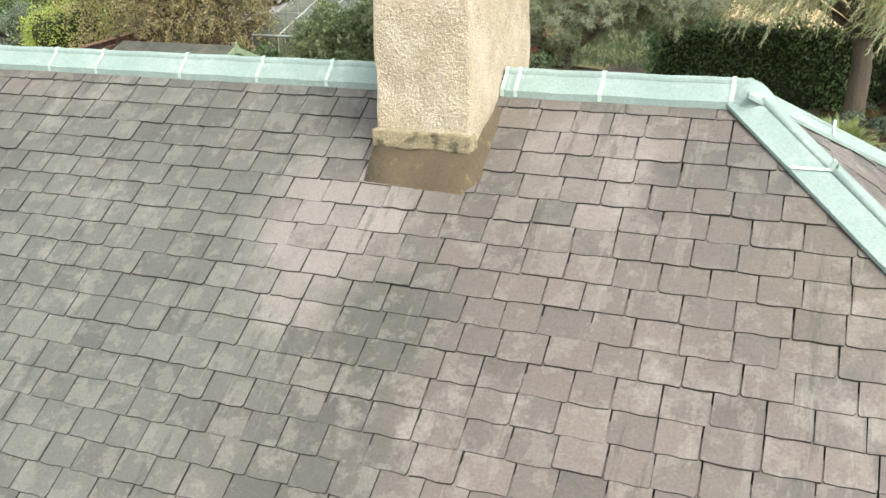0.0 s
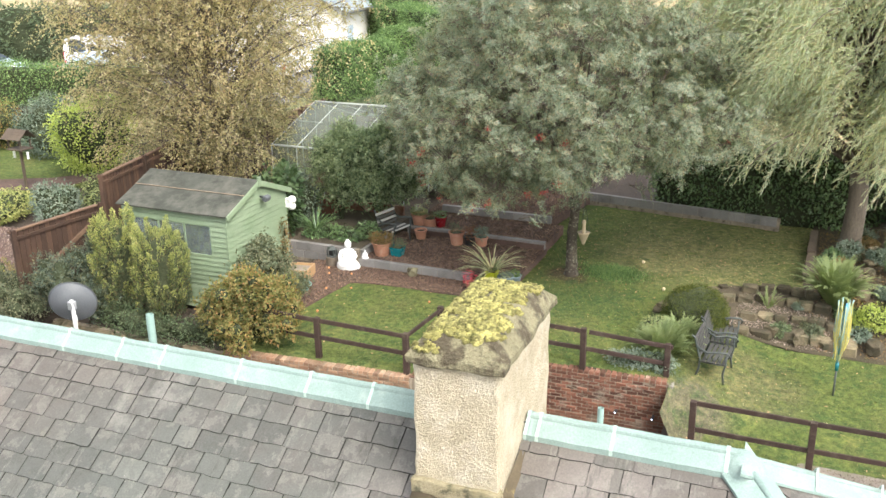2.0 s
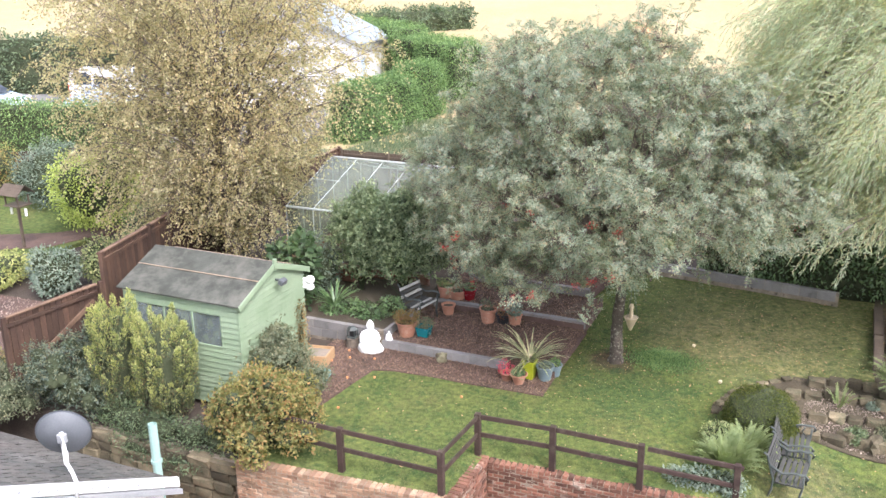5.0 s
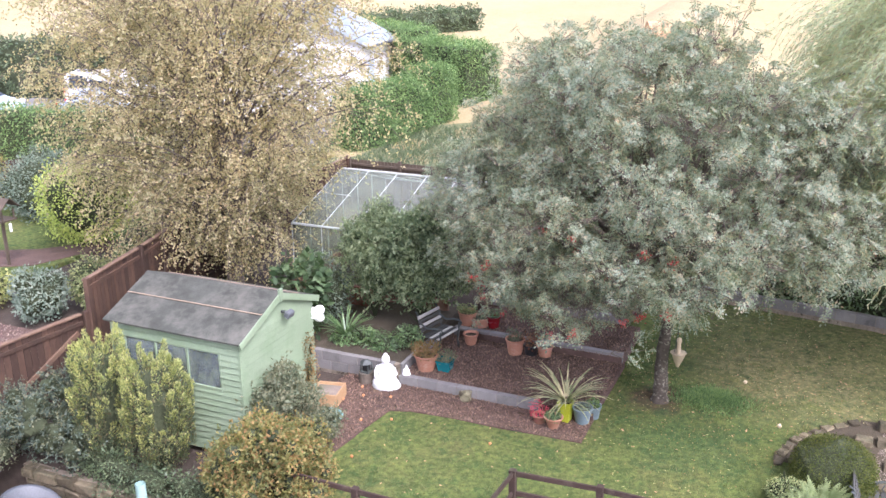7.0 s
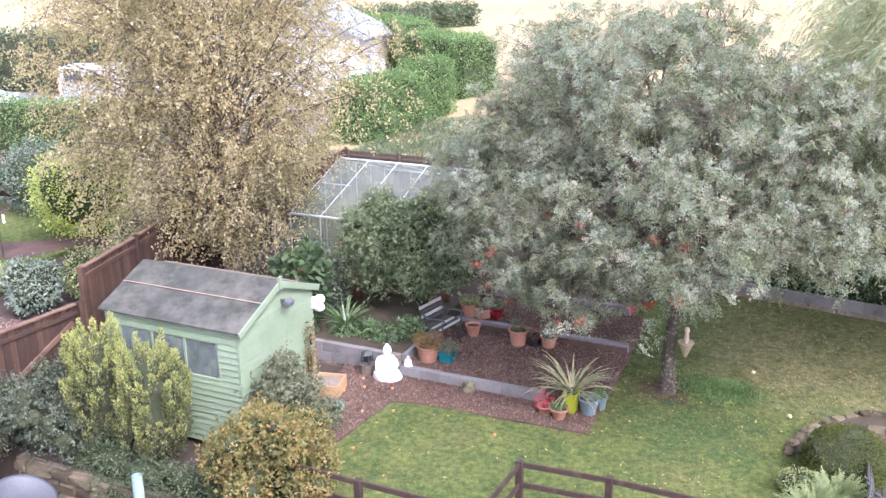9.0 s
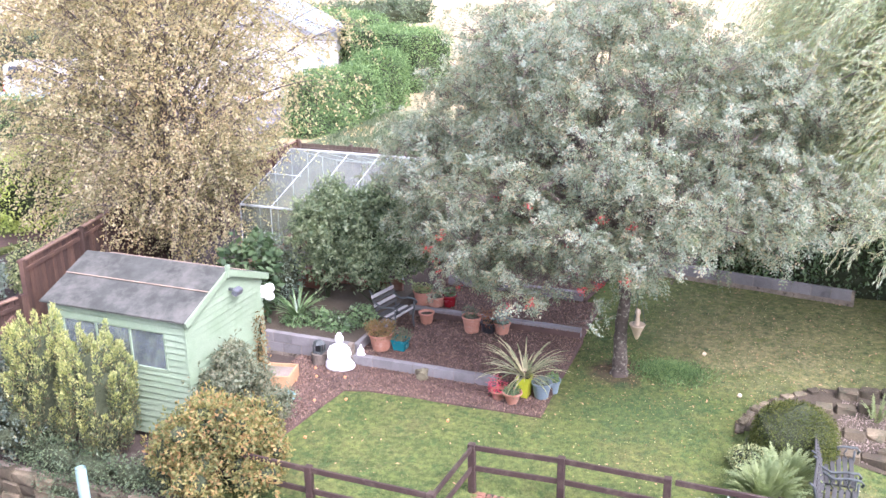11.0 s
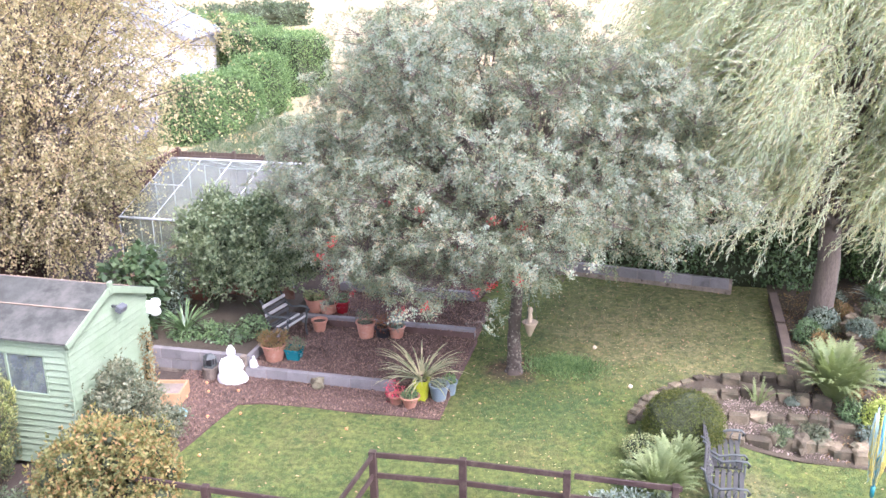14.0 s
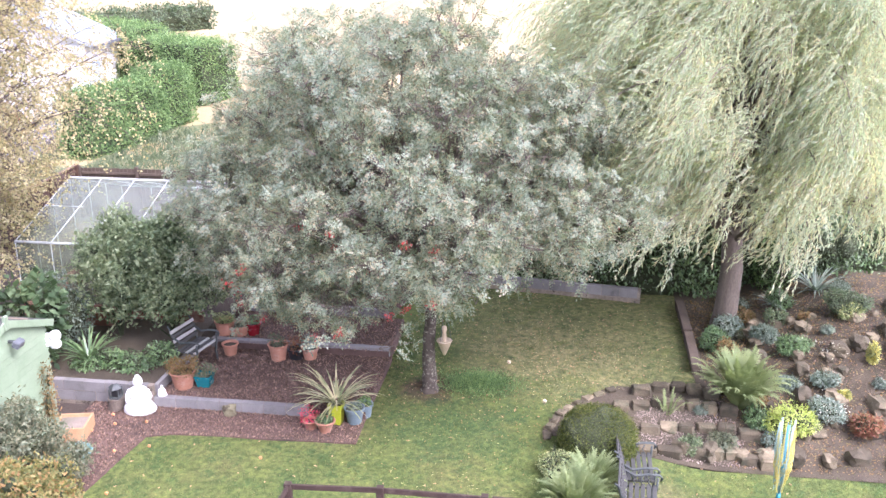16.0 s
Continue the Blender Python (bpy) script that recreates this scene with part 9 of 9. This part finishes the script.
def vehicle(name, label, x, y, z, turn, length, width, h, belt, mat, van=False):
    """A parked car or van: shaped body, glass, wheels, lamps."""
    t = thing(name, label, "van" if van else "car", *to_plot(x, y), z, turn)
    L, W = length / 2, width / 2
    if van:
        side = [(-L, 0.35), (-L, belt), (-L + 0.08, h - 0.12), (-L + 0.3, h), (L - 1.35, h), (L - 0.75, belt + 0.05), (L - 0.1, belt - 0.22), (L, 0.6), (L - 0.05, 0.35)]
    else:
        side = [(-L, 0.3), (-L, belt - 0.05), (-L + 0.55, belt), (-L + 1.1, h), (L - 1.9, h), (L - 1.1, belt), (L - 0.15, belt - 0.18), (L, 0.5), (L - 0.05, 0.3)]
    bm = B()
    a = [bm.verts.new((q[0], -W * (0.86 if q[1] > belt + 0.1 else 1), q[1])) for q in side]
    b = [bm.verts.new((q[0], W * (0.86 if q[1] > belt + 0.1 else 1), q[1])) for q in side]
    bm.faces.new(a)
    bm.faces.new(b[::-1])
    for i in range(len(side)):
        j = (i + 1) % len(side)
        bm.faces.new((a[i], b[i], b[j], a[j]))
    bmesh.ops.bevel(bm, geom=bm.edges[:], offset=0.06, segments=2, affect="EDGES")
    body = part("body", bm, M[mat], t, smooth=False)
    x0_, x1_ = (-L + 0.3, L - 1.35) if van else (-L + 1.15, L - 1.85)
    cnt = 3 if van else 2
    for sy in (-1, 1):
        for i in range(cnt):
            xa = x0_ + (x1_ - x0_) * i / cnt + 0.06
            xb = x0_ + (x1_ - x0_) * (i + 1) / cnt - 0.06
            bm = B()
            q = [bm.verts.new(p) for p in ((xa - (0 if van else 0.12 * (i == 0)), sy * (W * 0.985), belt + 0.04), (xb, sy * (W * 0.985), belt + 0.04), (xb, sy * (W * 0.875), h - 0.14), (xa, sy * (W * 0.875), h - 0.14))]
            bm.faces.new(q)
            bmesh.ops.solidify(bm, geom=bm.faces[:], thickness=0.03)
            part("window", bm, M["car_glass"], body)
    bm = B()
    xs = (L - 0.78, L - 1.32) if van else (L - 1.12, L - 1.85)
    q = [bm.verts.new(p) for p in ((xs[0], -W * 0.85, belt + 0.1), (xs[0], W * 0.85, belt + 0.1), (xs[1], W * 0.75, h - 0.05), (xs[1], -W * 0.75, h - 0.05))]
    bm.faces.new(q)
    bmesh.ops.solidify(bm, geom=bm.faces[:], thickness=0.03)
    bmesh.ops.translate(bm, verts=bm.verts, vec=(0.04, 0, 0.03))
    part("windscreen", bm, M["car_glass"], body)
    bm = B()
    xr = (-L, -L + 0.08) if van else (-L + 0.6, -L + 1.08)
    q = [bm.verts.new(p) for p in ((xr[0] - 0.02, -W * 0.8, belt + 0.06), (xr[0] - 0.02, W * 0.8, belt + 0.06), (xr[1] - 0.03, W * 0.72, h - 0.16), (xr[1] - 0.03, -W * 0.72, h - 0.16))]
    bm.faces.new(q)
    bmesh.ops.solidify(bm, geom=bm.faces[:], thickness=0.03)
    part("rear_window", bm, M["car_glass"], body)
    for sx in (-L + 0.85, L - 0.9):
        for sy in (-1, 1):
            bm = B()
            tube(bm, [(sx, sy * (W - 0.2), 0.32), (sx, sy * (W + 0.01), 0.32)], 0.32, 18)
            wh = part("tyre", bm, M["tyre"], t)
            bm = B()
            tube(bm, [(sx, sy * (W + 0.005), 0.32), (sx, sy * (W + 0.02), 0.32)], 0.2, 14)
            part("rim", bm, M["grey_metal"], wh)
    for sy in (-1, 1):
        bm = B()
        box(bm, -L - 0.015, -L + 0.05, sy * (W - 0.12) - 0.08, sy * (W - 0.12) + 0.08, belt - 0.35, belt + 0.05, 0.015)
        part("tail_light", bm, M["red_plastic"], t)
        bm = B()
        box(bm, L - 0.14, L + 0.0, sy * (W - 0.22) - 0.15, sy * (W - 0.22) + 0.15, 0.62, 0.78, 0.02)
        part("headlight", bm, M["white_paint"], t)
    return t


vehicle("van", "white panel van with side windows parked on the tarmac", -22.9, 56.3, 0.27, 21 + 4, 5.0, 1.95, 1.95, 1.08, "car_white", True)
vehicle("car", "pale blue hatchback parked behind the hedge", -22.0, 52.4, 0.27, 21 + 8, 4.2, 1.75, 1.45, 0.88, "car_blue")
vehicle("car", "pale blue saloon parked behind the hedge", -29.0, 53.0, 0.27, 21 - 4, 4.3, 1.75, 1.45, 0.88, "car_blue")
vehicle("car", "white car parked beyond the birch tree", -14.5, 50.5, 0.27, 21 + 60, 4.2, 1.75, 1.45, 0.88, "car_white")
vehicle("car", "white estate car parked near the barn", -11.3, 53.0, 0.27, 21 + 75, 4.4, 1.78, 1.5, 0.9, "car_white")

# white barn with a blue-grey sheet roof
barn = thing("barn", "white rendered barn with a blue-grey sheet roof", "barn", *to_plot(-8.1, 59.3), 0.5, 21 + 78)
bm = B()
box(bm, -3.0, 2.0, 0.0, 9.0, -0.6, 3.1)
part("wall", bm, M["white_render"], barn)
for sg in (0, 1):
    bm = B()
    y0_, y1_ = (-0.5, 4.5) if sg == 0 else (9.5, 4.5)
    q = [bm.verts.new(p) for p in ((-3.5, y0_, 3.0), (2.4, y0_, 3.0), (2.4, y1_, 5.4), (-3.5, y1_, 5.4))]
    bm.faces.new(q)
    bmesh.ops.solidify(bm, geom=bm.faces[:], thickness=0.15)
    part("roof_slope", bm, M["barn_sheet"], barn)
bm = B()
bm.faces.new([bm.verts.new(p) for p in ((-3.0, 0.0, 3.05), (-3.0, 9.0, 3.05), (-3.0, 4.5, 5.3))])
bmesh.ops.solidify(bm, geom=bm.faces[:], thickness=0.1)
part("gable", bm, M["white_render"], barn)
bm = B()
box(bm, -3.5, 2.4, -0.62, -0.5, 2.92, 3.06, 0.02)
part("gutter", bm, M["dish_grey"], barn)
bm = B()
box(bm, -2.2, -1.2, -0.05, 0.02, 0.0, 2.1, 0.02)
part("door", bm, M["car_blue"], barn)
# round straw bales in the field
for x, y in ((8.0, 60.5),):
    u, v = to_plot(x, y)
    t = thing("straw_bale", "round straw bale lying in the stubble field", "bale", u, v, float(field_z(np.array(u), np.array(v))), 25, "bales in the field")
    bm = B()
    tube(bm, [(-0.65, 0, 0.78), (0.65, 0, 0.78)], 0.8, 28)
    for q in bm.verts:
        q.co += Vector((noise.noise(q.co * 3), noise.noise(q.co * 3 + Vector((4, 0, 0))), noise.noise(q.co * 3 + Vector((0, 4, 0))))) * 0.04
    part("straw", bm, M["straw"], t)
